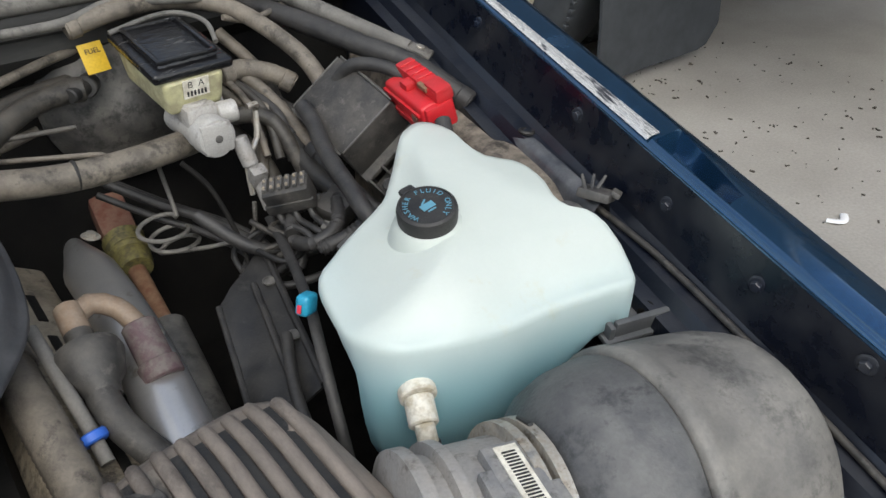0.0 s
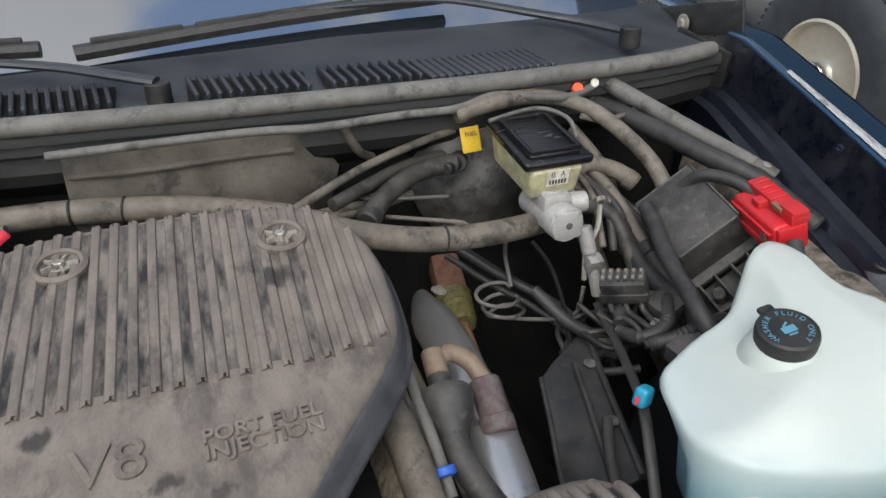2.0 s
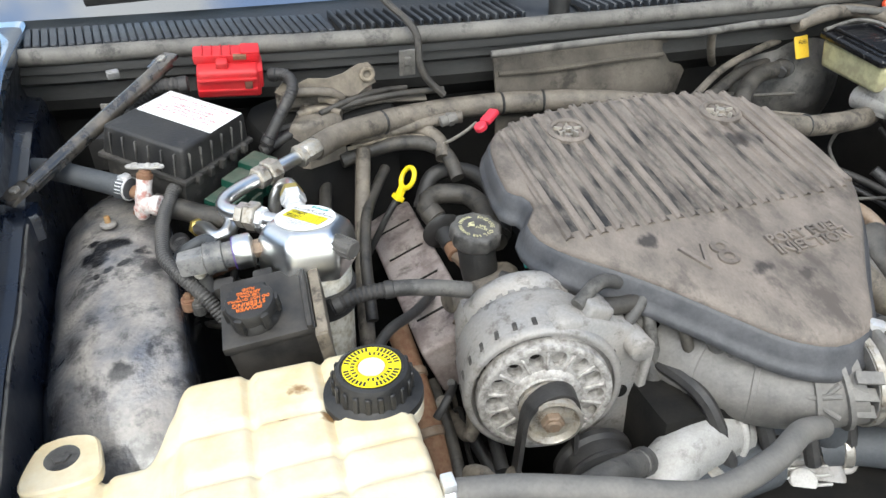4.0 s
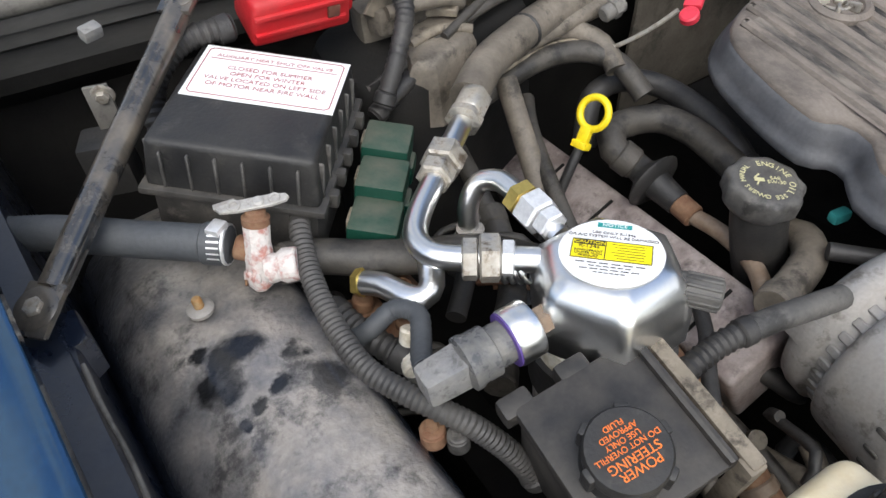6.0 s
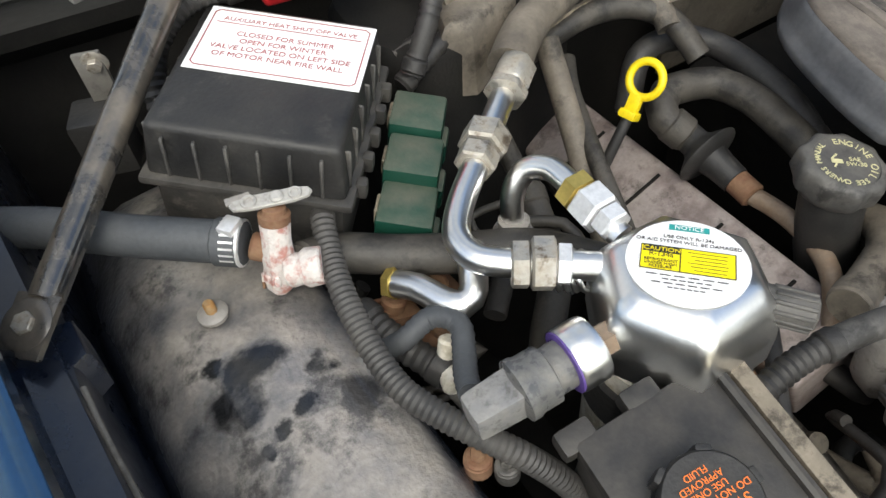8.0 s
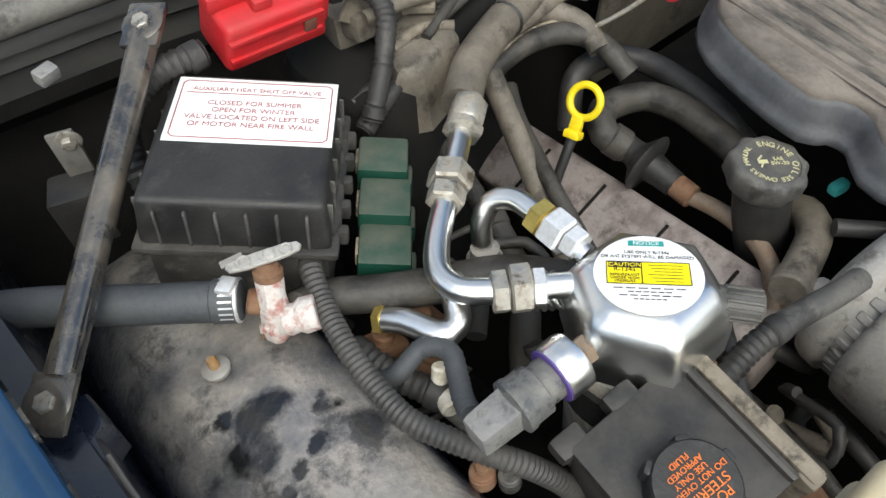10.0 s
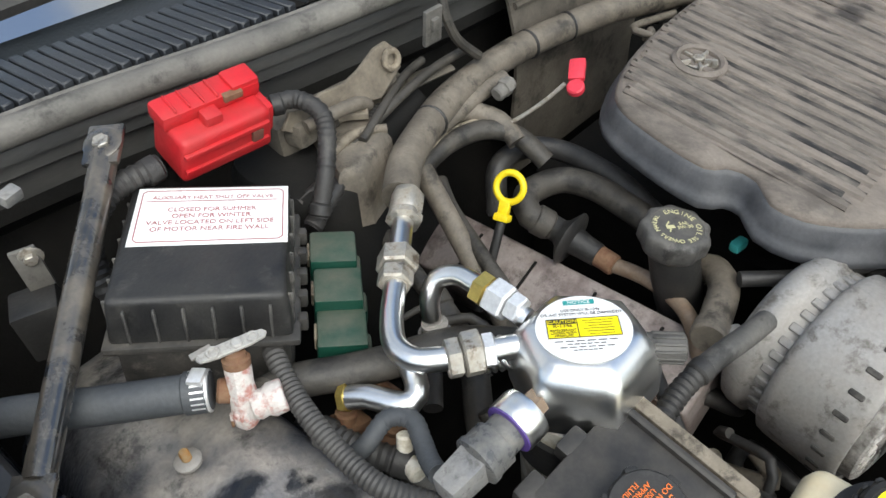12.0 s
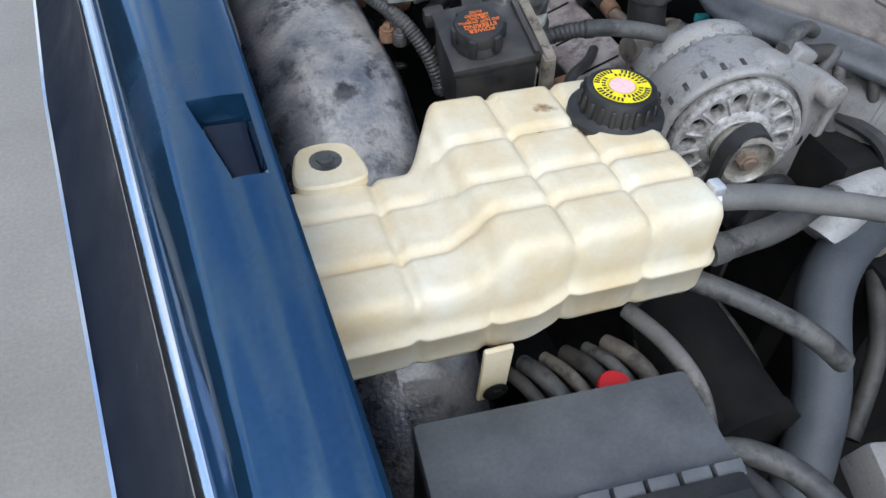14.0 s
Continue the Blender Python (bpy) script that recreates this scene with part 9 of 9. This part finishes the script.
for pts, r, m in (([(-0.124, 0.545, 0.862), (-0.128, 0.525, 0.825), (-0.114, 0.515, 0.765), (-0.095, 0.51, 0.742), (-0.076, 0.515, 0.755), (-0.086, 0.525, 0.794), (-0.112, 0.54, 0.836)], 0.0065, "grey"),
                  ([(-0.130, 0.55, 0.85), (-0.127, 0.52, 0.785), (-0.110, 0.50, 0.735), (-0.085, 0.47, 0.735), (-0.055, 0.445, 0.745)], 0.009, "grey"),
                  ([(-0.206, 0.535, 0.868), (-0.176, 0.55, 0.878), (-0.150, 0.56, 0.866)], 0.007, "grey"),
                  ([(-0.185, 0.54, 0.858), (-0.155, 0.54, 0.853), (-0.125, 0.545, 0.85)], 0.009, "hose"),
                  ([(-0.155, 0.53, 0.835), (-0.138, 0.535, 0.852), (-0.120, 0.55, 0.86)], 0.006, "grey"),
                  ([(-0.105, 0.515, 0.855), (-0.098, 0.50, 0.81), (-0.085, 0.495, 0.775), (-0.068, 0.495, 0.745)], 0.006, "hose"),
                  ([(-0.085, 0.50, 0.85), (-0.075, 0.485, 0.81), (-0.06, 0.475, 0.78), (-0.05, 0.465, 0.74)], 0.008, "grey"),
                  ([(-0.165, 0.58, 0.84), (-0.15, 0.57, 0.79), (-0.12, 0.56, 0.75), (-0.08, 0.54, 0.73)], 0.010, "rubber"),
                  ([(-0.235, 0.66, 0.83), (-0.20, 0.62, 0.83), (-0.175, 0.585, 0.845), (-0.15, 0.57, 0.855)], 0.007, "rubber")):
    hose("engine_lead", pts, r, m, "looped dusty engine lead below the cover", "cable", "engine leads")
co = thing("coolant_outlet", "light cast aluminium coolant outlet elbow", "coolant outlet", (-0.10, 0.43, 0.74))
bm = NB()
tube(bm, [(-0.172, 0.430, 0.706), (-0.140, 0.441, 0.734), (-0.100, 0.453, 0.738), (-0.058, 0.465, 0.726)], 0.025, 20, r_end=0.028)
part("elbow", bm, "alu_light", co)
bm = NB()
torus(bm, along((-0.074, 0.461, 0.731), (-0.058, 0.465, 0.726)), 0.028, 0.004)
part("bead", bm, "alu_light", co)
ac = thing("compressor", "dusty compressor low in the bay, near black for its shade", "compressor", (-0.30, 0.33, 0.45))
bm = NB()
cyl(bm, along((-0.31, 0.45, 0.60), (-0.31, 0.30, 0.59)), 0.055, 0.15, 28)
part("body", bm, "dark", ac)
bm = NB()
lathe(bm, along((-0.31, 0.31, 0.59), (-0.31, 0.27, 0.588)), [(0.02, 0), (0.058, 0.001), (0.058, 0.02), (0.045, 0.022), (0.03, 0.016), (0.012, 0.02)], 28)
part("pulley", bm, "dark", ac)
bm = NB()
box(bm, T(-0.385, 0.30, 0.66), 0.035, 0.04, 0.04, 0.008)
cyl(bm, T(-0.385, 0.285, 0.68), 0.010, 0.006, 16)
part("bracket", bm, "dark", ac)
bm = NB()
box(bm, T(-0.19, 0.20, 0.60, 10, 8, -10), 0.11, 0.08, 0.05, 0.01)
apu = thing("air_pump", "dusty grey cast air pump low in the bay", "pump", (-0.19, 0.20, 0.56))
part("body", bm, "alu_dull", apu)
for k in range(5):
    bm = NB()
    box(bm, T(-0.22 + 0.018 * k, 0.16, 0.60, 10, 8, -10), 0.006, 0.03, 0.06, 0.002)
    part("fin", bm, "alu_dull", apu)
# wheelhouse studs and the fender relay at the passenger corner
for x, y, z, m in ((-0.644, 0.836, 0.882, "stud_orange"),):
    bm = NB()
    lathe(bm, T(x, y, z - 0.004), [(0.0088, 0), (0.0092, 0.003), (0.0078, 0.0040), (0.0040, 0.0046)], 18)
    sd = solo("apron_stud", bm, "alu_dull", "orange stud on a grey washer on the wheelhouse", "bolt", "apron bolts")
    bm = NB()
    lathe(bm, T(x, y, z), [(0.0034, 0), (0.0034, 0.0075), (0.0026, 0.0085)], 12)
    part("stud", bm, m, sd, "orange rusty stud")
bx = thing("wing_relay", "small black relay on a steel tab by the firewall", "relay", (-0.675, 1.0, 0.87))
bm = NB()
box(bm, T(-0.652, 1.005, 0.905, 0, 0, -20), 0.034, 0.034, 0.045, 0.004)
part("case", bm, "black", bx)
bm = NB()
box(bm, T(-0.640, 1.012, 0.945, 0, 0, -20), 0.018, 0.004, 0.036, 0.001)
part("tab", bm, "seal", bx)
bm = NB()
bolt(bm, T(-0.637, 1.011, 0.955, 100, 0, -20), 0.005, 0.006)
part("bolt", bm, "steel", bx)
bm = NB()
box(bm, T(-0.626, 1.025, 0.996, 20, 0, 20), 0.015, 0.010, 0.010, 0.002)
solo("white_clip", bm, "plug_grey", "small pale grey clip on the dark firewall", "clip")

bm = NB()
lathe(bm, along((-0.195, 0.50, 0.700), (-0.197, 0.46, 0.698)), [(0.03, 0), (0.042, 0.002), (0.042, 0.008), (0.038, 0.012), (0.038, 0.026), (0.042, 0.030), (0.042, 0.034), (0.034, 0.036), (0.015, 0.030)], 36)
solo("idler_pulley", bm, "rubber", "black grooved idler pulley below the alternator", "pulley")
for k, pts in enumerate(([(-0.27, 0.50, 0.62), (-0.25, 0.40, 0.60), (-0.24, 0.33, 0.56)], [(-0.33, 0.52, 0.64), (-0.35, 0.45, 0.62), (-0.36, 0.38, 0.58)], [(-0.10, 0.40, 0.66), (-0.14, 0.33, 0.63), (-0.20, 0.27, 0.58)])):
    hose("engine_lead", pts, 0.010, "hose", "dusty lead deep in front of the engine", "cable", "engine leads")

# rusty exhaust pipe with bands, and hoses deep beside the alternator
xp = thing("exhaust_pipe", "rusty brown banded pipe deep beside the alternator", "pipe", (-0.34, 0.63, 0.62))
LINE = [(-0.347, 0.706, 0.756), (-0.341, 0.668, 0.726), (-0.338, 0.609, 0.694), (-0.337, 0.541, 0.650), (-0.338, 0.48, 0.60)]
bm = NB()
tube(bm, LINE, 0.0135, 14)
part("tube", bm, "rust", xp)
for p, q in (((-0.3405, 0.662, 0.7225), (-0.340, 0.652, 0.717)), ((-0.338, 0.600, 0.688), (-0.338, 0.590, 0.682)), ((-0.337, 0.548, 0.655), (-0.337, 0.538, 0.648))):
    bm = NB()
    cyl(bm, along(p, q), 0.0158, 0.011, 18)
    part("band", bm, "copper", xp, "dusty tan band")
hose("heat_pipe", [(-0.365, 0.70, 0.72), (-0.364, 0.64, 0.69), (-0.362, 0.57, 0.65), (-0.360, 0.50, 0.60)], 0.009, "hose_tan", "dusty pipe beside the exhaust pipe", "pipe")
hose("heat_pipe", [(-0.318, 0.66, 0.70), (-0.319, 0.60, 0.69), (-0.321, 0.556, 0.672), (-0.325, 0.50, 0.63)], 0.007, "hose", "dark dusty hose beside the exhaust pipe", "hose")

# tangle in the dark below the pipes and in front of the engine
rnd = random.Random(23)
for lo, hi, n, mats in (((-0.56, 0.73, 0.76), (-0.40, 0.86, 0.83), 9, ("hose", "rust", "rubber", "hose_tan")), ((-0.36, 0.46, 0.62), (-0.27, 0.66, 0.76), 8, ("hose", "rust", "hose_tan", "rubber")), ((0.02, 0.88, 0.84), (0.34, 0.98, 0.89), 7, ("hose", "rubber", "hose_tan"))):
    for k in range(n):
        p = [rnd.uniform(a, b) for a, b in zip(lo, hi)]
        pts = [tuple(p)]
        for j in range(3):
            p = [min(max(c + rnd.uniform(-0.3, 0.3) * (b - a), a), b) for c, a, b in zip(p, lo, hi)]
            pts.append(tuple(p))
        hose("engine_lead", pts, rnd.choice((0.003, 0.0045, 0.006, 0.008)), rnd.choice(mats), "dirty lead in the dark of the bay", "cable", "engine leads")
